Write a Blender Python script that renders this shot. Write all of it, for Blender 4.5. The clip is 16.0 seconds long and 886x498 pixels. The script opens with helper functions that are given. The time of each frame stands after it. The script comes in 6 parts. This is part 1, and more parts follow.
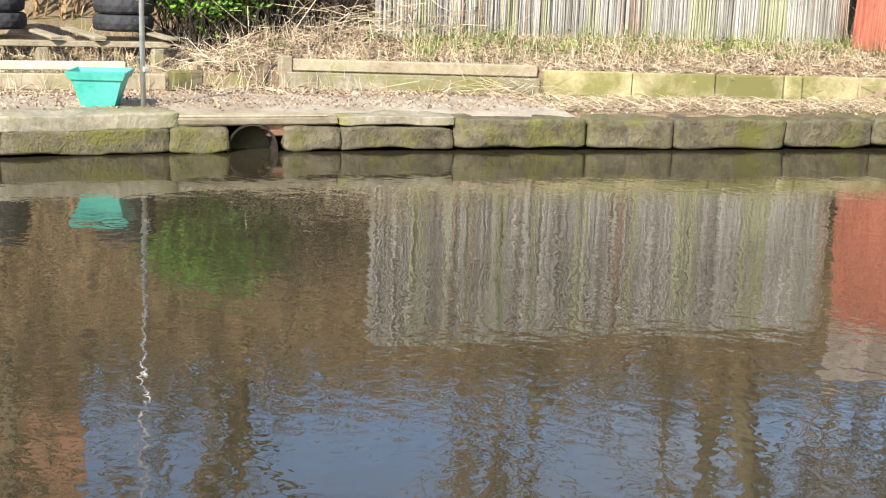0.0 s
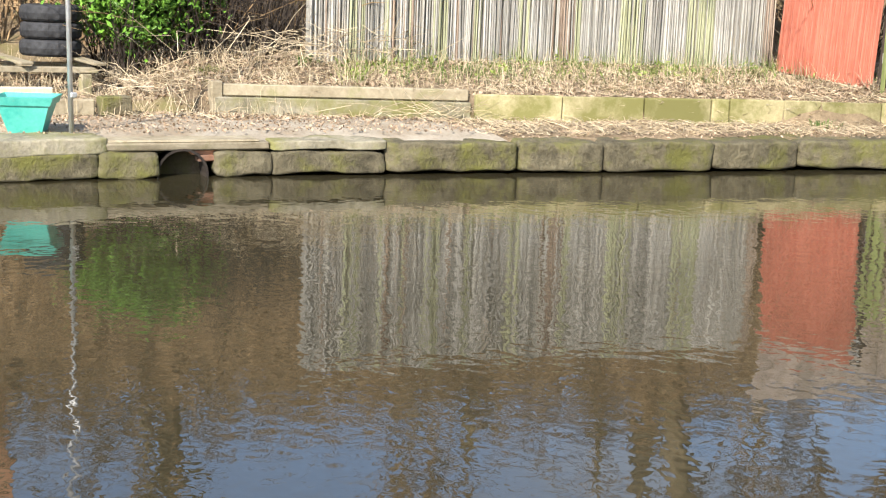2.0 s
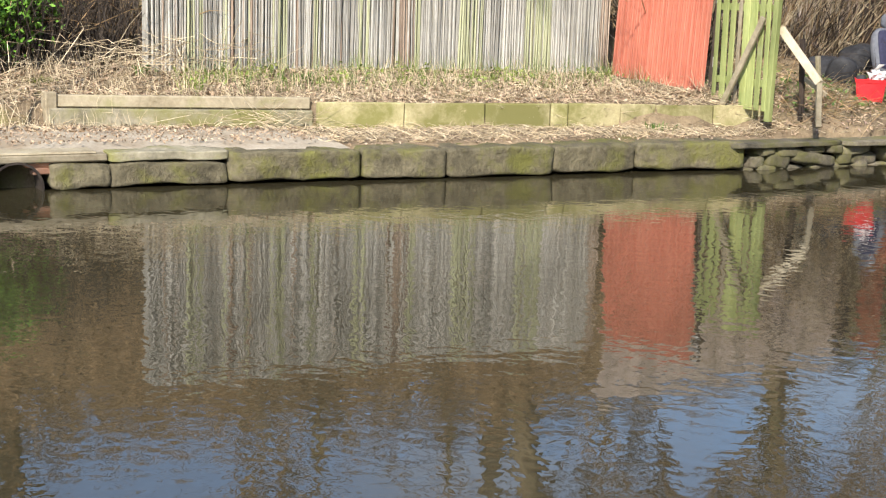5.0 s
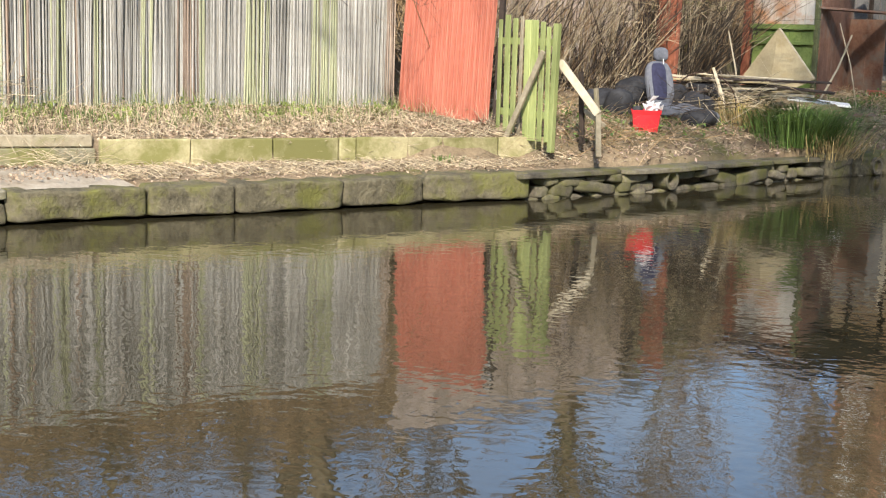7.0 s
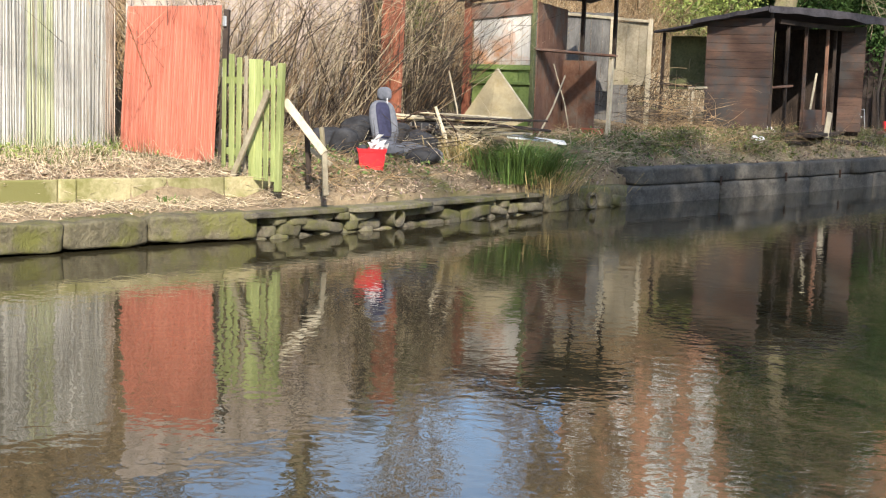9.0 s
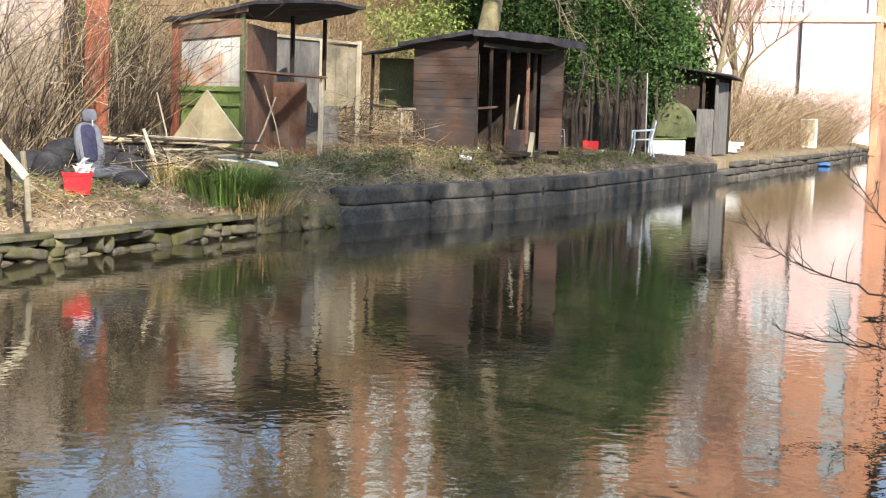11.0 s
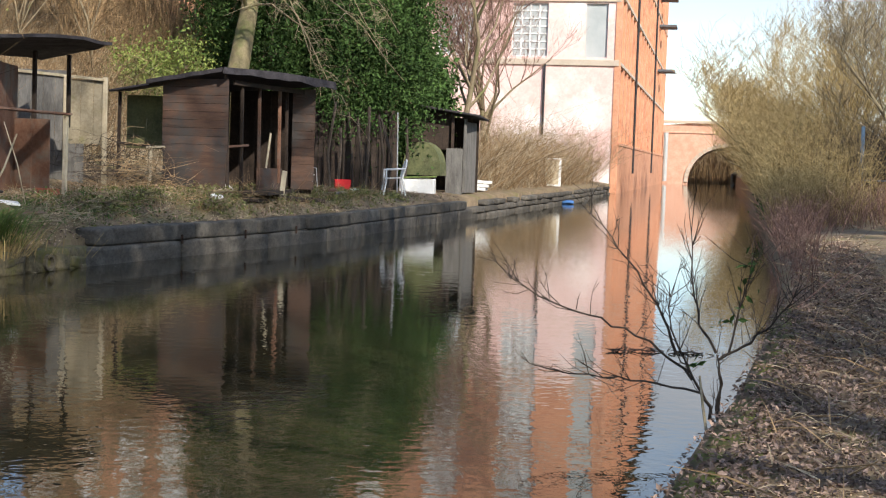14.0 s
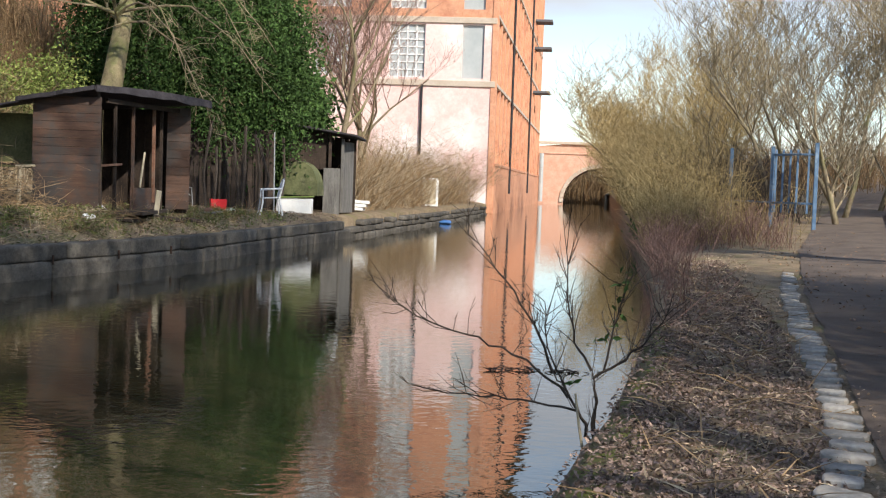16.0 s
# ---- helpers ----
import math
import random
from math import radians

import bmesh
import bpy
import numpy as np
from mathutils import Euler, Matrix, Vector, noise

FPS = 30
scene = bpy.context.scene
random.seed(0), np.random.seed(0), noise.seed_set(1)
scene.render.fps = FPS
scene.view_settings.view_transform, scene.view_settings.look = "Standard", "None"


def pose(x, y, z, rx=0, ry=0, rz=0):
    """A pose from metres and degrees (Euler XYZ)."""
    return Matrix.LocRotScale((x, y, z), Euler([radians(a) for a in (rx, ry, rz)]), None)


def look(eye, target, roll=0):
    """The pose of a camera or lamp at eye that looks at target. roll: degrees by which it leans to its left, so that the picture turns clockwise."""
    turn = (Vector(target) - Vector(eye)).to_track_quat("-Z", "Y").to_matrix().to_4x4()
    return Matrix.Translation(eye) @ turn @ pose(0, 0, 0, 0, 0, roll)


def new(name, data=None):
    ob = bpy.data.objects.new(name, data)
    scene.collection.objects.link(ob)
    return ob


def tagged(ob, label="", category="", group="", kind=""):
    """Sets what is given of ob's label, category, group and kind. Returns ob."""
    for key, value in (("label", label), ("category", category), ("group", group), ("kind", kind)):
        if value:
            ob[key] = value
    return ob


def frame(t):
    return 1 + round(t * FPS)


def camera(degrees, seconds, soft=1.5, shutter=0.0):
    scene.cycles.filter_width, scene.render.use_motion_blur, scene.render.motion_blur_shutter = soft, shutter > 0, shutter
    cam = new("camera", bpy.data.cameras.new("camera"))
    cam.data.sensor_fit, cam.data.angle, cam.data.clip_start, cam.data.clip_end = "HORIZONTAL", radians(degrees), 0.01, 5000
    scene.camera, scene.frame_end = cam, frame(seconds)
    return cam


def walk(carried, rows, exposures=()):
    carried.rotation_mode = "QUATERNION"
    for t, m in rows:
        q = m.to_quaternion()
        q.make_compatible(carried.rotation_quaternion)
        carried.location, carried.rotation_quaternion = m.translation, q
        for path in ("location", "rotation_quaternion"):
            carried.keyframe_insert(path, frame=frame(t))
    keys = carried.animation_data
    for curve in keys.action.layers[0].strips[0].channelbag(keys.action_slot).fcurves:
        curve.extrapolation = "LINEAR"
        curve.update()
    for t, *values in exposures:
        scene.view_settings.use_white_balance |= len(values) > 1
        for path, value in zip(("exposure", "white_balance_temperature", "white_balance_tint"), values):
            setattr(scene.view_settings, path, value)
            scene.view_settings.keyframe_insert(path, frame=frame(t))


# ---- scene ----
from math import sin, cos, pi, hypot

# camera: it stands on the towpath and turns from the far bank to the length of the canal
cam = camera(35.96, 16.0, soft=1.2)
EYE = (0.0, 0.0, 1.9)
TURNS = [  # seconds, heading clockwise from +y, pitch, roll, in degrees
    (0.0, -62.210, -12.251, 2.142),
    (0.5, -61.526, -11.968, 2.196),
    (1.0, -60.773, -11.666, 2.105),
    (1.5, -60.057, -11.378, 2.187),
    (2.0, -59.368, -11.140, 2.189),
    (2.5, -58.661, -10.984, 2.160),
    (3.0, -57.869, -10.930, 2.115),
    (3.2, -57.492, -10.942, 2.029),
    (5.3, -51.752, -10.324, 1.902),
    (5.5, -50.943, -10.082, 1.879),
    (6.0, -48.153, -9.534, 1.880),
    (6.5, -46.386, -9.249, 1.821),
    (7.0, -43.995, -8.906, 1.801),
    (7.5, -41.404, -8.557, 1.916),
    (8.0, -38.471, -8.072, 1.967),
    (8.5, -35.449, -7.419, 1.940),
    (9.0, -32.618, -6.912, 1.932),
    (9.5, -29.545, -6.571, 1.893),
    (10.0, -26.583, -6.151, 1.864),
    (10.2, -25.433, -6.062, 1.849),
    (12.3, -15.153, -4.861, 1.764),
    (12.5, -14.844, -4.736, 1.781),
    (13.0, -13.678, -4.315, 1.811),
    (13.5, -12.064, -3.955, 1.815),
    (14.0, -10.353, -3.687, 1.966),
    (14.5, -9.002, -3.400, 2.044),
    (15.0, -7.707, -3.142, 2.149),
    (15.5, -6.445, -2.896, 2.142),
    (16.0, -5.247, -2.670, 2.103),
]


def heading(yaw, pitch):
    a, b = radians(yaw), radians(pitch)
    return Vector((sin(a) * cos(b), cos(a) * cos(b), sin(b)))


walk(cam, [(t, look(EYE, Vector(EYE) + heading(y, p), r)) for t, y, p, r in TURNS],
     exposures=[(0.0, 1.0), (3.2, 0.92), (5.5, 0.78), (7.5, 0.76), (9.0, 0.97), (10.2, 1.18), (12.3, 0.78), (14.0, 0.45), (16.0, 0.36)])

# ---- daylight ----
SUN_FROM = Vector((0.52, -0.63, 0.58)).normalized()
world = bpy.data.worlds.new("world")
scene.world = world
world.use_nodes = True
wn = world.node_tree.nodes
sky = wn.new("ShaderNodeTexSky")
sky.sky_type = "NISHITA"
sky.sun_disc = False
sky.sun_elevation = math.asin(SUN_FROM.z)
sky.sun_rotation = math.atan2(SUN_FROM.x, SUN_FROM.y)
sky.air_density, sky.dust_density, sky.ozone_density = 1.0, 0.35, 2.4
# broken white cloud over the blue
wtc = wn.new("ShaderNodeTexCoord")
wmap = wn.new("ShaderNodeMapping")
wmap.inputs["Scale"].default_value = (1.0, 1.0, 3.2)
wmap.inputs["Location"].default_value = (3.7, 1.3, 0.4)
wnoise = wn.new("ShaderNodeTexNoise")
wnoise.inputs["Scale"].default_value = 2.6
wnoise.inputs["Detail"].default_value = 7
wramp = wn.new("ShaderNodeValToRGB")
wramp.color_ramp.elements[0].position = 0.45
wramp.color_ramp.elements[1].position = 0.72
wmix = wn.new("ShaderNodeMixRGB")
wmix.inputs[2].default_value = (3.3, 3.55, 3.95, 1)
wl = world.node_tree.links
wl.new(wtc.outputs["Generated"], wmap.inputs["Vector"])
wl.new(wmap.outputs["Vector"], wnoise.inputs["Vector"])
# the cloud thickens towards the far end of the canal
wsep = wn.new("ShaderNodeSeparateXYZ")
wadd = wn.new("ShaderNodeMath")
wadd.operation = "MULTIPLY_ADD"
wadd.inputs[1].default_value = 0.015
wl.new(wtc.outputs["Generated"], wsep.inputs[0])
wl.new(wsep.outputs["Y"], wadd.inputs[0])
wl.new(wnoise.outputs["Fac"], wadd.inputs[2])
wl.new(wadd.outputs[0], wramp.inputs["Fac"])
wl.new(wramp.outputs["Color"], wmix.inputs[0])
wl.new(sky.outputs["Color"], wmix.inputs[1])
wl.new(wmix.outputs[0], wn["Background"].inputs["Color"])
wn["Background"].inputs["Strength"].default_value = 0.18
sun = new("sun", bpy.data.lights.new("sun", "SUN"))
sun.data.energy = 5.0
sun.data.angle = radians(0.55)
sun.data.color = (1.0, 0.93, 0.82)
sun.matrix_world = look(tuple(SUN_FROM * 60), (0, 0, 0))

# ---- materials ----


def mat(name, a, b, scale=3.0, rough=0.85, bump=0.3, stretch=(1, 1, 1), fine=18.0, c=None, cpos=0.62, metal=0.0, vary=0.0, spec=0.3, deep=0.02):
    """Two colours mixed by broad and fine noise, a third in patches, relief from the same noise."""
    m = bpy.data.materials.new(name)
    m.use_nodes = True
    nt_ = m.node_tree
    n, l = nt_.nodes, nt_.links
    bsdf = n["Principled BSDF"]
    tc = n.new("ShaderNodeTexCoord")
    mp = n.new("ShaderNodeMapping")
    mp.inputs["Scale"].default_value = stretch
    l.new(tc.outputs["Object"], mp.inputs["Vector"])
    n1 = n.new("ShaderNodeTexNoise")
    n1.inputs["Scale"].default_value = scale
    n1.inputs["Detail"].default_value = 6
    n1.inputs["Roughness"].default_value = 0.65
    n2 = n.new("ShaderNodeTexNoise")
    n2.inputs["Scale"].default_value = fine
    n2.inputs["Detail"].default_value = 5
    n2.inputs["Roughness"].default_value = 0.7
    for q in (n1, n2):
        l.new(mp.outputs["Vector"], q.inputs["Vector"])
    ad = n.new("ShaderNodeMath")
    ad.operation = "MULTIPLY_ADD"
    ad.inputs[1].default_value = 0.45
    l.new(n2.outputs["Fac"], ad.inputs[0])
    sc_ = n.new("ShaderNodeMath")
    sc_.operation = "MULTIPLY"
    sc_.inputs[1].default_value = 0.55
    l.new(n1.outputs["Fac"], sc_.inputs[0])
    l.new(sc_.outputs[0], ad.inputs[2])
    rp = n.new("ShaderNodeValToRGB")
    rp.color_ramp.elements[0].position, rp.color_ramp.elements[1].position = 0.36, 0.64
    rp.color_ramp.elements[0].color = (*a, 1)
    rp.color_ramp.elements[1].color = (*b, 1)
    l.new(ad.outputs[0], rp.inputs["Fac"])
    out = rp.outputs["Color"]
    if c:
        n3 = n.new("ShaderNodeTexNoise")
        n3.inputs["Scale"].default_value = scale * 0.55
        n3.inputs["Detail"].default_value = 8
        n3.inputs["Roughness"].default_value = 0.7
        l.new(tc.outputs["Object"], n3.inputs["Vector"])
        r3 = n.new("ShaderNodeValToRGB")
        r3.color_ramp.elements[0].position, r3.color_ramp.elements[1].position = cpos - 0.08, cpos + 0.08
        l.new(n3.outputs["Fac"], r3.inputs["Fac"])
        mx = n.new("ShaderNodeMixRGB")
        mx.inputs[2].default_value = (*c, 1)
        l.new(r3.outputs["Color"], mx.inputs[0])
        l.new(out, mx.inputs[1])
        out = mx.outputs[0]
    if vary:
        oi = n.new("ShaderNodeObjectInfo")
        ge = n.new("ShaderNodeNewGeometry")
        s1 = n.new("ShaderNodeMath")
        s1.operation = "ADD"
        l.new(oi.outputs["Random"], s1.inputs[0])
        l.new(ge.outputs["Random Per Island"], s1.inputs[1])
        fr = n.new("ShaderNodeMath")
        fr.operation = "FRACT"
        l.new(s1.outputs[0], fr.inputs[0])
        mr = n.new("ShaderNodeMapRange")
        mr.inputs["To Min"].default_value, mr.inputs["To Max"].default_value = 1 - vary, 1 + vary
        l.new(fr.outputs[0], mr.inputs["Value"])
        hs = n.new("ShaderNodeHueSaturation")
        l.new(mr.outputs[0], hs.inputs["Value"])
        l.new(out, hs.inputs["Color"])
        out = hs.outputs["Color"]
    l.new(out, bsdf.inputs["Base Color"])
    bsdf.inputs["Roughness"].default_value = rough
    bsdf.inputs["Metallic"].default_value = metal
    bsdf.inputs["Specular IOR Level"].default_value = spec
    if bump:
        bp = n.new("ShaderNodeBump")
        bp.inputs["Strength"].default_value = bump
        bp.inputs["Distance"].default_value = deep
        l.new(ad.outputs[0], bp.inputs["Height"])
        l.new(bp.outputs["Normal"], bsdf.inputs["Normal"])
    return m


M = dict(
    soil=mat("soil_litter", (0.085, 0.06, 0.038), (0.30, 0.225, 0.14), 1.6, 0.95, 0.8, fine=26, c=(0.15, 0.135, 0.05), cpos=0.6),
    slab=mat("old_concrete", (0.26, 0.22, 0.165), (0.46, 0.40, 0.315), 2.2, 0.92, 0.5, fine=30, c=(0.29, 0.23, 0.16), cpos=0.54),
    stone=mat("mossy_sandstone", (0.055, 0.047, 0.03), (0.20, 0.172, 0.108), 3.4, 0.9, 1.0, c=(0.15, 0.145, 0.04), cpos=0.55, deep=0.06, vary=0.15),
    rubble=mat("rubble_stone", (0.055, 0.048, 0.036), (0.185, 0.16, 0.115), 4, 0.9, 0.8, c=(0.11, 0.105, 0.035), cpos=0.56, vary=0.28),
    mossy_slab=mat("mossy_concrete", (0.14, 0.125, 0.085), (0.38, 0.34, 0.25), 2.6, 0.92, 0.8, c=(0.20, 0.19, 0.075), cpos=0.52, deep=0.04, vary=0.1),
    wall=mat("dark_wall_stone", (0.04, 0.036, 0.031), (0.13, 0.116, 0.097), 2.2, 0.85, 0.8, fine=14, stretch=(1, 1, 1.6), c=(0.19, 0.17, 0.14), cpos=0.62, vary=0.2),
    kerb=mat("yellow_sandstone", (0.26, 0.22, 0.115), (0.47, 0.415, 0.24), 2.4, 0.9, 0.5, fine=24, c=(0.18, 0.17, 0.06), cpos=0.5, vary=0.14),
    reed=mat("weathered_slat", (0.21, 0.196, 0.17), (0.49, 0.472, 0.432), 2.0, 0.85, 0.3, stretch=(5, 5, 0.6), c=(0.36, 0.325, 0.265), cpos=0.58, vary=0.42),
    reedg=mat("green_slat", (0.235, 0.24, 0.14), (0.45, 0.455, 0.30), 2.0, 0.85, 0.3, stretch=(5, 5, 0.5), c=(0.42, 0.40, 0.32), cpos=0.58, vary=0.26),
    bark=mat("bark_slat", (0.13, 0.08, 0.055), (0.40, 0.32, 0.25), 2.0, 0.85, 0.6, stretch=(5, 5, 0.4), vary=0.4),
    red=mat("red_paint", (0.33, 0.088, 0.055), (0.51, 0.195, 0.13), 1.9, 0.75, 0.3, stretch=(14, 14, 0.3)),
    green=mat("green_board", (0.19, 0.225, 0.07), (0.38, 0.41, 0.165), 2.2, 0.75, 0.3, stretch=(4, 4, 0.4), c=(0.42, 0.41, 0.25), cpos=0.68, vary=0.25),
    timber=mat("grey_timber", (0.19, 0.155, 0.10), (0.36, 0.31, 0.22), 2.5, 0.85, 0.4, stretch=(1, 1, 1), c=(0.17, 0.17, 0.06), cpos=0.62, vary=0.2),
    pale=mat("pale_timber", (0.40, 0.33, 0.22), (0.60, 0.52, 0.38), 2.5, 0.8, 0.3, vary=0.15),
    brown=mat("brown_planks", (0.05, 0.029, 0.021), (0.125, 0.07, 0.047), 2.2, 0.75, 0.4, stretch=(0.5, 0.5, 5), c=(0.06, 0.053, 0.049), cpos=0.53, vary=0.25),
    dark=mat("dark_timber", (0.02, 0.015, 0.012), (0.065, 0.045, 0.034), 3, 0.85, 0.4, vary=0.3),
    felt=mat("roof_felt", (0.018, 0.016, 0.018), (0.06, 0.053, 0.058), 4, 0.85, 0.5),
    rust=mat("rust_brown_board", (0.14, 0.065, 0.04), (0.27, 0.15, 0.10), 2.5, 0.8, 0.35, c=(0.20, 0.17, 0.14), cpos=0.58),
    rust_red=mat("rust_red_board", (0.20, 0.06, 0.035), (0.40, 0.15, 0.085), 2.2, 0.8, 0.35, stretch=(4, 4, 0.5), c=(0.13, 0.06, 0.04), cpos=0.6),
    white_board=mat("peeling_white", (0.42, 0.38, 0.32), (0.62, 0.59, 0.54), 2, 0.7, 0.3, stretch=(2, 2, 0.6), c=(0.42, 0.20, 0.09), cpos=0.60),
    green_door=mat("green_paint", (0.10, 0.15, 0.035), (0.23, 0.29, 0.09), 2, 0.7, 0.3),
    ply=mat("tan_board", (0.30, 0.235, 0.13), (0.46, 0.375, 0.22), 2, 0.8, 0.3, c=(0.33, 0.24, 0.10), cpos=0.62),
    teal=mat("teal_plastic", (0.04, 0.36, 0.30), (0.12, 0.52, 0.44), 3, 0.45, 0.1, c=(0.20, 0.36, 0.28), cpos=0.66, spec=0.5),
    steel=mat("galvanised_steel", (0.42, 0.42, 0.42), (0.62, 0.62, 0.62), 5, 0.45, 0.1, metal=0.6),
    rubber=mat("tyre_rubber", (0.012, 0.012, 0.013), (0.05, 0.05, 0.053), 5, 0.8, 0.3),
    plastic_red=mat("red_plastic", (0.5, 0.012, 0.02), (0.66, 0.03, 0.035), 3, 0.4, 0.05, spec=0.5),
    plastic_white=mat("white_plastic", (0.70, 0.70, 0.68), (0.84, 0.84, 0.82), 4, 0.45, 0.1, c=(0.5, 0.48, 0.40), cpos=0.72),
    seat=mat("seat_cloth", (0.09, 0.095, 0.11), (0.20, 0.205, 0.23), 5, 0.9, 0.3),
    navy=mat("navy_cloth", (0.025, 0.025, 0.05), (0.06, 0.06, 0.11), 5, 0.9, 0.3),
    black=mat("black_plastic", (0.012, 0.012, 0.013), (0.045, 0.045, 0.05), 5, 0.72, 0.5),
    brick=mat("orange_brick", (0.50, 0.225, 0.125), (0.67, 0.36, 0.225), 1.2, 0.9, 0.2, fine=9, c=(0.42, 0.18, 0.11), cpos=0.6),
    pinkwash=mat("pink_paint", (0.70, 0.44, 0.39), (0.82, 0.62, 0.57), 0.25, 0.85, 0.15, fine=4, c=(0.86, 0.80, 0.76), cpos=0.56),
    bandstone=mat("stone_band", (0.42, 0.34, 0.26), (0.58, 0.49, 0.40), 1, 0.9, 0.2),
    frame_white=mat("white_frame", (0.70, 0.70, 0.68), (0.82, 0.82, 0.80), 3, 0.6, 0.05),
    blank=mat("grey_blank_panel", (0.34, 0.37, 0.37), (0.47, 0.49, 0.48), 0.8, 0.7, 0.1),
    slate=mat("roof_slate", (0.07, 0.07, 0.08), (0.16, 0.155, 0.16), 2, 0.7, 0.3),
    path=mat("path_grit", (0.072, 0.054, 0.043), (0.155, 0.118, 0.092), 1.2, 0.95, 0.5, fine=40, c=(0.16, 0.13, 0.10), cpos=0.66),
    pathstone=mat("pale_setts", (0.23, 0.212, 0.188), (0.42, 0.392, 0.35), 5, 0.9, 0.4, vary=0.2),
    moss=mat("moss", (0.06, 0.075, 0.014), (0.19, 0.20, 0.045), 5, 0.95, 0.8, c=(0.09, 0.068, 0.045), cpos=0.5),
    straw=mat("dry_straw", (0.34, 0.265, 0.165), (0.60, 0.50, 0.35), 3, 0.9, 0.0, vary=0.45),
    trunk_bark=mat("olive_bark", (0.10, 0.083, 0.045), (0.30, 0.245, 0.14), 2.2, 0.9, 0.7, stretch=(2, 2, 0.5), c=(0.13, 0.14, 0.05), cpos=0.55),
    leaf_litter=mat("dead_leaves", (0.13, 0.075, 0.04), (0.36, 0.23, 0.14), 5, 0.85, 0.0, vary=0.55),
    pale_litter=mat("pale_leaves", (0.20, 0.135, 0.085), (0.50, 0.38, 0.27), 5, 0.85, 0.0, vary=0.5),
    damp_leaf=mat("damp_leaves", (0.085, 0.06, 0.048), (0.34, 0.24, 0.19), 5, 0.7, 0.0, vary=0.6),
    twig=mat("brown_twig", (0.15, 0.095, 0.048), (0.42, 0.29, 0.16), 3, 0.9, 0.0, vary=0.45),
    twig_gold=mat("willow_twig", (0.22, 0.155, 0.06), (0.52, 0.395, 0.19), 3, 0.85, 0.0, vary=0.4),
    twig_red=mat("bramble_stem", (0.14, 0.075, 0.055), (0.36, 0.22, 0.17), 3, 0.85, 0.0, vary=0.45),
    twig_grey=mat("grey_twig", (0.11, 0.09, 0.058), (0.32, 0.265, 0.18), 3, 0.85, 0.0, vary=0.45),
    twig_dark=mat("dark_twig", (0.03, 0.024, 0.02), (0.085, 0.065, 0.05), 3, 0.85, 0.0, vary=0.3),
    bark_tree=mat("tree_bark", (0.13, 0.10, 0.06), (0.36, 0.29, 0.19), 2.2, 0.9, 0.6, stretch=(2, 2, 0.5), c=(0.17, 0.17, 0.07), cpos=0.6),
    grass=mat("green_blade", (0.042, 0.08, 0.016), (0.15, 0.225, 0.055), 3, 0.6, 0.0, vary=0.4),
    ivy=mat("evergreen_leaf", (0.022, 0.052, 0.011), (0.075, 0.135, 0.032), 3, 0.85, 0.0, vary=0.5),
    laurel=mat("bright_leaf", (0.06, 0.15, 0.015), (0.17, 0.33, 0.045), 3, 0.5, 0.0, vary=0.45),
    blue=mat("blue_paint", (0.05, 0.10, 0.18), (0.13, 0.21, 0.31), 3, 0.5, 0.1, c=(0.30, 0.38, 0.46), cpos=0.62),
    # near black, shade put into the colour of recesses
    shade_black=mat("recess_shade", (0.012, 0.010, 0.009), (0.04, 0.03, 0.024), 4, 0.9, 0.3),
    iron=mat("rusty_iron", (0.025, 0.016, 0.012), (0.08, 0.045, 0.03), 6, 0.85, 0.3),
    twigwall=mat("twig_wall", (0.32, 0.245, 0.205), (0.66, 0.56, 0.48), 2.2, 0.9, 0.5, fine=14, vary=0.2),
    # bridge brick, made paler so its colour carries the distant haze
    hazebrick=mat("hazed_brick", (0.52, 0.28, 0.19), (0.68, 0.43, 0.32), 1.2, 0.9, 0.2, fine=9),
    scrub_leaf=mat("scrub_leaf", (0.07, 0.085, 0.02), (0.21, 0.21, 0.07), 3, 0.7, 0.0, vary=0.5),
    slope_leaf=mat("slope_leaf", (0.10, 0.14, 0.025), (0.26, 0.30, 0.08), 3, 0.65, 0.0, vary=0.5),
    blue_bag=mat("blue_sheet", (0.03, 0.10, 0.30), (0.08, 0.20, 0.45), 4, 0.6, 0.2),
    yellow=mat("yellow_plastic", (0.55, 0.38, 0.02), (0.70, 0.52, 0.05), 4, 0.5, 0.1),
    hut_green=mat("algae_sheet", (0.06, 0.068, 0.03), (0.16, 0.165, 0.075), 2, 0.7, 0.2, c=(0.24, 0.22, 0.13), cpos=0.64),
    grey_board=mat("grey_board", (0.075, 0.07, 0.066), (0.19, 0.18, 0.165), 2, 0.85, 0.3, stretch=(3, 3, 0.6)),
)


def glass_mat():
    m = bpy.data.materials.new("window_glass")
    m.use_nodes = True
    b = m.node_tree.nodes["Principled BSDF"]
    b.inputs["Base Color"].default_value = (0.02, 0.025, 0.03, 1)
    b.inputs["Roughness"].default_value = 0.04
    b.inputs["Specular IOR Level"].default_value = 0.8
    return m


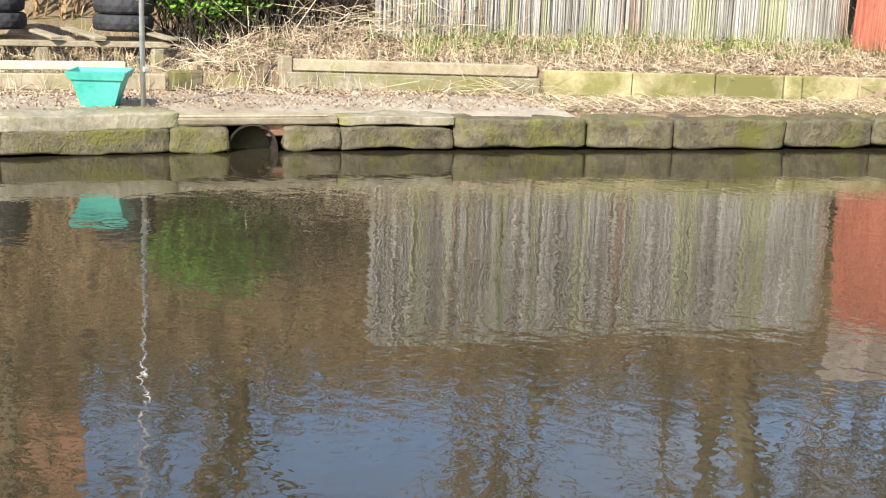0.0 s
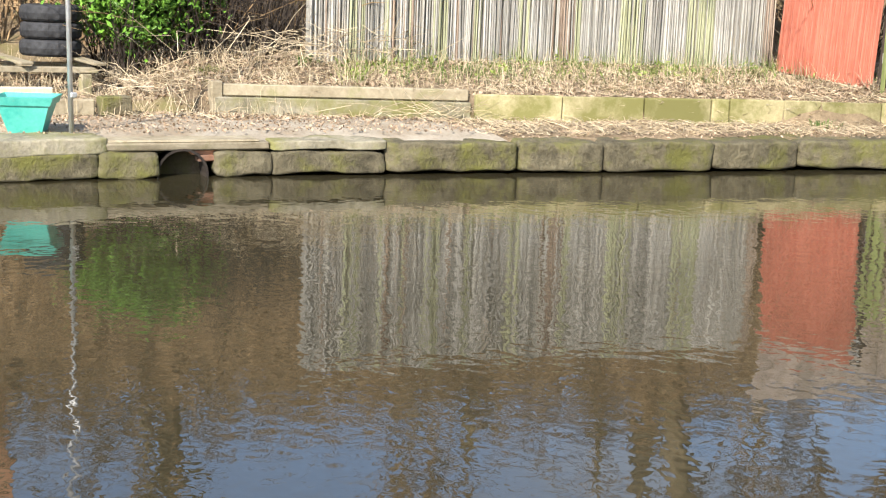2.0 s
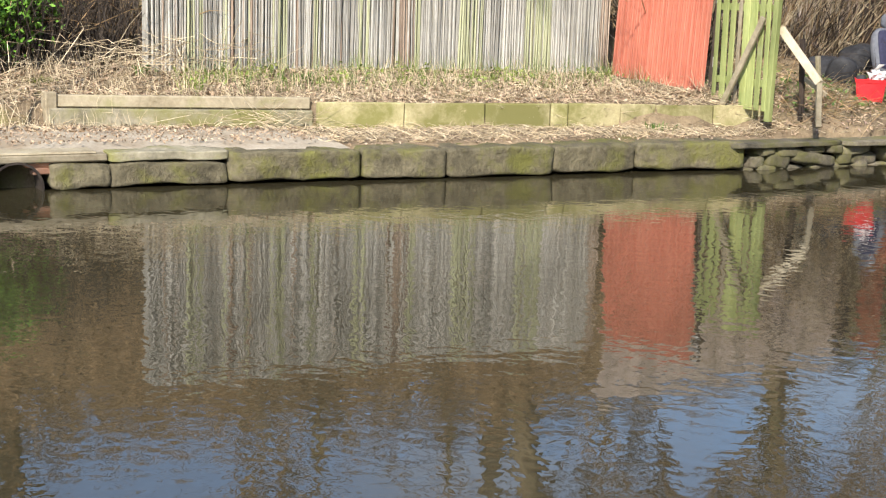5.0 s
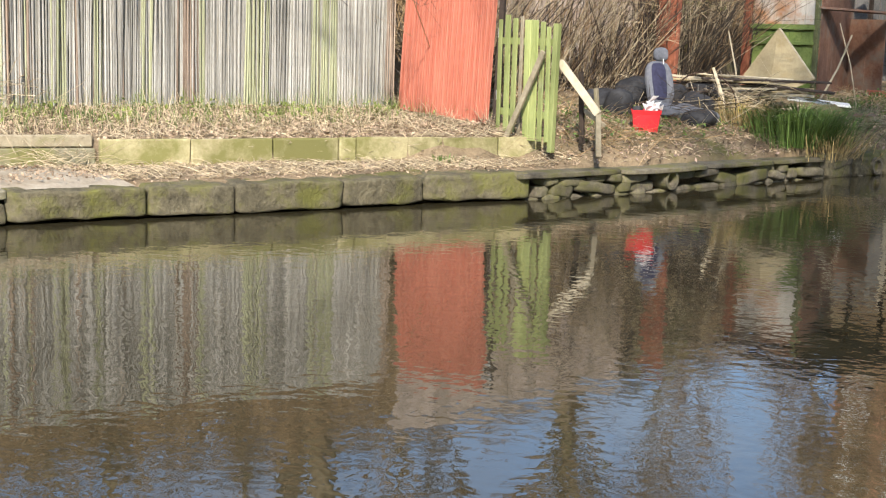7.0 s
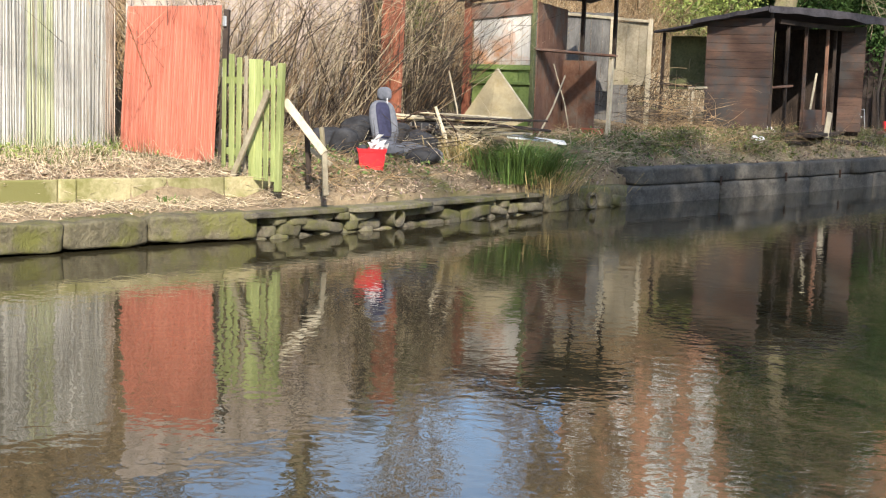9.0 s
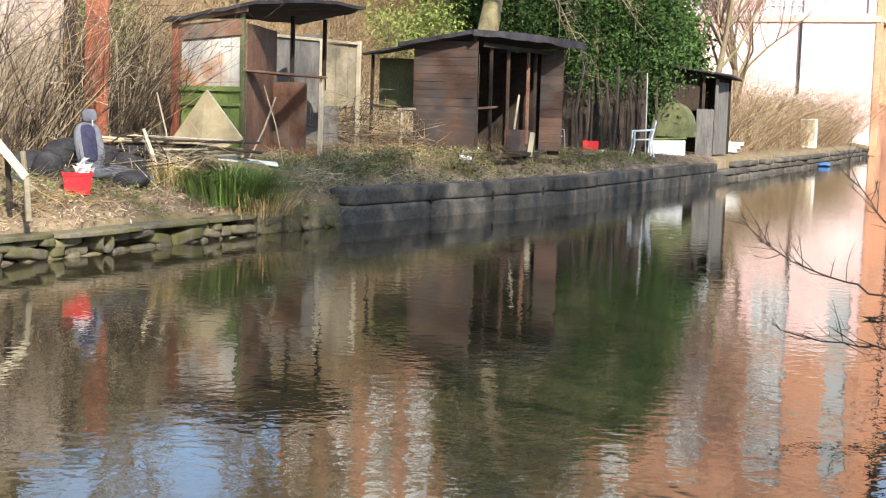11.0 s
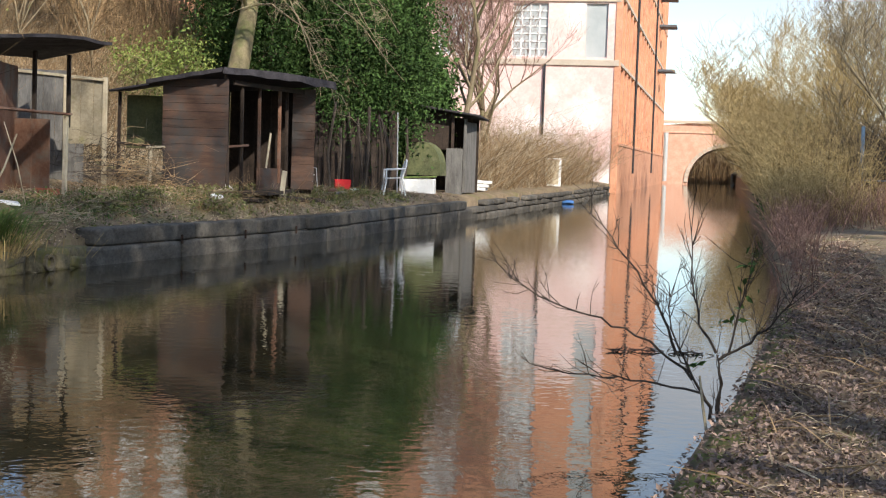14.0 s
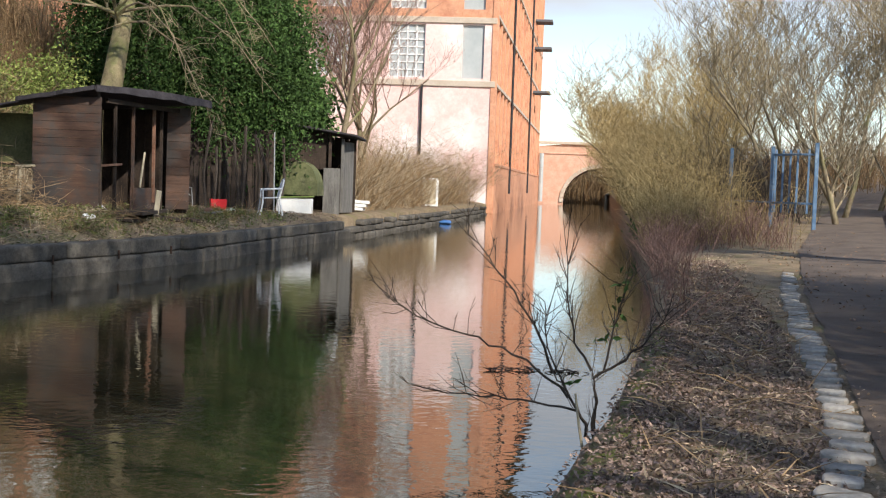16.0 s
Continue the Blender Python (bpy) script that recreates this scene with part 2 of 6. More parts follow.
def water_mat():
    m = bpy.data.materials.new("canal_water")
    m.use_nodes = True
    n, l = m.node_tree.nodes, m.node_tree.links
    b = n["Principled BSDF"]
    b.inputs["Base Color"].default_value = (0.034, 0.029, 0.016, 1)
    b.inputs["Roughness"].default_value = 0.015
    b.inputs["IOR"].default_value = 1.333
    b.inputs["Specular IOR Level"].default_value = 1.0
    tc = n.new("ShaderNodeTexCoord")
    hs = []
    for sc, st, wt in ((1.3, (1.0, 1.0, 1), 0.04), (5.2, (1.0, 1.0, 1), 0.16), (12.0, (1, 1, 1), 0.075)):
        mp = n.new("ShaderNodeMapping")
        mp.inputs["Scale"].default_value = st
        mp.inputs["Rotation"].default_value = (0, 0, 0.5 * sc)
        l.new(tc.outputs["Object"], mp.inputs["Vector"])
        t = n.new("ShaderNodeTexNoise")
        t.inputs["Scale"].default_value = sc
        t.inputs["Detail"].default_value = 1.5
        t.inputs["Distortion"].default_value = 0.3
        l.new(mp.outputs["Vector"], t.inputs["Vector"])
        mu = n.new("ShaderNodeMath")
        mu.operation = "MULTIPLY"
        mu.inputs[1].default_value = wt
        l.new(t.outputs["Fac"], mu.inputs[0])
        hs.append(mu.outputs[0])
    s = hs[0]
    for h_ in hs[1:]:
        a = n.new("ShaderNodeMath")
        a.operation = "ADD"
        l.new(s, a.inputs[0])
        l.new(h_, a.inputs[1])
        s = a.outputs[0]
    bp = n.new("ShaderNodeBump")
    bp.inputs["Strength"].default_value = 1.0
    bp.inputs["Distance"].default_value = 0.0125
    l.new(s, bp.inputs["Height"])
    l.new(bp.outputs["Normal"], b.inputs["Normal"])
    return m


M["glass"] = glass_mat()
M["water"] = water_mat()

# ---- building helpers ----


class Mesh:
    """Collects vertices and faces, then becomes one object."""

    def __init__(self):
        self.v, self.f = [], []

    def add(self, vs, fs):
        o = len(self.v)
        self.v += [tuple(p) for p in vs]
        self.f += [tuple(o + i for i in q) for q in fs]
        return self

    def box(self, m, sx, sy, sz, ch=0.01, wob=0.0, rnd=random):
        """A box of the full sizes about m, its edges chamfered."""
        ch = min(ch, sx * 0.45, sy * 0.45, sz * 0.45)
        hx, hy, hz = sx / 2, sy / 2, sz / 2
        vs, key = [], {}
        for ix in (-1, 1):
            for iy in (-1, 1):
                for iz in (-1, 1):
                    for a in range(3):
                        p = [ix * (hx - ch), iy * (hy - ch), iz * (hz - ch)]
                        p[a] = (ix * hx, iy * hy, iz * hz)[a]
                        key[ix, iy, iz, a] = len(vs)
                        vs.append(m @ Vector([q + rnd.uniform(-wob, wob) if wob else q for q in p]))
        fs = []
        for a in range(3):
            b, c = (a + 1) % 3, (a + 2) % 3
            for s in (-1, 1):
                q = []
                for t, u in ((-1, -1), (1, -1), (1, 1), (-1, 1)):
                    i = [0, 0, 0]
                    i[a], i[b], i[c] = s, t, u
                    q.append(key[(*i, a)])
                fs.append(q if s > 0 else q[::-1])
            for t in (-1, 1):
                for u in (-1, 1):
                    q = []
                    for s in (-1, 1):
                        i = [0, 0, 0]
                        i[a], i[b], i[c] = s, t, u
                        q.append((key[(*i, b)], key[(*i, c)]))
                    r = [q[0][0], q[1][0], q[1][1], q[0][1]]
                    fs.append(r if t * u < 0 else r[::-1])
        for ix in (-1, 1):
            for iy in (-1, 1):
                for iz in (-1, 1):
                    r = [key[ix, iy, iz, a] for a in range(3)]
                    fs.append(r if ix * iy * iz > 0 else r[::-1])
        return self.add(vs, fs)

    def beam(self, p, q, w, h, ch=0.006, turn=0.0):
        """A squared timber from p to q."""
        p, q = Vector(p), Vector(q)
        d = q - p
        m = Matrix.Translation((p + q) / 2) @ d.to_track_quat("Z", "X").to_matrix().to_4x4() @ Matrix.Rotation(turn, 4, "Z")
        return self.box(m, w, h, d.length, ch)

    def tube(self, pts, radii, n=6, caps=True):
        pts = [Vector(p) for p in pts]
        vs, fs = [], []
        for i, p in enumerate(pts):
            d = (pts[min(i + 1, len(pts) - 1)] - pts[max(i - 1, 0)]).normalized()
            x = d.orthogonal().normalized() if abs(d.z) > 0.99 else d.cross(Vector((0, 0, 1))).normalized()
            y = d.cross(x)
            for k in range(n):
                a = 2 * pi * k / n
                vs.append(p + (x * cos(a) + y * sin(a)) * radii[i])
        for i in range(len(pts) - 1):
            for k in range(n):
                a, b = i * n + k, i * n + (k + 1) % n
                fs.append((a, b, b + n, a + n))
        if caps:
            fs.append(tuple(range(n))[::-1])
            fs.append(tuple(range((len(pts) - 1) * n, len(pts) * n)))
        return self.add(vs, fs)

    def rounded(self, m, sx, sy, sz, power=5.0, n=7, wob=0.02, seed=0.0):
        """A worn block: a cube's grid drawn to a rounded box and roughened."""
        seen, fs = {}, []
        vs = []
        for a in range(3):
            b, c = (a + 1) % 3, (a + 2) % 3
            for s in (-1, 1):
                ids = []
                for i in range(n + 1):
                    for j in range(n + 1):
                        g = [0, 0, 0]
                        g[a], g[b], g[c] = (n if s > 0 else 0), i, j
                        key = tuple(g)
                        if key not in seen:
                            p = Vector([2 * q / n - 1 for q in g])
                            p = p / sum(abs(q) ** power for q in p) ** (1 / power)
                            p = Vector((p.x * sx / 2, p.y * sy / 2, p.z * sz / 2))
                            w = noise.noise_vector(p * 3.1 + Vector((seed, seed * 1.7, 0))) * wob + noise.noise_vector(p * 11 + Vector((seed, 0, seed))) * wob * 0.3
                            seen[key] = len(vs)
                            vs.append(m @ (p + w))
                        ids.append(seen[key])
                for i in range(n):
                    for j in range(n):
                        q = (ids[i * (n + 1) + j], ids[(i + 1) * (n + 1) + j], ids[(i + 1) * (n + 1) + j + 1], ids[i * (n + 1) + j + 1])
                        fs.append(q if s > 0 else q[::-1])
        return self.add(vs, fs)

    def blade(self, p, q, w, bend=(0, 0, 0)):
        """A thin three-sided stem from p to q, pointed at q."""
        p, q = Vector(p), Vector(q)
        mid = (p + q) / 2 + Vector(bend)
        d = (q - p).normalized()
        x = d.orthogonal().normalized() * w / 2
        y = d.cross(x)
        o = [x, -0.5 * x + 0.87 * y, -0.5 * x - 0.87 * y]
        vs = [p + k for k in o] + [mid + k * 0.8 for k in o] + [q]
        return self.add(vs, [(0, 1, 4, 3), (1, 2, 5, 4), (2, 0, 3, 5), (3, 4, 6), (4, 5, 6), (5, 3, 6)])

    def spike(self, p, q, w):
        """A thin three-sided pointed twig from p to q."""
        p, q = Vector(p), Vector(q)
        d = (q - p).normalized()
        x = d.orthogonal().normalized() * w / 2
        y = d.cross(x)
        return self.add([p + x, p - 0.5 * x + 0.87 * y, p - 0.5 * x - 0.87 * y, q], [(0, 1, 3), (1, 2, 3), (2, 0, 3)])

    def leaf(self, p, size, rnd, flat=0.0, aim=None):
        """A small folded leaf."""
        n = Vector((rnd.gauss(0, 1), rnd.gauss(0, 1), rnd.gauss(0, 1) + flat)).normalized()
        x = n.orthogonal().normalized()
        x = Matrix.Rotation(rnd.uniform(0, 6.28), 3, n) @ x
        y = n.cross(x)
        p = Vector(p)
        w = size * rnd.uniform(0.35, 0.55)
        return self.add([p - x * size, p + y * w + n * size * 0.15, p + x * size, p - y * w + n * size * 0.15], [(0, 1, 2), (0, 2, 3)])

    def obj(self, name, material, parent=None, label="", smooth=False):
        me = bpy.data.meshes.new(name)
        me.from_pydata(self.v, [], self.f)
        me.update()
        me.materials.append(material)
        if smooth:
            me.polygons.foreach_set("use_smooth", [True] * len(me.polygons))
        ob = new(name, me)
        if parent is not None:
            ob.parent = parent
            ob.matrix_parent_inverse = parent.matrix_basis.inverted()
        if label:
            tagged(ob, label)
        return ob


def thing(name, at, label, category, group=""):
    e = new(name)
    e.location = at
    e.empty_display_size = 0.1
    return tagged(e, label, category, group)


def loft(table, v):
    """Linear reading of a table of (v, value)."""
    if v <= table[0][0]:
        return table[0][1]
    for (a, p), (b, q) in zip(table, table[1:]):
        if v <= b:
            return p + (q - p) * (v - a) / (b - a)
    return table[-1][1]


# ---- the canal's two edges, by y ----
LEFT = [(-60, -14.5), (-10, -12.7), (2, -12.25), (3.5, -12.18), (5.2, -11.95), (7.4, -11.5), (9.1, -11.1), (11, -10.75), (12.3, -10.38),
        (14, -10.15), (18, -9.88), (20.6, -9.58), (23.4, -9.1), (26.2, -8.62), (30, -8.1), (36, -7.85), (44, -7.45), (68, -6.35), (96.5, -5.6), (180, -4.4), (500, -4.0)]
RIGHT = [(-60, -9), (-8, -2.2), (0, -0.95), (6.9, -0.05), (9.7, 0.34), (12.6, 0.66), (18, 1.15), (28, 1.7), (50, 2.4), (89, 3.4), (180, 5.2), (500, 6)]


def lx(y):
    return loft(LEFT, y)


def rx_(y):
    return loft(RIGHT, y)


STEP = [(4.6, 2.3), (5.3, 2.12), (7.9, 1.72), (8.0, 1.66), (10.9, 1.34), (13.4, 1.0)]


def ground_left(y, s):
    """Height at s metres behind the far edge."""
    s0 = loft(STEP, y)
    up = loft([(4.6, 0.46), (5.2, 0.63)], y)
    za = loft([(0, 0.30), (0.4, 0.33), (s0 - 0.02, 0.37), (s0 + 0.06, up), (s0 + 1.0, up + 0.12), (3.8, 0.95 if y > 5 else 0.64), (5, 1.2), (8, 3.7), (12, 5.5), (18, 6.6), (40, 8.5), (120, 10), (600, 12)], s)
    if y < 13.0:
        return za
    zb = loft([(0, 0.26), (0.4, 0.42), (0.9, 0.66), (1.6, 0.80), (3, 0.94), (4.2, 1.3), (7, 3.6), (12, 6.2), (22, 9.0), (40, 10.5), (120, 13), (600, 15)], s)
    if y < 13.6:
        return za + (zb - za) * (y - 13.0) / 0.6
    zc = loft([(0, 0.56), (0.5, 0.62), (1.3, 0.92), (2.2, 1.06), (4, 1.15), (6.5, 1.5), (9, 3.2), (14, 6.6), (22, 9.5), (40, 11), (120, 13), (600, 15)], s)
    z = zb + (zc - zb) * min(1.0, max(0.0, (y - 20) / 4))
    if y > 33:
        z2 = loft([(0, 0.56), (0.6, 0.75), (1.3, 0.82), (6, 1.0), (9, 2.6), (13, 6.2), (20, 9.5), (60, 12), (600, 14)], s)
        z += (z2 - z) * min(1.0, (y - 33) / 8)
    if y > 66:
        z3 = loft([(0, 0.56), (0.6, 0.75), (1.3, 0.82), (6, 0.95), (14, 1.4), (24, 3.5), (60, 8), (600, 12)], s)
        z += (z3 - z) * min(1.0, (y - 66) / 10)
    return z


def ground_right(y, s):
    base = loft([(-60, 0.36), (22, 0.38), (35, 0.62), (46, 1.15), (65, 1.85), (120, 2.6), (500, 4)], y)
    k = loft([(0, -0.06), (0.25, 0.0), (4, 0.02), (9, 0.25), (20, 1.2), (60, 3), (600, 6)], s)
    if y > 24:
        k += loft([(24, 0), (40, -0.35), (60, -0.9), (120, -1.5)], y) * loft([(0, 1), (2.5, 0)], s)
    return max(0.12, base + k)


def on_left(x, y):
    return ground_left(y, lx(y) - x)


def on_right(x, y):
    return ground_right(y, x - rx_(y))


def build_ground():
    ys = [-60, -40, -25, -15, -8, -4] + [i * 0.5 for i in range(-4, 121)] + list(range(62, 130, 3)) + [140, 160, 185, 220, 300, 420, 700]
    ls = [0.0, 0.25, 0.5, 0.75] + [0.88 + 0.07 * k for k in range(24)] + [2.6, 3, 3.4, 3.8, 4.3, 5, 6, 7, 8, 9, 10, 11, 12, 13, 14, 16, 18, 20, 22, 26, 32, 40, 60, 100, 200, 600]
    rs = [0.0, 0.12, 0.25, 0.5, 0.8, 1.1, 1.4, 1.8, 2.2, 2.6, 3, 3.5, 4, 5, 6, 8, 10, 14, 20, 30, 60, 120, 300, 600]
    g = Mesh()
    for y in ys:
        for s in reversed(ls):
            x = lx(y) - 0.3 - s
            w = noise.noise(Vector((x * 1.3, y * 1.3, 0))) * 0.05 + noise.noise(Vector((x * 4, y * 4, 3))) * 0.02
            g.v.append((x, y, ground_left(y, s + 0.3) + (w if s > 1.7 else w * 0.25) * (1 + s * 0.05)))
        g.v.append((lx(y) - 0.3, y, -0.7))
        g.v.append((rx_(y), y, -0.7))
        for s in rs:
            x = rx_(y) + s
            w = noise.noise(Vector((x * 1.7, y * 1.7, 5))) * 0.03 + noise.noise(Vector((x * 6, y * 6, 3))) * 0.015
            g.v.append((x + (w * 1.5 if s < 0.2 else 0), y, ground_right(y, s) + w * (1 if s < 2 else 0.5)))
    n = len(ls) + len(rs) + 2
    for j in range(len(ys) - 1):
        for i in range(n - 1):
            a = j * n + i
            g.f.append((a, a + 1, a + n + 1, a + n))
    return tagged(g.obj("ground", M["soil"], smooth=True), "leaf-strewn canal banks of soil and dead grass", "ground", kind="structure")


build_ground()
wm = Mesh()
wm.add([(-60, -70, 0), (60, -70, 0), (60, 700, 0), (-60, 700, 0)], [(0, 1, 2, 3)])
tagged(wm.obj("water", M["water"]), "murky brown rippled canal water", "water", kind="structure")

# ---- far bank: coping, rubble and wall ----
R1 = random.Random(11)


def edge_pose(y, back=0.0, z=0.0):
    """A pose on the far edge with x along the bank (towards +y) and y pointing away from the water."""
    a = math.atan2(lx(y + 0.4) - lx(y - 0.4), 0.8)
    t = Vector((sin(a), cos(a), 0))
    n = Vector((-t.y, t.x, 0))
    p = Vector((lx(y), y, z)) + n * back
    return Matrix(((t.x, n.x, 0, p.x), (t.y, n.y, 0, p.y), (0, 0, 1, p.z), (0, 0, 0, 1)))


coping = thing("bank_coping", (lx(6), 6, 0), "mossy weathered sandstone coping blocks along the water", "coping")
tagged(coping, kind="structure")
JOINTS = [-3.2, -1.3, 0.6, 2.05, 3.55, 5.15, 6.25, 7.62, 8.55, 9.8, 10.85, 12.25]
for ya, yb in zip(JOINTS, JOINTS[1:]):
    if ya == 3.55:
        continue
    yc = (ya + yb) / 2
    low = ya < 6.2
    top = 0.235 if low else 0.325
    L = (yb - ya) * 1.025 - 0.016
    Mesh().rounded(edge_pose(yc, 0.22, (top + R1.uniform(0.005, 0.04)) / 2), L, 0.46, top - 0.02, 20 if low else 13, 14, 0.032, yc * 5.3).obj("stone_block", M["stone"], coping, smooth=True)
# the two short stones beside the culvert mouth
Mesh().rounded(edge_pose(3.83, 0.22, 0.125), 0.56, 0.46, 0.24, 12, 10, 0.03, 4.1).obj("stone_block", M["stone"], coping, smooth=True)
Mesh().rounded(edge_pose(4.88, 0.22, 0.125), 0.56, 0.46, 0.24, 9, 10, 0.035, 7.7).obj("stone_block", M["stone"], coping, smooth=True)
# thin slabs above the low stones
for ya, yb, z, h, m_ in ((-3.2, 0.7, 0.305, 0.14, "mossy_slab"), (0.7, 2.0, 0.302, 0.15, "mossy_slab"), (2.0, 3.62, 0.302, 0.16, "mossy_slab"), (5.14, 6.27, 0.295, 0.09, "mossy_slab")):
    yc = (ya + yb) / 2
    Mesh().rounded(edge_pose(yc, 0.25, z), (yb - ya) * 1.03, 0.52, h, 18, 12, 0.022, yc * 2).obj("capping_slab", M[m_], coping, smooth=True)
culvert = thing("culvert_outlet", (lx(4.35) - 0.3, 4.35, 0), "dark culvert mouth under a plank in the bank", "culvert")
cm = Mesh()
ep = edge_pose(4.31, 0, 0)
ring = 20
vs, fs = [], []
for k in range(ring):
    a = 2 * pi * k / ring
    for r, b in ((0.245, 0.02), (0.222, 0.02), (0.222, 0.5)):
        vs.append(ep @ Vector((r * cos(a), b, 0.03 + r * sin(a))))
for k in range(ring):
    q = (k + 1) % ring
    fs += [(3 * k, 3 * k + 1, 3 * q + 1, 3 * q), (3 * k + 1, 3 * k + 2, 3 * q + 2, 3 * q + 1)]
fs.append(tuple(3 * k + 2 for k in range(ring)))
# pipe and rear panel coloured near black for the shade inside
cm.add(vs, fs).obj("pipe", M["shade_black"], culvert)
Mesh().box(ep @ Matrix.Translation((0.04, 0.56, 0.1)), 0.62, 0.05, 0.4, 0.004).obj("void", M["shade_black"], culvert)
Mesh().box(ep @ Matrix.Translation((0.22, 0.2, 0.235)), 0.24, 0.24, 0.06, 0.01, 0.006, R1).obj("brick_packing", M["brick"], culvert, "orange brick packed over the pipe")
Mesh().rounded(ep @ Matrix.Translation((0.26, 0.16, 0.17)), 0.2, 0.2, 0.07, 8, 6, 0.02, 3).obj("brick_packing", M["rust"], culvert)
Mesh().box(ep @ Matrix.Translation((0.02, 0.17, 0.292)), 1.62, 0.3, 0.075, 0.012, 0.006, R1).obj("plank", M["timber"], culvert, "mossy grey plank over the culvert")
Mesh().box(ep @ Matrix.Translation((-0.02, 0.20, 0.340)), 1.5, 0.34, 0.022, 0.006, 0.004, R1).obj("plank", M["timber"], culvert)

# concrete footway behind the coping
foot = Mesh()
for i, y in enumerate([-4 + 0.4 * k for k in range(30)]):
    s0 = loft(STEP, y)
    for s in (0.16, 0.6, s0 * 0.5 + 0.4, s0 - 0.03):
        foot.v.append((lx(y) - s, y, (0.318 if s < 0.2 else 0.378) + 0.012 * noise.noise(Vector((s * 2, y, 1)))))
    if i:
        o = 4 * i
        foot.f += [(o - 4 + q, o + q, o + 1 + q, o - 3 + q) for q in range(3)]
tagged(foot.obj("pavement", M["slab"], smooth=True), "worn pale concrete footway strewn with litter", "pavement", kind="structure")

# rubble stretch with flat capping stones
rub = thing("rubble_bank", (lx(16), 16, 0), "broken rubble stone bank with flat capping slabs", "stone bank")
tagged(rub, kind="structure")
for row, (z, hgt) in enumerate(((-0.05, 0.19), (0.10, 0.16), (0.20, 0.12))):
    y = 12.2 + 0.13 * row
    while y < 20.4:
        w = R1.choice((0.22, 0.3, 0.38, 0.5, 0.75))
        if not (abs(y + w / 2 - 14.62) < 0.32 and row > 0) and not (abs(y + w / 2 - 19.45) < 0.35 and row > 0) and R1.random() > 0.05:
            Mesh().rounded(edge_pose(y + w / 2, 0.22 + R1.uniform(-0.05, 0.05), z + R1.uniform(-0.02, 0.02)) @ Matrix.Rotation(R1.uniform(-0.14, 0.14), 4, "Y"),
                           w * 0.97, 0.42, hgt * R1.uniform(0.85, 1.15), R1.choice((6, 8, 11)), 6, 0.03, y * 3).obj("stone", M["rubble"], rub, smooth=True)
        y += w
# near-black sheet, painted shade for the gaps between the stones
Mesh().box(edge_pose(16.2, 0.52, 0.05), 8.4, 0.05, 0.36, 0.01).obj("earth_backing", M["shade_black"], rub)
y = 12.0
while y < 20.2:
    w = R1.uniform(1.1, 1.9) if y < 17 else R1.uniform(0.7, 1.1)
    if y < 18.0:
        Mesh().rounded(edge_pose(y + w / 2, 0.27 + R1.uniform(-0.05, 0.05), 0.285 + R1.uniform(-0.012, 0.015)) @ Matrix.Rotation(R1.uniform(-0.015, 0.015), 4, "Y"), w * 0.99, 0.66, 0.065, 14, 8, 0.014, y).obj("capping_slab", M["rubble"], rub, smooth=True)
    else:
        Mesh().rounded(edge_pose(y + w / 2, 0.2, 0.16), w * 0.98, 0.4, 0.36, 9, 6, 0.02, y).obj("stone", M["stone"], rub, smooth=True)
    y += w
for yp, zc in ((14.62, 0.15), (19.45, 0.14)):
    pm = Mesh()
    e2 = edge_pose(yp, 0, zc)
    vs, fs = [], []
    for k in range(ring):
        a = 2 * pi * k / ring
        for r, b in ((0.13, -0.06), (0.09, -0.06), (0.09, 0.7), (0.13, 0.5)):
            vs.append(e2 @ Vector((r * cos(a), b, r * sin(a))))
    for k in range(ring):
        q = (k + 1) % ring
        fs += [(4 * k, 4 * k + 1, 4 * q + 1, 4 * q), (4 * k + 1, 4 * k + 2, 4 * q + 2, 4 * q + 1), (4 * k, 4 * q, 4 * q + 3, 4 * k + 3)]
    fs.append(tuple(4 * k + 2 for k in range(ring)))
    pm.add(vs, fs)
    pipe = pm.obj("drain_pipe", M["rubble"])
    tagged(pipe, "old clay drain pipe jutting from the bank", "pipe")

# long dark wall of big blocks
wall = thing("canal_wall", (lx(30), 30, 0), "dark stained stone canal wall of long blocks", "wall")
tagged(wall, kind="structure")
for row, (za, zb) in enumerate(((-0.35, 0.305), (0.31, 0.60))):
    y = 20.2 + (0.0, 0.7)[row]
    while y < 44.5:
        w = R1.uniform(2.2, 3.4)
        Mesh().rounded(edge_pose(y + w / 2, 0.26 + R1.uniform(-0.012, 0.012), (za + zb) / 2), w * 1.006, 0.5, zb - za, 22, 8, 0.012, y * 1.3).obj("stone_block", M["wall"], wall, smooth=True)
        y += w
wall2 = thing("canal_wall", (lx(60), 60, 0), "low old stone canal wall with ragged top", "wall")
tagged(wall2, kind="structure")
for row, (za, zb) in enumerate(((-0.3, 0.14), (0.15, 0.36), (0.37, 0.56))):
    y = 45.2 + 0.5 * row
    while y < 92:
        w = R1.uniform(1.0, 2.6)
        if row < 2 or R1.random() < 0.75:
            Mesh().rounded(edge_pose(y + w / 2, 0.3 + R1.uniform(-0.06, 0.06), (za + zb) / 2), w, 0.6, zb - za, 10, 5, 0.03, y).obj("stone_block", M["wall"], wall2, smooth=True)
        y += w
for yy in (23.4, 25.75, 28.1):
    ir = Mesh()
    e3 = edge_pose(yy, -0.03, 0.33)
    ir.box(e3, 0.035, 0.04, 0.17, 0.008)
    tagged(ir.obj("mooring_iron", M["iron"]), "rusty iron mooring cleat on the dark wall", "mooring iron", "mooring irons")

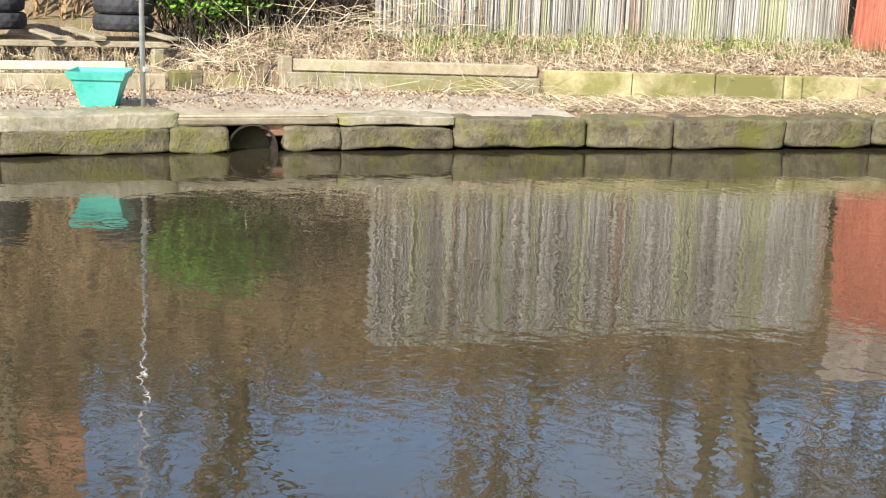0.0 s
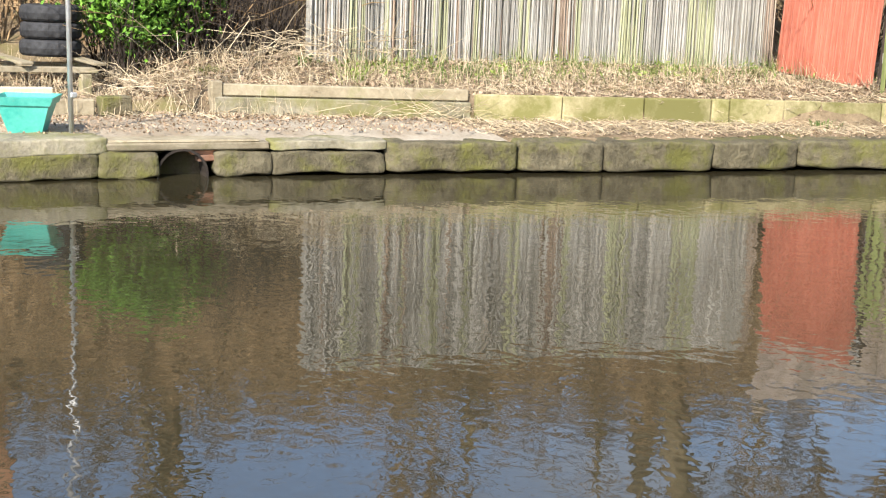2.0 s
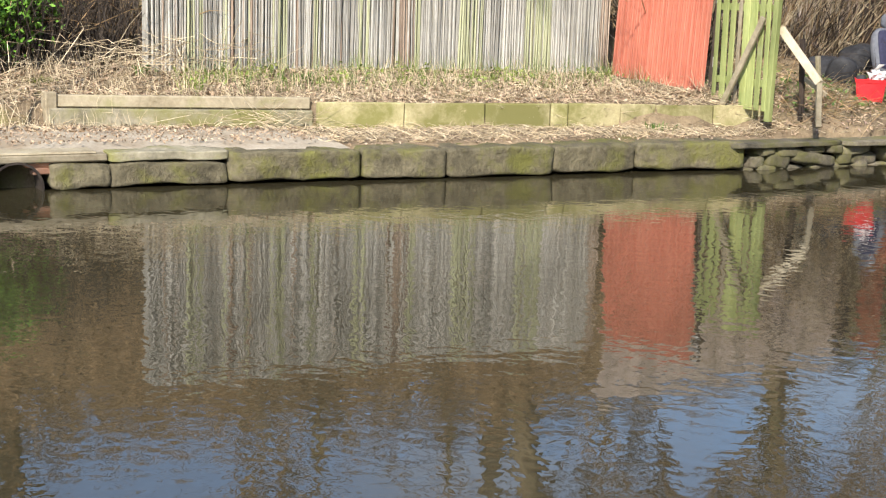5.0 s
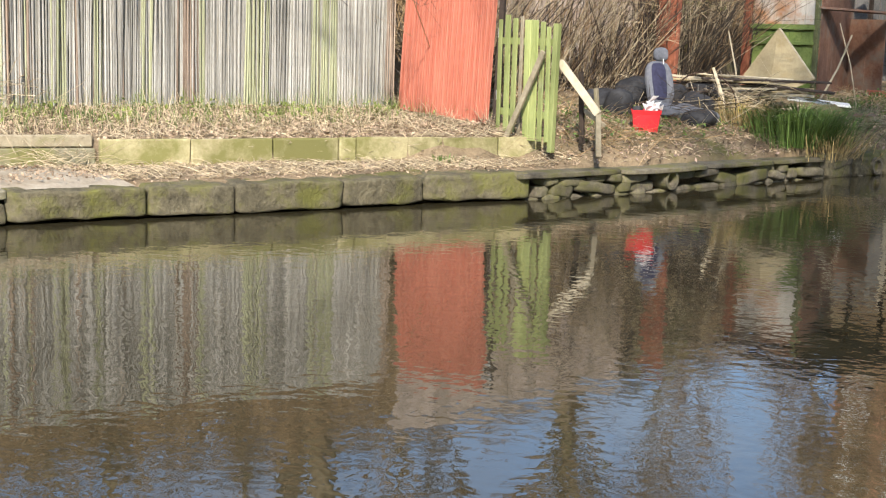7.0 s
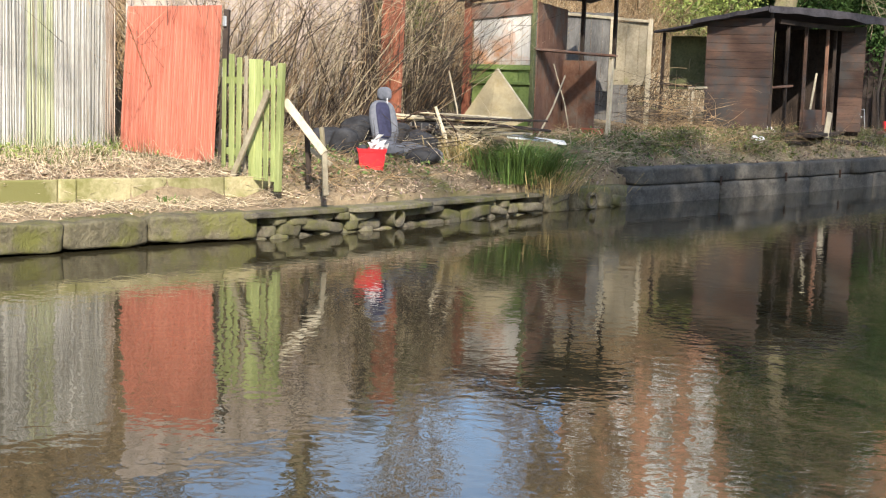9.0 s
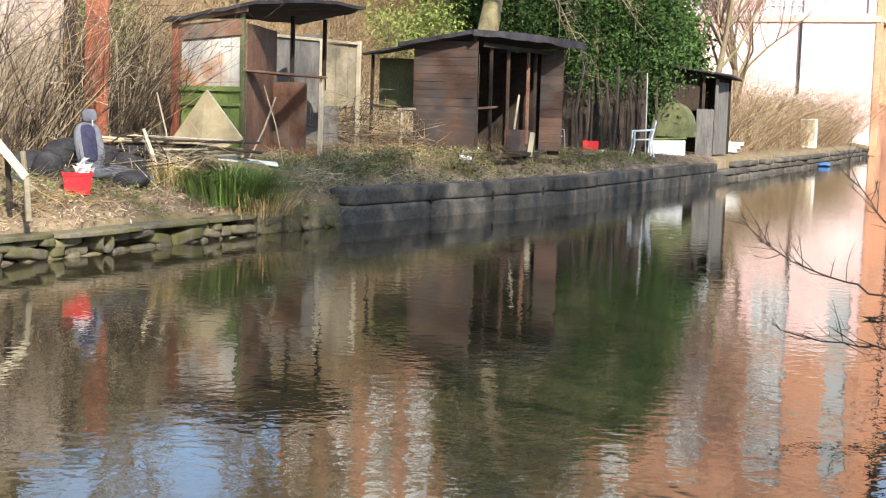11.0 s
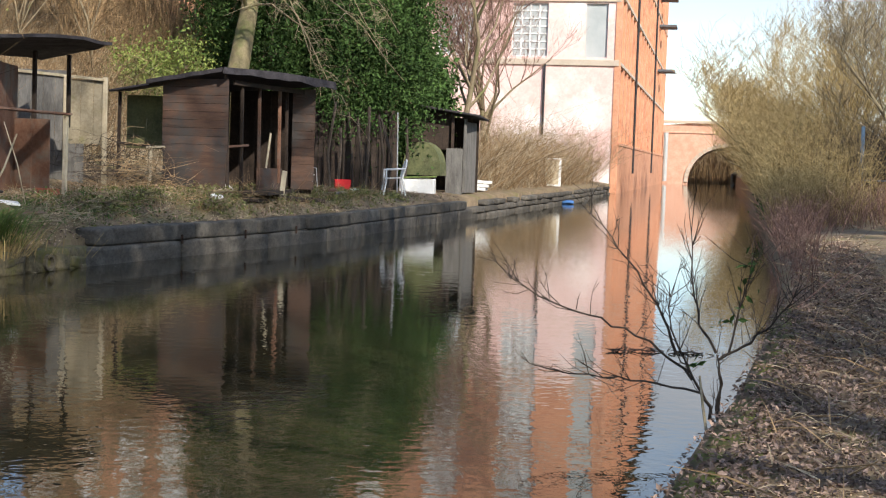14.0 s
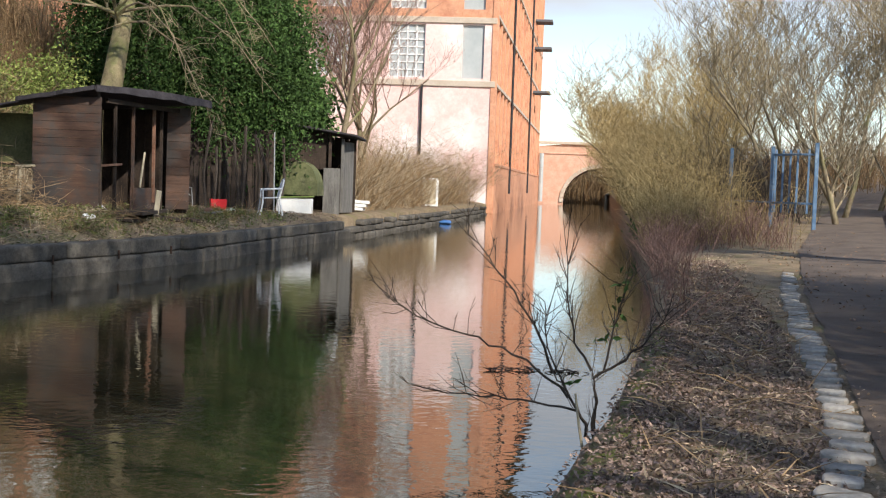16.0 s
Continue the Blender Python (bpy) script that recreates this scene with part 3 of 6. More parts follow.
# ---- terrace edging behind the footway ----
kerb = thing("terrace_edging", (-12.3, 11, 0.4), "yellowish sandstone slabs edging the raised terrace", "edging")
KP = [(-12.98, 8.02), (-12.68, 9.0), (-12.40, 9.95), (-12.13, 10.72), (-12.06, 10.93), (-11.86, 11.6), (-11.72, 12.05), (-11.42, 12.75), (-11.15, 13.45)]
for (xa, ya), (xb, yb) in zip(KP, KP[1:]):
    d = Vector((xb - xa, yb - ya, 0))
    m = Matrix.Translation(((xa + xb) / 2, (ya + yb) / 2, 0.51)) @ d.to_track_quat("X", "Z").to_matrix().to_4x4()
    w = d.length
    Mesh().box(m, w - 0.012, 0.07 + (0.03 if w < 0.3 else 0), 0.30 + R1.uniform(-0.012, 0.012), 0.012, 0.006, R1).obj("slab", M["kerb"], kerb)
edge2 = thing("terrace_boards", (-13.8, 6.8, 0.4), "mossy timber boards and concrete edging the terrace", "edging")
for za, h, o in ((0.47, 0.20, 0.0), (0.645, 0.13, -0.06)):
    a, b = Vector((-14.05 - o * -1, 5.35, za)), Vector((-13.03 - o * -1, 8.0, za))
    Mesh().beam(a, b, h, 0.10, 0.012, 0.0).obj("board", M["timber"] if za > 0.6 else M["mossy_slab"], edge2)
Mesh().box(Matrix.Translation((-14.06, 5.38, 0.56)), 0.13, 0.13, 0.36, 0.012).obj("post", M["timber"], edge2)
edge3 = thing("terrace_boards", (-14.2, 2.5, 0.4), "low mossy timber edging with a pale board", "edging")
Mesh().beam((-14.62, 0.0, 0.47), (-14.05, 4.05, 0.47), 0.17, 0.12, 0.012).obj("board", M["timber"], edge3)
Mesh().beam((-14.66, -0.2, 0.63), (-14.13, 3.65, 0.63), 0.09, 0.10, 0.012).obj("board", M["pale"], edge3)
Mesh().box(pose(-14.0, 4.25, 0.49, 0, 0, 8), 0.16, 0.34, 0.2, 0.015).obj("block", M["stone"], edge3)

# ---- slatted fence ----
fence = thing("slatted_fence", (-14.0, 9.8, 0.9), "weathered grey and green split slat fence", "fence")
FL = [(5.6, -15.35), (7.4, -14.95), (9.6, -14.55), (11.4, -14.05), (12.9, -13.5), (13.35, -13.4)]
slat_mesh = {}
rest = {"reed": Mesh(), "reedg": Mesh(), "bark": Mesh()}
y = 6.95
k = 0
while y < 12.92:
    w = R1.choice((0.012, 0.015, 0.018, 0.023))
    x = loft(FL, y)
    g = noise.noise(Vector((y * 2.3, 0, 0)))
    kind = "bark" if y > 12.8 or R1.random() < (0.28 if g < -0.32 else 0.05) else ("reedg" if -0.28 < g < -0.06 and R1.random() < 0.85 else "reed")
    at = pose(x + R1.uniform(-0.02, 0.02), y, on_left(x, y) - 0.02 + R1.uniform(-0.04, 0.04), R1.uniform(-0.8, 0.8), R1.uniform(-1.2, 0.6), R1.uniform(0, 360))
    lean = R1.uniform(-0.012, 0.012)
    pts = [(0, 0, -0.1), (lean, 0, 0.7), (lean * 0.3, 0, 1.4), (lean * 1.4, 0, 2.1)]
    rad_ = [w * 0.62, w * 0.63, w * 0.6, w * 0.52]
    if k < 295 and 7.4 < y < 12.8:
        key = (kind, w, R1.randrange(3))
        if key not in slat_mesh:
            ob = Mesh().tube(pts, rad_, 6).obj("slat", M[kind], fence)
            slat_mesh[key] = ob.data
        else:
            ob = new("slat", slat_mesh[key])
            ob.parent = fence
            ob.matrix_parent_inverse = fence.matrix_basis.inverted()
        ob.matrix_basis = at
        k += 1
    else:
        rest[kind].tube([at @ Vector(p) for p in pts], rad_, 6)
    y += w * R1.uniform(0.95, 1.1) + (0.006 if R1.random() < 0.05 else 0)
for kind, m_ in rest.items():
    if m_.v:
        tagged(m_.obj("slats", M[kind], fence), kind="stuff")
for z in (0.45, 1.2, 1.8):
    Mesh().tube([(loft(FL, q) - 0.16, q, on_left(loft(FL, q), q) + z) for q in (6.95, 7.6, 9.6, 11.4, 12.5, 12.88)], [0.035] * 6, 6).obj("rail", M["dark"], fence)
back = Mesh()
for i, q in enumerate((6.95, 7.6, 9.6, 11.4, 12.5, 12.88)):
    back.v += [(loft(FL, q) - 0.035, q, 0.9), (loft(FL, q) - 0.035, q, 2.95), (loft(FL, q) - 0.12, q, 2.95), (loft(FL, q) - 0.12, q, 0.9)]
    if i:
        o = 4 * i
        back.f += [(o - 4, o, o + 1, o - 3), (o - 3, o + 1, o + 2, o - 2), (o - 2, o + 2, o + 3, o - 1)]
back.obj("backing_sheet", M["reed"], fence)

# ---- red ribbed panel ----
redp = thing("red_panel", (-13.0, 13.4, 0.8), "faded red painted ribbed metal sheet standing in the fence", "panel")
pa, pb = Vector((-13.36, 12.88, 0.90)), Vector((-12.12, 13.34, 0.76))
ta, tb = Vector((-13.27, 12.92, 2.76)), Vector((-12.05, 13.36, 2.80))
rm = Mesh()
N = 152
nv = Vector((pb - pa)).cross(Vector((0, 0, 1))).normalized()
for side in (0.0, -0.012):
    for j in range(9):
        f = j / 8
        for i in range(N + 1):
            u = i / N
            p = (pa.lerp(pb, u)).lerp(ta.lerp(tb, u), f)
            wv = 0.052 * abs(sin(pi * 19 * u + 0.25 * sin(7 * u))) + 0.012 * noise.noise(Vector((u * 9, f * 2, 4))) + 0.02 * sin(3 * f + 2 * u)
            rm.v.append(p + nv * (wv + side))
for s in range(2):
    o = s * 9 * (N + 1)
    for j in range(8):
        for i in range(N):
            a = o + j * (N + 1) + i
            q = (a, a + 1, a + N + 2, a + N + 1)
            rm.f.append(q if s == 0 else q[::-1])
rm.obj("sheet", M["red"], redp, smooth=True)
Mesh().beam((-12.06, 13.40, 0.6), (-12.0, 13.42, 2.75), 0.07, 0.07).obj("post", M["dark"], redp)
for z in (1.15, 1.95, 2.6):
    Mesh().box(pose(-11.99, 13.36, z), 0.06, 0.02, 0.13, 0.005).obj("bracket", M["steel"], redp, "pale metal bracket")

# ---- green palisade gate ----
gate = thing("green_gate", (-11.3, 13.15, 0.7), "moss-green painted board gate with a diagonal brace", "gate")
ga, gb = Vector((-11.90, 13.22)), Vector((-10.83, 13.05))
tops = (2.12, 2.18, 2.14, 2.16, 2.12, 2.12, 2.10, 2.04)
for i, zt in enumerate(tops):
    u = (i + 0.5) / len(tops)
    p = ga.lerp(gb, u)
    w = (0.07, 0.10, 0.09, 0.055, 0.115, 0.12, 0.085, 0.07)[i]
    Mesh().box(pose(p.x, p.y + R1.uniform(-0.012, 0.012), (zt + 0.62) / 2, 0, R1.uniform(-1, 1), -9), w, 0.022, zt - 0.62, 0.005).obj("board", M["green"] if i != 3 else M["timber"], gate)
for z in (0.95, 1.85):
    Mesh().beam((ga.x, ga.y + 0.035, z), (gb.x, gb.y + 0.035, z), 0.09, 0.035).obj("rail", M["green"], gate)
Mesh().beam((-11.50, 12.98, 0.62), (-10.92, 12.98, 1.74), 0.075, 0.04).obj("brace", M["timber"], gate, "grey-green diagonal brace")
Mesh().beam((-10.83, 13.08, 0.5), (-10.80, 13.08, 2.08), 0.075, 0.075).obj("post", M["green"], gate)

rail = thing("hand_rail", (-10.4, 13.5, 0.6), "sloping grey timber handrail on leaning posts", "handrail")
Mesh().beam((-10.72, 13.30, 1.62), (-10.18, 13.42, 1.00), 0.09, 0.06).obj("rail", M["pale"], rail)
Mesh().beam((-10.20, 13.44, 1.03), (-10.10, 13.36, 0.48), 0.065, 0.065).obj("post", M["timber"], rail)
Mesh().beam((-10.62, 13.6, 1.5), (-10.55, 13.6, 0.6), 0.06, 0.05).obj("post", M["dark"], rail)
Mesh().beam((-10.45, 13.7, 1.3), (-10.36, 13.7, 0.6), 0.05, 0.05).obj("post", M["timber"], rail)
Mesh().beam((-10.62, 13.62, 1.05), (-10.2, 13.6, 0.85), 0.05, 0.03).obj("brace", M["timber"], rail)
rail.matrix_basis = Matrix.Translation((-0.15, -0.06, 0)) @ rail.matrix_basis

# ---- open shack with the white panel ----


def planks(parent, a, b, z0, z1, n, material, thick=0.022, vertical=True, gap=0.004, name="plank", rnd=R1):
    """A face of planks from plan point a to b."""
    a, b = Vector(a), Vector(b)
    d = (b - a)
    ang = math.degrees(math.atan2(d.y, d.x))
    for i in range(n):
        if vertical:
            p = a.lerp(b, (i + 0.5) / n)
            Mesh().box(pose(p.x, p.y, (z0 + z1) / 2, 0, 0, ang), d.length / n - gap, thick, z1 - z0 + rnd.uniform(-0.01, 0.01), 0.004).obj(name, M[material], parent)
        else:
            p = (a + b) / 2
            h = (z1 - z0) / n
            Mesh().box(pose(p.x, p.y, z0 + h * (i + 0.5), rnd.uniform(-1.2, 1.2), rnd.uniform(-0.25, 0.25), ang), d.length, thick, h - gap, 0.004).obj(name, M[material], parent)


shack = thing("open_shack", (-12.4, 22.6, 1.1), "ramshackle open shack with a peeling white panel and felt roof", "shack")
planks(shack, (-13.12, 21.3), (-11.98, 21.42), 2.27, 3.36, 6, "white_board")
planks(shack, (-13.12, 21.3), (-11.98, 21.42), 1.1, 2.18, 5, "green_door")
Mesh().beam((-13.15, 21.26, 2.225), (-11.96, 21.38, 2.225), 0.09, 0.06).obj("rail", M["green_door"], shack)
Mesh().beam((-13.15, 21.26, 1.95), (-11.96, 21.38, 1.95), 0.06, 0.05).obj("rail", M["green_door"], shack)
Mesh().beam((-12.55, 21.32, 1.1), (-12.55, 21.32, 1.95), 0.06, 0.05).obj("stile", M["green_door"], shack)
Mesh().beam((-13.15, 21.25, 3.2), (-11.96, 21.37, 3.32), 0.28, 0.02).obj("stained_board", M["rust"], shack, "rust-stained top board")
Mesh().beam((-11.93, 21.40, 1.0), (-11.95, 21.40, 3.55), 0.075, 0.075).obj("corner_post", M["hut_green"], shack)
Mesh().beam((-13.22, 21.26, 1.0), (-13.22, 21.26, 3.4), 0.13, 0.10).obj("corner_post", M["rust_red"], shack, "faded red corner post")
planks(shack, (-11.95, 21.55), (-12.6, 23.9), 1.05, 3.4, 8, "rust")
planks(shack, (-12.55, 23.7), (-11.75, 23.55), 1.05, 2.42, 2, "rust")
Mesh().beam((-11.38, 23.4, 0.95), (-11.36, 23.4, 2.5), 0.075, 0.075).obj("post", M["pale"], shack)
for px, py in ((-12.25, 23.9), (-12.0, 24.8)):
    Mesh().beam((px, py, 2.3), (px, py, 3.7), 0.07, 0.07).obj("post", M["dark"], shack)
Mesh().beam((-12.05, 21.45, 2.56), (-11.42, 23.5, 2.52), 0.04, 0.34, 0.006).obj("shelf", M["rust"], shack, "sagging rust-red shelf board")
Mesh().beam((-11.42, 23.3, 1.05), (-12.0, 23.5, 1.05), 0.2, 0.03).obj("board", M["red"], shack)
rf = Mesh()
RA = [(-13.4, 21.05, 3.42), (-11.75, 21.15, 3.72), (-10.95, 24.4, 3.92), (-13.0, 25.6, 3.70)]
for j in range(13):
    for i in range(13):
        u, v = i / 12, j / 12
        p = (Vector(RA[0]) * (1 - u) + Vector(RA[1]) * u) * (1 - v) + (Vector(RA[3]) * (1 - u) + Vector(RA[2]) * u) * v
        rf.v.append(p + Vector((R1.uniform(-0.03, 0.03), R1.uniform(-0.04, 0.04), 0.03 * noise.noise(Vector((u * 6, v * 6, 0))) + 0.10 * sin(pi * v))))
nn = len(rf.v)
rf.v += [(p[0], p[1], p[2] - 0.06) for p in rf.v]
for j in range(12):
    for i in range(12):
        a = j * 13 + i
        rf.f += [(a, a + 1, a + 14, a + 13), (nn + a, nn + a + 13, nn + a + 14, nn + a + 1)]
for i in range(12):
    for a, b in ((i, i + 1), (156 + i + 1, 156 + i), (13 * (i + 1), 13 * i), (13 * i + 12, 13 * (i + 1) + 12)):
        rf.f.append((b, a, nn + a, nn + b))
rf.obj("roof", M["felt"], shack, "ragged dark felt roof")
Mesh().beam((-13.2, 21.2, 3.4), (-11.8, 21.3, 3.62), 0.09, 0.04).obj("fascia", M["rust"], shack)

# boarded fence behind the shack
bf = thing("board_fence", (-13.4, 26.6, 1.2), "grey and tan weathered board fence behind the shack", "fence")
planks(bf, (-14.6, 26.2), (-13.05, 26.9), 1.2, 3.52, 7, "grey_board")
planks(bf, (-13.05, 26.92), (-12.35, 27.3), 2.0, 3.35, 3, "timber")
planks(bf, (-13.05, 26.94), (-12.75, 27.1), 1.1, 2.0, 2, "grey_board")
for p in ((-13.05, 26.85), (-12.36, 27.26)):
    Mesh().beam((p[0], p[1], 1.0), (p[0], p[1], 3.42), 0.09, 0.07).obj("post", M["pale"], bf)
Mesh().beam((-14.6, 26.12, 3.52), (-12.36, 27.2, 3.36), 0.06, 0.05).obj("rail", M["timber"], bf)

# ---- brown plank shed with the open front ----
shed = thing("plank_shed", (-10.3, 29.8, 1.1), "dark brown plank shed with an open front and felt roof", "shed")
SA, SB, SC, SD = Vector((-11.48, 28.28)), Vector((-9.98, 28.28)), Vector((-9.02, 31.75)), Vector((-11.2, 32.2))
planks(shed, SA, SB, 1.9, 3.5, 9, "brown", vertical=False)
Mesh().box(pose(-10.73, 28.28, 1.48, 0, 0, 0), 1.44, 0.025, 0.9, 0.004).obj("lower_panel", M["brown"], shed, "stained lower panel")
planks(shed, (-9.55, 31.62), (-9.02, 31.74), 1.1, 3.5, 12, "brown", vertical=False)
# rear walls and floor in near-black timber, darker than the brown planks
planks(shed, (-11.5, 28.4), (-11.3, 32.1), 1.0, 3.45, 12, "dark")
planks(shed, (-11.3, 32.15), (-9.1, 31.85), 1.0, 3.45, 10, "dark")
Mesh().beam((-9.96, 28.30, 1.0), (-10.06, 28.30, 3.62), 0.06, 0.06).obj("corner_post", M["dark"], shed)
fr = Vector((-9.98, 28.35)), Vector((-9.5, 31.6))
for u, z0, z1, m_ in ((0.22, 1.1, 3.4, "dark"), (0.48, 1.15, 3.5, "brown"), (0.80, 1.25, 3.5, "rust"), (0.92, 1.1, 3.5, "dark")):
    p = fr[0].lerp(fr[1], u)
    Mesh().beam((p.x - 0.05, p.y, z0), (p.x - 0.07, p.y, z1), 0.07, 0.06).obj("stud", M[m_], shed)
Mesh().beam((-9.98, 28.6, 3.45), (-9.3, 31.7, 3.42), 0.1, 0.06).obj("lintel", M["dark"], shed)
Mesh().beam((-10.0, 28.4, 2.05), (-9.85, 29.3, 2.1), 0.05, 0.03).obj("rail", M["rust"], shed)
Mesh().box(pose(-9.74, 30.5, 1.34, 0, 0, 82), 1.3, 0.03, 0.5, 0.006).obj("low_board", M["brown"], shed)
Mesh().beam((-9.72, 30.2, 1.6), (-9.66, 30.3, 2.4), 0.05, 0.03).obj("stud", M["pale"], shed)
sr = Mesh()
RA = [(-11.75, 27.95, 3.44), (-10.0, 28.0, 3.74), (-8.62, 31.9, 3.70), (-11.5, 32.5, 3.5)]
for j in range(11):
    for i in range(11):
        u, v = i / 10, j / 10
        p = (Vector(RA[0]) * (1 - u) + Vector(RA[1]) * u) * (1 - v) + (Vector(RA[3]) * (1 - u) + Vector(RA[2]) * u) * v
        sr.v.append(p + Vector((R1.uniform(-0.03, 0.03), R1.uniform(-0.03, 0.03), 0.02 * noise.noise(Vector((u * 6, v * 6, 2))))))
nn = len(sr.v)
sr.v += [(p[0], p[1], p[2] - 0.09) for p in sr.v]
for j in range(10):
    for i in range(10):
        a = j * 11 + i
        sr.f += [(a, a + 1, a + 12, a + 11), (nn + a, nn + a + 11, nn + a + 12, nn + a + 1)]
for i in range(10):
    for a, b in ((i, i + 1), (110 + i + 1, 110 + i), (11 * (i + 1), 11 * i), (11 * i + 10, 11 * (i + 1) + 10)):
        sr.f.append((b, a, nn + a, nn + b))
sr.obj("roof", M["felt"], shed, "ragged black felt roof")
lip = Mesh()
for i in range(21):
    u = i / 20
    p = Vector((-10.02, 27.98, 3.74)).lerp(Vector((-8.6, 31.92, 3.70)), u) + Vector((0.02, 0, 0.05 * sin(pi * u)))
    d_ = 0.14 + 0.06 * noise.noise(Vector((u * 7, 3, 1))) + 0.05 * u
    lip.v += [p, p + Vector((0.03, -0.01, -d_)), p + Vector((0.0, -0.01, -d_)), p + Vector((-0.04, 0, 0))]
    if i:
        o = 4 * i
        lip.f += [(o - 4, o, o + 1, o - 3), (o - 3, o + 1, o + 2, o - 2), (o - 2, o + 2, o + 3, o - 1), (o - 1, o + 3, o, o - 4)]
lip.obj("felt_edge", M["felt"], shed, "torn felt hanging over the eave")
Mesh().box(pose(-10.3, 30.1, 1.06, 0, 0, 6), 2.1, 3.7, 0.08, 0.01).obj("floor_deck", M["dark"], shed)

# lean-to beside the shed
lean = thing("lean_to", (-12.0, 28.7, 1.2), "small open lean-to with a green sheet and leaning post", "lean-to")
Mesh().box(pose(-12.15, 29.3, 2.55, 0, 0, 0), 1.2, 0.03, 1.2, 0.01).obj("back_sheet", M["hut_green"], lean)
Mesh().beam((-12.68, 28.7, 1.2), (-12.68, 28.75, 3.2), 0.07, 0.06).obj("post", M["dark"], lean)
Mesh().beam((-12.68, 28.65, 2.06), (-11.5, 28.6, 1.98), 0.06, 0.05).obj("rail", M["dark"], lean)
Mesh().box(pose(-12.1, 28.9, 3.35, 4, -10, 0), 1.35, 1.2, 0.05, 0.01).obj("roof", M["felt"], lean)
Mesh().beam((-11.78, 28.3, 1.05), (-11.76, 28.32, 2.0), 0.085, 0.07).obj("post", M["pale"], lean)
Mesh().beam((-11.85, 28.3, 1.98), (-11.4, 28.28, 2.0), 0.05, 0.05).obj("rail", M["pale"], lean)

# ---- dark hut past the shed ----
hut = thing("dark_hut", (-8.9, 47.6, 0.8), "small dark timber hut with a sloping roof", "hut")
planks(hut, (-9.95, 47.5), (-8.55, 47.5), 2.3, 3.6, 5, "dark")
planks(hut, (-8.0, 47.5), (-7.85, 48.9), 0.8, 3.3, 6, "grey_board")
planks(hut, (-8.52, 46.6), (-7.95, 46.7), 0.7, 2.35, 3, "grey_board")
planks(hut, (-10.0, 49.2), (-7.8, 49.2), 0.8, 3.5, 8, "dark")
Mesh().beam((-8.45, 47.4, 0.8), (-8.45, 47.4, 3.6), 0.1, 0.1).obj("post", M["dark"], hut)
Mesh().beam((-8.0, 47.4, 0.8), (-8.0, 47.4, 3.4), 0.1, 0.1).obj("post", M["grey_board"], hut)
Mesh().box(pose(-8.9, 48.2, 3.66, -2, 8, 0), 2.9, 2.4, 0.08, 0.02).obj("roof", M["felt"], hut)
boat = thing("covered_boat", (-9.2, 45.6, 0.85), "algae-green covered shape on a pale wooden box", "boat")
bm_ = Mesh()
pts = 12
for j in range(9):
    f = j / 8
    for i in range(pts + 1):
        a = pi * i / pts
        bm_.v.append((-9.1 - 0.75 * cos(a) * (1 - 0.25 * abs(f - 0.5)), 45.2 + 1.2 * f, 1.4 + 1.15 * sin(a) ** 0.7 * (1 - 0.3 * (f - 0.3) ** 2)))
for j in range(8):
    for i in range(pts):
        a = j * (pts + 1) + i
        bm_.f.append((a, a + 1, a + pts + 2, a + pts + 1))
bm_.f.append(tuple(range(pts + 1))[::-1])
bm_.obj("cover", M["hut_green"], boat, smooth=False)
Mesh().box(pose(-9.0, 44.2, 1.05, 0, 0, 4), 1.15, 0.5, 0.5, 0.02).obj("box", M["plastic_white"], boat, "dirty white box")
Mesh().box(pose(-9.0, 44.2, 1.34, 0, -3, 4), 1.2, 0.6, 0.05, 0.01).obj("lid", M["green_door"], boat)

# ---- mill beyond ----
mill = thing("brick_mill", (-15, 110, 0.5), "tall orange brick mill with a pink painted end wall", "mill")
MX, MY0, MY1, H = -5.6, 96.6, 178.0, 27.0
# end wall with window openings, between piers
EW = [(-13.23, -10.68), (-8.02, -6.48), (-18.6, -16.05), (-24.0, -21.4)]
FLOORS = [9.5, 14.35, 19.25]
xs = sorted({MX, -30.0, *[q for a, b in EW for q in (a, b)]})
zs = sorted({0.0, 13.6, H, *[q for z in FLOORS for q in (z, z + 3.75)]})
for xa, xb in zip(xs, xs[1:]):
    for za, zb in zip(zs, zs[1:]):
        if any(a <= xa and xb <= b for a, b in EW) and any(z <= za and zb <= z + 3.75 for z in FLOORS):
            continue
        low_ = zb <= 13.61
        Mesh().box(Matrix.Translation(((xa + xb) / 2, MY0 + 0.25, (za + zb) / 2)), xb - xa, 0.5, zb - za, 0.0005).obj("painted_wall" if low_ else "brick_wall", M["pinkwash" if low_ else "brick"], mill)
for z in (8.97, 13.42, 18.4):
    Mesh().box(Matrix.Translation(((MX - 30) / 2, MY0 - 0.06, z + 0.15)), 24.4, 0.14, 0.42, 0.02).obj("stone_band", M["bandstone"], mill)


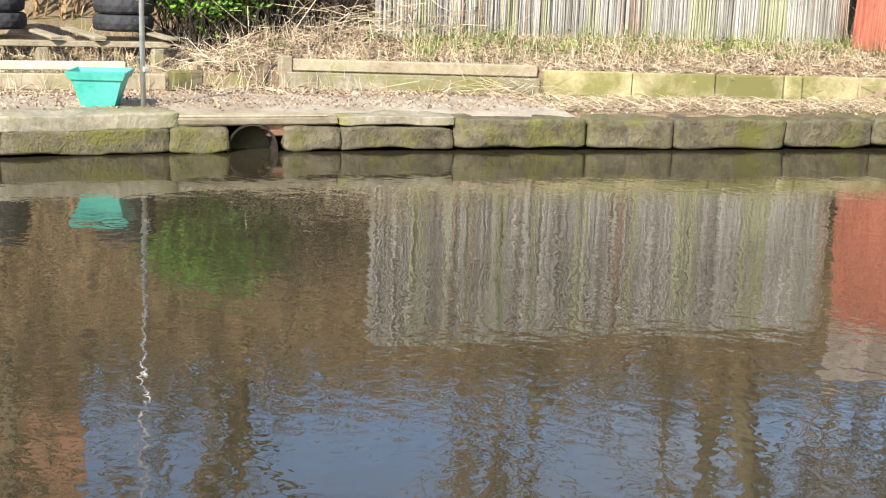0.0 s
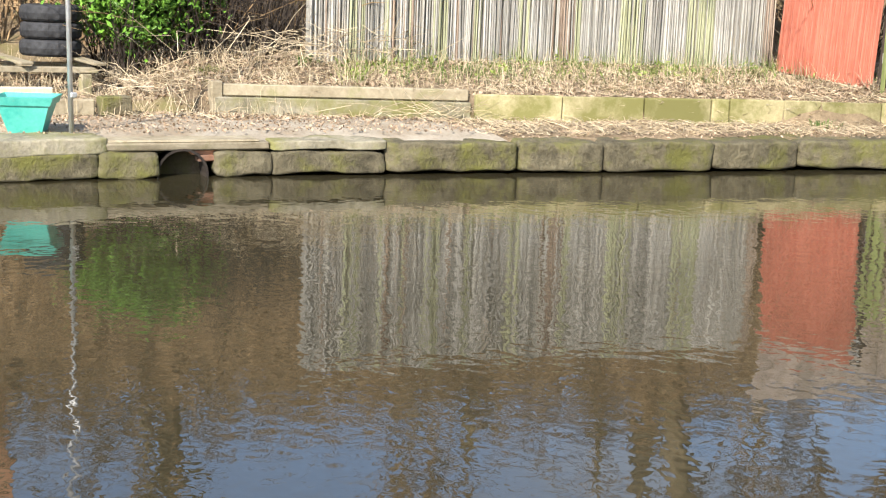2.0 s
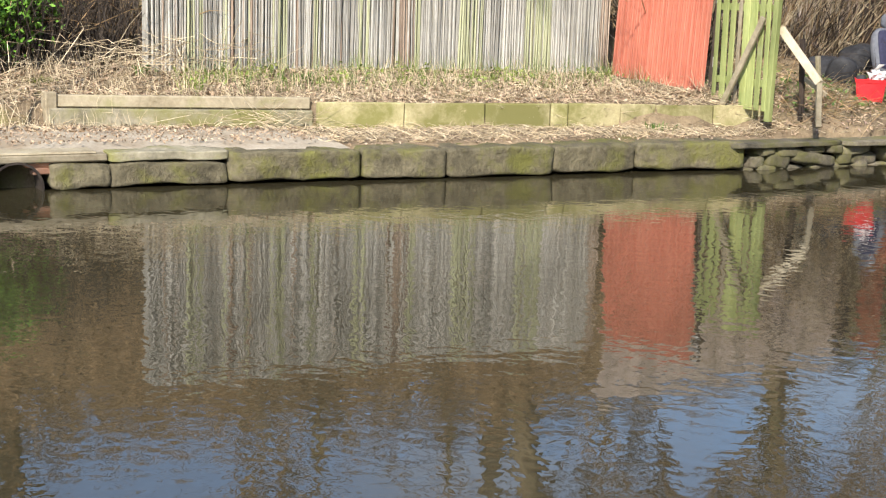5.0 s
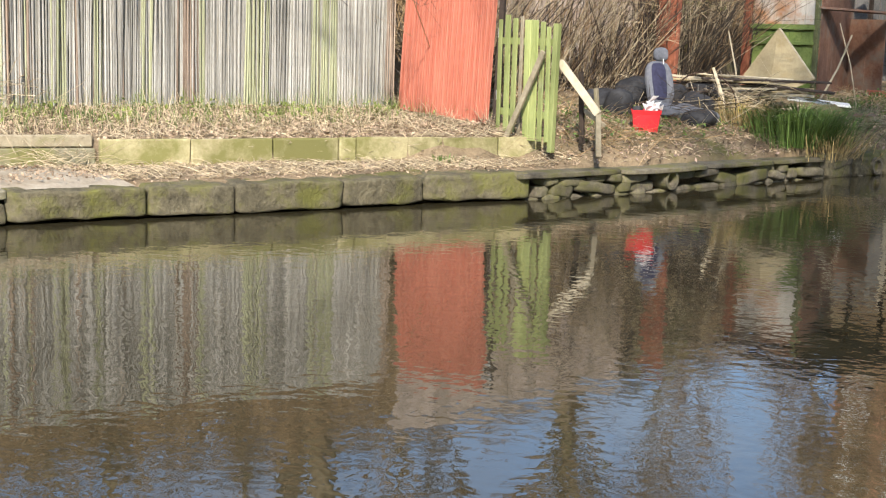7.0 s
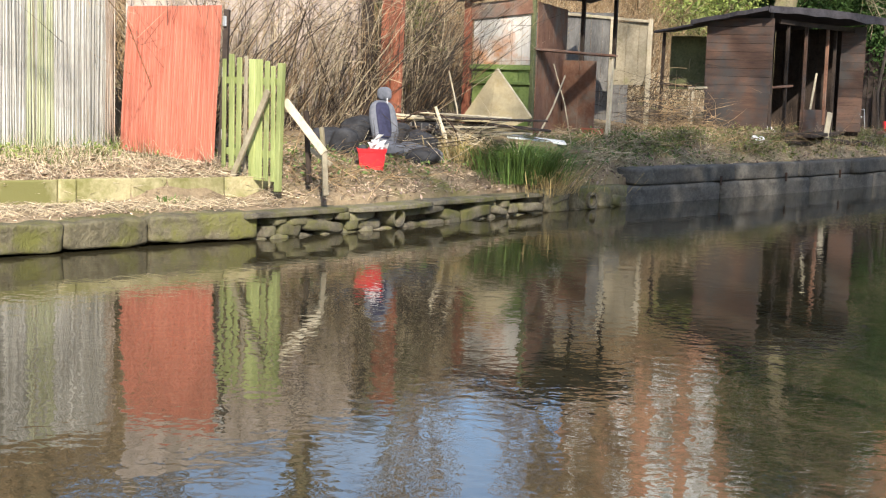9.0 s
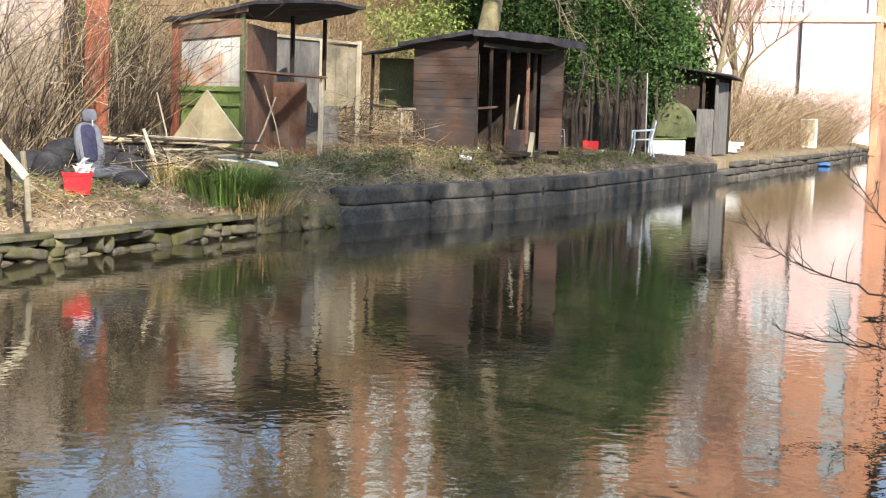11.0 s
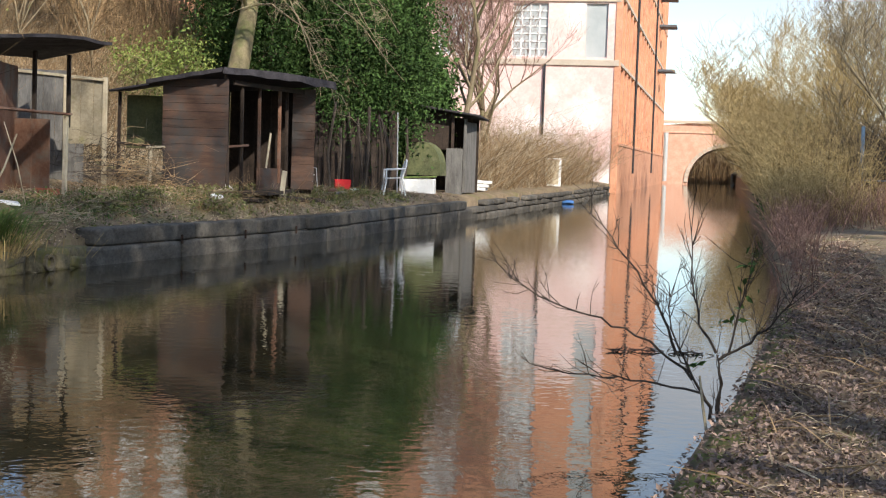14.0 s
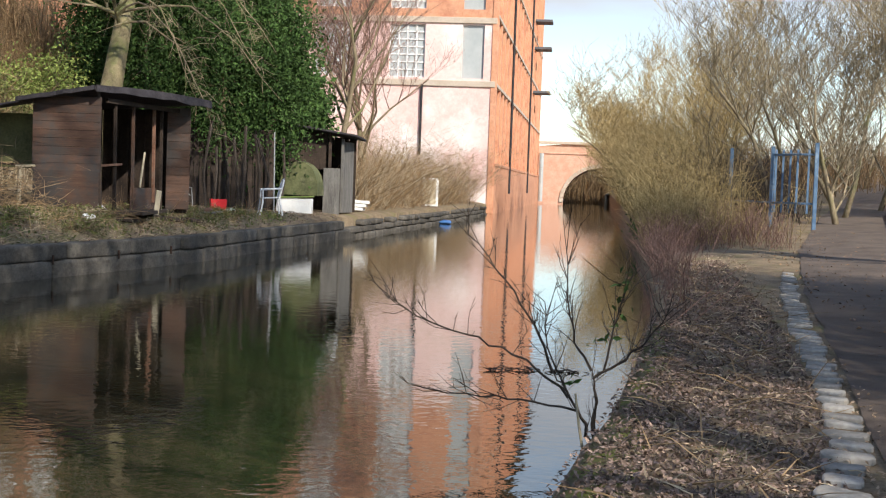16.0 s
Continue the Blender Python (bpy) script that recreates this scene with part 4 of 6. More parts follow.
def mill_window(xa, xb, z, blank):
    w = Mesh()
    if blank:
        w.box(Matrix.Translation(((xa + xb) / 2, MY0 + 0.22, z + 1.95)), xb - xa, 0.08, 3.9, 0.01)
        w.obj("blocked_window", M["blank"], mill, "grey boarded window")
        return
    f = Mesh()
    for i in range(5):
        x = xa + (xb - xa) * i / 4
        f.box(Matrix.Translation((x, MY0 + 0.2, z + 1.95)), 0.12, 0.1, 3.9, 0.01)
    for i in range(8):
        f.box(Matrix.Translation(((xa + xb) / 2, MY0 + 0.2, z + 3.75 * i / 7)), xb - xa, 0.1, 0.10, 0.01)
    fo = f.obj("window", M["frame_white"], mill, "white many-paned mill window")
    pane = None
    for i in range(4):
        for j in range(7):
            if pane is None:
                ob = Mesh().box(Matrix.Identity(4), (xb - xa) / 4 - 0.06, 0.02, 3.9 / 7 - 0.05, 0.002).obj("pane", M["blank"], fo, "pale obscured pane")
                pane = ob.data
            else:
                ob = new("pane", pane)
                ob.parent = fo
            ob.matrix_basis = Matrix.Translation((xa + (xb - xa) * (i + 0.5) / 4, MY0 + 0.22, z + 3.75 * (j + 0.5) / 7))


for z in FLOORS:
    for i, (a, b) in enumerate(EW):
        mill_window(a, b, z, i == 1)
# canal front: piers, recessed bays with tall narrow windows
front = Mesh()
front.box(Matrix.Translation((MX - 0.55, (MY0 + MY1) / 2 + 0.3, H / 2)), 0.5, MY1 - MY0 - 0.6, H, 0.01)
front.obj("front_wall", M["brick"], mill)
Mesh().box(Matrix.Translation((MX - 0.1, (MY0 + MY1) / 2 + 0.2, 1.6)), 0.5, MY1 - MY0, 3.6, 0.02).obj("plinth", M["brick"], mill)
Mesh().box(Matrix.Translation((MX - 0.08, (MY0 + MY1) / 2 + 0.2, 3.5)), 0.56, MY1 - MY0, 0.22, 0.02).obj("stone_band", M["brick"], mill)
for z in (9.1, 13.9, 18.85):
    Mesh().box(Matrix.Translation((MX - 0.11, (MY0 + MY1) / 2 + 0.2, z)), 0.5, MY1 - MY0, 0.26, 0.02).obj("stone_band", M["bandstone"], mill)
nb = 20
for i in range(nb + 1):
    y = MY0 + 0.4 + (MY1 - MY0 - 0.8) * i / nb
    Mesh().box(Matrix.Translation((MX - 0.12, y, H / 2)), 0.42, 0.95, H - 0.01, 0.02).obj("pier", M["brick"], mill)
wmesh, pmesh = None, None
for i in range(nb):
    for z in (4.3, *FLOORS):
        y = MY0 + 0.4 + (MY1 - MY0 - 0.8) * (i + 0.5) / nb
        if wmesh is None:
            f = Mesh()
            for dy in (-0.95, 0, 0.95):
                f.box(Matrix.Translation((0, dy, 1.75)), 0.12, 0.14, 3.5, 0.01)
            for k in range(6):
                f.box(Matrix.Translation((0, 0, 3.5 * k / 5)), 0.10, 2.0, 0.1, 0.01)
            fo = f.obj("window", M["frame_white"], mill)
            wmesh = fo.data
            g = Mesh().box(Matrix.Translation((-0.03, 0, 1.75)), 0.03, 1.9, 3.5, 0.002).obj("pane", M["glass"], fo)
            pmesh = g.data
        else:
            fo = new("window", wmesh)
            fo.parent = mill
            fo.matrix_parent_inverse = mill.matrix_basis.inverted()
            g = new("pane", pmesh)
            g.parent = fo
        fo.matrix_basis = Matrix.Translation((MX - 0.27, y, z))
for i in (4, 12):
    y = MY0 + 0.4 + (MY1 - MY0 - 0.8) * i / nb + 0.65
    Mesh().tube([(MX + 0.22, y, 1.4), (MX + 0.22, y, H - 0.2)], [0.1, 0.1], 8).obj("downpipe", M["black"], mill)
Mesh().tube([(-10.8, MY0 - 0.12, 4.0), (-10.8, MY0 - 0.12, 9.0)], [0.09, 0.09], 6).obj("downpipe", M["black"], mill)
Mesh().box(Matrix.Translation((-17.9, 137, H + 0.3)), 26, 83, 0.6, 0.05).obj("roof", M["slate"], mill)
Mesh().box(Matrix.Translation((-30.2, 137, H / 2)), 0.5, 81, H, 0.05).obj("rear_wall", M["brick"], mill)
for z in (12.9, 17.9, 21.0):
    Mesh().box(Matrix.Translation((MX + 0.9, 158, z)), 2.0, 3.0, 0.3, 0.05).obj("hoist_platform", M["slate"], mill, "dark jutting loading platform")
Mesh().tube([(MX + 0.5, 177.0, 0.3), (MX + 0.5, 177.0, 6.5)], [0.28, 0.28], 8).obj("pipe", M["blank"], mill, "pale grey pipe")

turn_mill = Matrix.Translation((MX, MY0, 0)) @ Matrix.Rotation(radians(-0.85), 4, "Z") @ Matrix.Translation((-MX, -MY0, 0))
mill.matrix_basis = turn_mill @ mill.matrix_basis

# ---- brick bridge ----
br = thing("canal_bridge", (1, 178, 0), "orange brick arched canal bridge", "bridge")
bm2 = Mesh()
cx, rad, yb = 3.9, 4.9, 178.5
AX = [cx - rad * cos(pi * k / 24) for k in range(25)]
AZ = [0.25 + 4.6 * sin(pi * k / 24) for k in range(25)]


def top_z(x):
    return 7.9 - 0.004 * (x - cx) ** 2


prof = [(-16.0, -0.5)] + [(AX[0], -0.5)] + list(zip(AX, AZ)) + [(AX[-1], -0.5), (26.0, -0.5)]
for yy in (yb, yb + 26):
    for x, z in prof:
        bm2.v += [(x, yy, z), (x, yy, top_z(x))]
n = len(prof)
for i in range(n - 1):
    a, o = 2 * i, 2 * n
    if abs(prof[i + 1][0] - prof[i][0]) > 1e-6:
        bm2.f += [(a, a + 2, a + 3, a + 1), (o + a, o + a + 1, o + a + 3, o + a + 2), (a + 1, a + 3, o + a + 3, o + a + 1)]
    bm2.f.append((a, o + a, o + a + 2, a + 2))
bm2.obj("arch_wall", M["hazebrick"], br)
vous = Mesh()
for k in range(24):
    a0, a1 = pi * k / 24, pi * (k + 1) / 24
    am = (a0 + a1) / 2
    vous.box(Matrix.Translation((cx - (rad + 0.25) * cos(am), yb - 0.05, 0.25 + 4.85 * sin(am))) @ Matrix.Rotation(am - pi / 2, 4, "Y"), 0.6, 0.2, 0.5, 0.02)
vous.obj("arch_ring", M["bandstone"], br)
Mesh().box(Matrix.Translation((5, yb - 0.05, 7.95)), 42, 0.6, 0.35, 0.03).obj("parapet_coping", M["bandstone"], br)
Mesh().box(Matrix.Translation((5, yb - 0.03, 6.6)), 42, 0.2, 0.2, 0.03).obj("string_course", M["hazebrick"], br)

# ---- houses on the slope behind ----


def house(at, turn, w, d, z0, z1, cols, rows, name="brick_house", label="orange brick house with white windows and slate roof"):
    """A house whose front looks down its local -y: walls from z0 to z1, windows centred at the heights in rows."""
    e = thing(name, (0, 0, 0), label, "house")
    Mesh().box(Matrix.Translation((0, d / 2, (z0 + z1) / 2)), w, d, z1 - z0, 0.02).obj("wall", M["brick"], e)
    Mesh().add([(-w / 2 - .4, -.5, z1 - .1), (w / 2 + .4, -.5, z1 - .1), (w / 2 + .4, d / 2, z1 + 2.6), (-w / 2 - .4, d / 2, z1 + 2.6), (-w / 2 - .4, d + .5, z1 - .1), (w / 2 + .4, d + .5, z1 - .1)],
               [(0, 1, 2, 3), (3, 2, 5, 4), (0, 3, 4), (1, 5, 2), (0, 4, 5, 1)]).obj("roof", M["slate"], e)
    for cx_ in (-w * 0.32, w * 0.3):
        Mesh().box(Matrix.Translation((cx_, d / 2, z1 + 2.9)), 0.9, 0.7, 1.8, 0.03).obj("chimney", M["brick"], e)
    Mesh().tube([(-w / 2 + 0.25, -0.08, z0), (-w / 2 + 0.25, -0.08, z1)], [0.06, 0.06], 6).obj("downpipe", M["black"], e)
    for i in range(cols):
        for z in rows:
            x = w * ((i + 0.5) / cols - 0.5)
            f = Mesh()
            for dx in (-0.52, 0, 0.52):
                f.box(Matrix.Translation((x + dx, -0.05, z)), 0.11, 0.14, 1.4, 0.01)
            for dz in (-0.7, 0.1, 0.7):
                f.box(Matrix.Translation((x, -0.05, z + dz)), 1.12, 0.14, 0.11, 0.01)
            fo = f.obj("window", M["frame_white"], e)
            Mesh().box(Matrix.Translation((x - 0.26, -0.03, z)), 0.42, 0.06, 1.36, 0.005).obj("pane", M["frame_white"], fo, "white curtained pane")
            Mesh().box(Matrix.Translation((x + 0.26, -0.03, z)), 0.42, 0.06, 1.36, 0.005).obj("pane", M["blank" if (i + int(z)) % 3 == 0 else "frame_white"], fo)
            Mesh().box(Matrix.Translation((x, -0.06, z - 0.82)), 1.35, 0.2, 0.14, 0.01).obj("sill", M["bandstone"], fo)
            Mesh().box(Matrix.Translation((x, -0.015, z + 0.86)), 1.3, 0.08, 0.2, 0.01).obj("lintel", M["bandstone"], fo)
    e.matrix_basis = Matrix.Translation(at) @ Matrix.Rotation(radians(turn), 4, "Z")
    return e


house((-24.3, 57.0, 0), 23, 9.2, 8, 6.0, 19.4, 5, (11.5, 13.75, 16.05, 18.3))
house((-17.6, 66.0, 0), 15, 6.6, 8, 6.0, 21.5, 3, (13.0, 15.5, 18.0, 20.3))
house((-34.0, 5.0, 0), 90, 5.0, 8, 3.0, 15.6, 2, (), label="orange brick house gable behind the gardens")

# ---- towpath ----
tp = Mesh()
ys = [i * 0.5 for i in range(-16, 130)] + list(range(66, 120, 4))
for i, y in enumerate(ys):
    c = loft([(-8, 0.9), (7.25, 1.75), (12.6, 2.5), (22, 3.75), (34, 5.6), (46, 8.2), (65, 13), (120, 26)], y)
    w = loft([(-8, 3.2), (30, 3.4), (120, 4)], y)
    for k in range(7):
        x = c + w * k / 6 + 0.06 * noise.noise(Vector((y * 0.7, k, 0)))
        tp.v.append((x, y, on_right(x, y) + 0.02 + 0.012 * sin(pi * k / 6) + 0.01 * noise.noise(Vector((x, y, 9)))))
    if i:
        for k in range(6):
            a = (i - 1) * 7 + k
            tp.f.append((a, a + 1, a + 8, a + 7))
tagged(tp.obj("path", M["path"], smooth=True), "dark trodden towpath of ash and grit", "path", kind="structure")

# ---- trees and growth ----
SHADE = [(7.5, -1.5, 19.5, 0.3), (9.0, 4.0, 21.8, 0.32), (8.2, 8.8, 22, 0.32), (8.6, 13.5, 22, 0.3), (8.8, 19.0, 23, 0.3), (10.5, 25.0, 22.5, 0.28)]
R2 = random.Random(5)


def branch_tree(name, at, height, spread, trunk_r, material, label, levels=4, kids=(5, 5, 5, 5), twig_r=0.006, lean=(0, 0), seed=1, twig_mat=None, up=0.45, category="tree", thin=0.5, u0=0.3):
    """A bare tree: a tapered trunk, limbs that fork, and a crown of fine twigs."""
    rnd = random.Random(seed)
    e = thing(name, at, label, category)
    tr, cr = Mesh(), Mesh()

    def grow(p, d, length, r, level):
        pts, rs = [p], [r]
        steps = 4 if level < 2 else (3 if level < 3 else 2)
        q, dd = Vector(p), Vector(d)
        for i in range(steps):
            dd = (dd + Vector((rnd.gauss(0, 0.16), rnd.gauss(0, 0.16), rnd.gauss(0.05, 0.10)))).normalized()
            q = q + dd * length / steps
            pts.append(q.copy())
            rs.append(max(twig_r * 0.5, r * (1 - 0.75 * (i + 1) / steps)))
        (tr if level < 2 else cr).tube(pts, rs, 8 if level == 0 else (5 if level == 1 else 3), caps=level < 1)
        if level >= levels:
            return
        for k in range(kids[level]):
            u = rnd.uniform(u0 if level == 0 else 0.15, 1.0)
            i = min(int(u * steps), steps - 1)
            b = pts[i].lerp(pts[i + 1], u * steps - i)
            a = rnd.uniform(0, 6.28)
            out = Vector((cos(a), sin(a), 0)) * spread + Vector((0, 0, up + rnd.uniform(-0.2, 0.3)))
            nd = (dd * 0.55 + out).normalized()
            grow(b, nd, length * rnd.uniform(0.45, 0.68), max(twig_r, rs[i] * (thin if level == 0 else 0.5)), level + 1)

    grow(Vector(at), Vector((lean[0], lean[1], 1)).normalized(), height * 0.62, trunk_r, 0)
    tr.obj("trunk", material, e, smooth=True)
    cr.obj("crown", twig_mat or material, e)
    return e


def thicket(name, label, area, count, hgt, material, r=0.006, seed=3, category="shrub", lean=0.35, bendy=0.25, ground=None, top=None):
    """Uncounted stems standing on the ground within area(rnd) -> (x, y)."""
    rnd = random.Random(seed)
    m = Mesh()
    for i in range(count):
        x, y = area(rnd)
        z = ground(x, y)
        h = hgt * rnd.uniform(0.4, 1.15) * (top(x, y) if top else 1)
        a, l = rnd.uniform(0, 6.28), abs(rnd.gauss(0, lean)) * h
        p, q = Vector((x, y, z - 0.05)), Vector((x + cos(a) * l, y + sin(a) * l, z + h))
        m.blade(p, q, r * 2 * rnd.uniform(0.6, 1.4), (rnd.gauss(0, bendy) * h * 0.3, rnd.gauss(0, bendy) * h * 0.3, h * 0.08))
        if r < 0.02:
            for k in range(2):
                u = rnd.uniform(0.3, 0.9)
                b = p.lerp(q, u)
                m.spike(b, b + Vector((rnd.gauss(0, 0.25), rnd.gauss(0, 0.25), rnd.uniform(0.0, 0.35))) * h, r * 1.4)
    return tagged(m.obj(name, material), label, category, kind="stuff")


def uneven(x, y):
    return 1.0 + 0.9 * noise.noise(Vector((x * 0.5, y * 0.28, 6)))


# brown brush on the slope behind the fence and sheds
thicket("brush", "dense brown leafless brush on the slope behind the fence", lambda r: (lambda y: (loft([(-6, -17.2), (5, -16.4), (13, -15.0), (13.3, -14.3), (20, -14.4), (34, -14.5), (40, -15.5), (66, -16)], y) - abs(r.gauss(0, 4.0)) - 0.1, y))(r.uniform(-6, 66)),
        15000, 1.9, M["twig"], 0.014, 4, ground=on_left, lean=0.5)
for mt, n_, ln, sd in (("twig", 260, 0.7, 9), ("straw", 330, 0.7, 19), ("twig_dark", 380, 0.9, 29)):
    thicket("climbing_stems", "bare climbing stems tangled over the boundary wall", lambda r: (lambda y: (loft([(13, -13.6), (16, -13.55), (20, -13.5)], y) + r.uniform(-0.1, 0.12), y))(r.uniform(13.6, 20.6)),
            n_, 2.7, M[mt], 0.006, sd, ground=on_left, lean=ln)
thicket("brush", "brown undergrowth between the hut and the mill", lambda r: (lambda y: (lx(y) - 0.8 - abs(r.gauss(0, 3.0)), y))(r.uniform(51, 94)),
        3000, 2.6, M["twig"], 0.010, 6, ground=on_left, lean=0.9, bendy=0.7, top=uneven)
thicket("brush", "pale dead canes between the hut and the mill", lambda r: (lambda y: (lx(y) - 0.9 - abs(r.gauss(0, 2.5)), y))(r.uniform(51, 92)), 1500, 2.6, M["straw"], 0.009, 16, ground=on_left, lean=0.8, bendy=0.6, top=uneven)
thicket("brush", "golden brown willow scrub along the towpath side", lambda r: (lambda y: (rx_(y) + abs(r.gauss(0, 1.4)), y))(36 + 84 * r.random() ** 1.3),
        7000, 2.6, M["twig_gold"], 0.009, 7, ground=on_right, lean=0.4, top=lambda x, y: loft([(24, 0.3), (34, 0.45), (50, 1.2), (110, 2.4)], y))
thicket("brush", "brown scrub closing the view beyond the bridge", lambda r: (r.uniform(-4, 9), r.uniform(212, 222)), 1500, 9, M["twig"], 0.05, 17, ground=lambda x, y: 0.0)
thicket("brush", "grey-brown scrub filling the ground beyond the path", lambda r: (lambda y: (rx_(y) + 3 + 38 * r.random(), y))(r.uniform(62, 140)),
        7000, 3.4, M["twig"], 0.02, 27, ground=on_right, lean=0.5)
thicket("brush", "brown bramble scrub before the railings", lambda r: (r.uniform(2.4, 5.6), r.uniform(34, 42)), 900, 0.95, M["twig_red"], 0.006, 37, ground=on_right, lean=0.7)
thicket("brush", "dark bare stems at the end of the fence", lambda r: (r.uniform(-16.2, -15.35), r.uniform(4.6, 7.1)), 420, 1.5, M["twig_dark"], 0.007, 47, ground=on_left, lean=0.5)
thicket("brush", "low reddish bramble stems at the water's edge", lambda r: (lambda y: (rx_(y) + abs(r.gauss(0.1, 0.38)), y))(14 + 22 * r.random() ** 0.5),
        360, 1.0, M["twig_red"], 0.006, 8, ground=on_right, lean=0.6)

for i, (x, y, h, tr_, sd) in enumerate(((-22.7, 7.8, 13, 0.26, 1), (-20.2, 12.7, 12, 0.10, 2), (-18.3, 15.5, 14, 0.30, 3), (-24, 20, 14, 0.28, 4), (-21, 26, 14, 0.22, 5), (-26, 33, 13, 0.28, 6), (-19, 3, 11, 0.13, 7))):
    branch_tree("bare_tree", (x, y, on_left(x, y) - 0.1), h, 0.75, tr_, M["bark_tree"], "tall leafless tree on the slope behind the gardens", 4, (12, 7, 5, 4), 0.012, seed=40 + sd, twig_mat=M["twig"], thin=0.35, u0=0.12)
for i in range(11):
    y = -2 + 3.9 * i + R2.uniform(-0.8, 0.8)
    x = lx(y) - R2.uniform(7.5, 12.5)
    branch_tree("bare_sapling", (x, y, on_left(x, y) - 0.1), R2.uniform(6, 9.5), 0.5, 0.06, M["bark_tree"], "slender leafless young tree on the slope", 3, (14, 8, 6, 4), 0.012, (R2.uniform(-0.15, 0.15), R2.uniform(-0.15, 0.15)), 300 + i, M["twig"], up=0.8, u0=0.08)
droop_tree = branch_tree("bare_tree", (-13.9, 40.0, on_left(-13.9, 40.0) - 0.1), 20, 0.85, 0.44, M["trunk_bark"], "leafless tree with a thick trunk and drooping limbs", 4, (16, 9, 6, 4), 0.010, (0.03, 0), 71, M["bark_tree"], up=-0.05, thin=0.2, u0=0.36)
for x, y, sd in ((-9.5, 53, 72), (-9.0, 58, 73), (-11.0, 55.5, 75)):
    branch_tree("bare_tree", (x, y, on_left(x, y) - 0.1), 13, 0.8, 0.17, M["bark_tree"], "slim leafless tree beside the mill", 4, (13, 6, 5, 4), 0.007, (0.02, 0), sd, M["twig_red"], up=0.5, u0=0.2)
for i, (x, y, h, sd) in enumerate(((7.5, 52, 9, 1), (6.3, 58, 8, 2), (10.5, 56, 10, 3), (7.5, 68, 10, 4), (6.8, 82, 10, 5), (12.5, 48, 10, 6), (15.5, 54, 12, 7), (12, 64, 12, 8), (18, 47, 12, 9), (8.5, 100, 12, 10), (17.5, 40, 11, 11), (21, 56, 13, 12), (9, 46, 8, 13), (13.5, 43, 10, 14), (7, 120, 13, 15), (9.5, 76, 12, 16), (15, 72, 14, 17), (19, 62, 14, 18), (24, 50, 13, 19), (6.6, 94, 10, 20), (8.2, 43, 7, 21), (11, 50, 9, 22), (14, 58, 11, 23), (6.8, 63, 8, 24), (9.2, 60, 10, 25), (16, 45, 11, 26), (20, 42, 12, 27))):
    branch_tree("bare_tree", (x, y, on_right(x, y) - 0.1), h, 0.8, 0.11, M["bark_tree"], "golden-twigged leafless tree beside the towpath" if y > 57 else "grey-brown leafless tree beside the towpath", 4, (11, 6, 5, 4), 0.009, (R2.uniform(-0.3, 0.2), R2.uniform(-0.2, 0.2)), 80 + sd, M["twig_gold" if y > 57 else "twig_grey"], up=0.5, thin=0.45, u0=0.08)
# dense trees added beside the path, out of view, to shade towpath and sheds
for i, (x, y, h, tr_) in enumerate(SHADE):
    branch_tree("shade_tree", (x, y, on_right(x, y) - 0.1), h, 0.75, tr_, M["bark_tree"], "tall dense bare tree added unseen beside the towpath for shade", 4, (13, 7, 5, 4), 0.019, seed=140 + i, twig_mat=M["twig"], up=0.45, u0=0.25)


# hedge-high stems out of view, added only to shade the verge and path
thicket("brush", "dense bare stems added unseen beside the towpath for shade", lambda r: (r.uniform(6.6, 9.6), r.uniform(-5, 21)), 2600, 6.8, M["twig"], 0.016, 77, ground=on_right, lean=0.16)


def leafy(name, label, at, size, count, leaf, material, seed=2, core=True, category="tree", trunk=None, droop=0.0):
    """A crown of many small leaves in uneven clumps round hidden limbs."""
    rnd = random.Random(seed)
    e = thing(name, at, label, category)
    cl = []
    for i in range(60):
        d = Vector((rnd.gauss(0, 1), rnd.gauss(0, 1), rnd.gauss(0, 1))).normalized() * rnd.uniform(0.35, 1.0) ** 0.5
        cl.append((Vector((d.x * size[0], d.y * size[1], d.z * size[2])) * 0.85, rnd.uniform(0.14, 0.30)))
    m = Mesh()
    lim = Mesh()
    c0 = Vector(at) + Vector((0, 0, size[2]))
    lim.tube([Vector(at) - Vector((0, 0, 0.2)), c0, c0 + Vector((0, 0, size[2] * 0.7))], [0.05 * size[0] + 0.04, 0.03 * size[0] + 0.03, 0.02], 7)
    for p, s in cl:
        lim.tube([c0 + Vector((0, 0, p.z * 0.4)), c0 + p], [0.02 * size[0], 0.01], 4, caps=False)
    for i in range(count):
        p, s = cl[rnd.randrange(60)]
        o = Vector((rnd.gauss(0, s), rnd.gauss(0, s), rnd.gauss(0, s)))
        m.leaf(c0 + p + Vector((o.x * size[0], o.y * size[1], o.z * size[2] - droop * abs(o.x))), leaf * rnd.uniform(0.6, 1.3), rnd)
    lim.obj("trunk", M["bark_tree"], e)
    m.obj("crown", material, e)
    return e


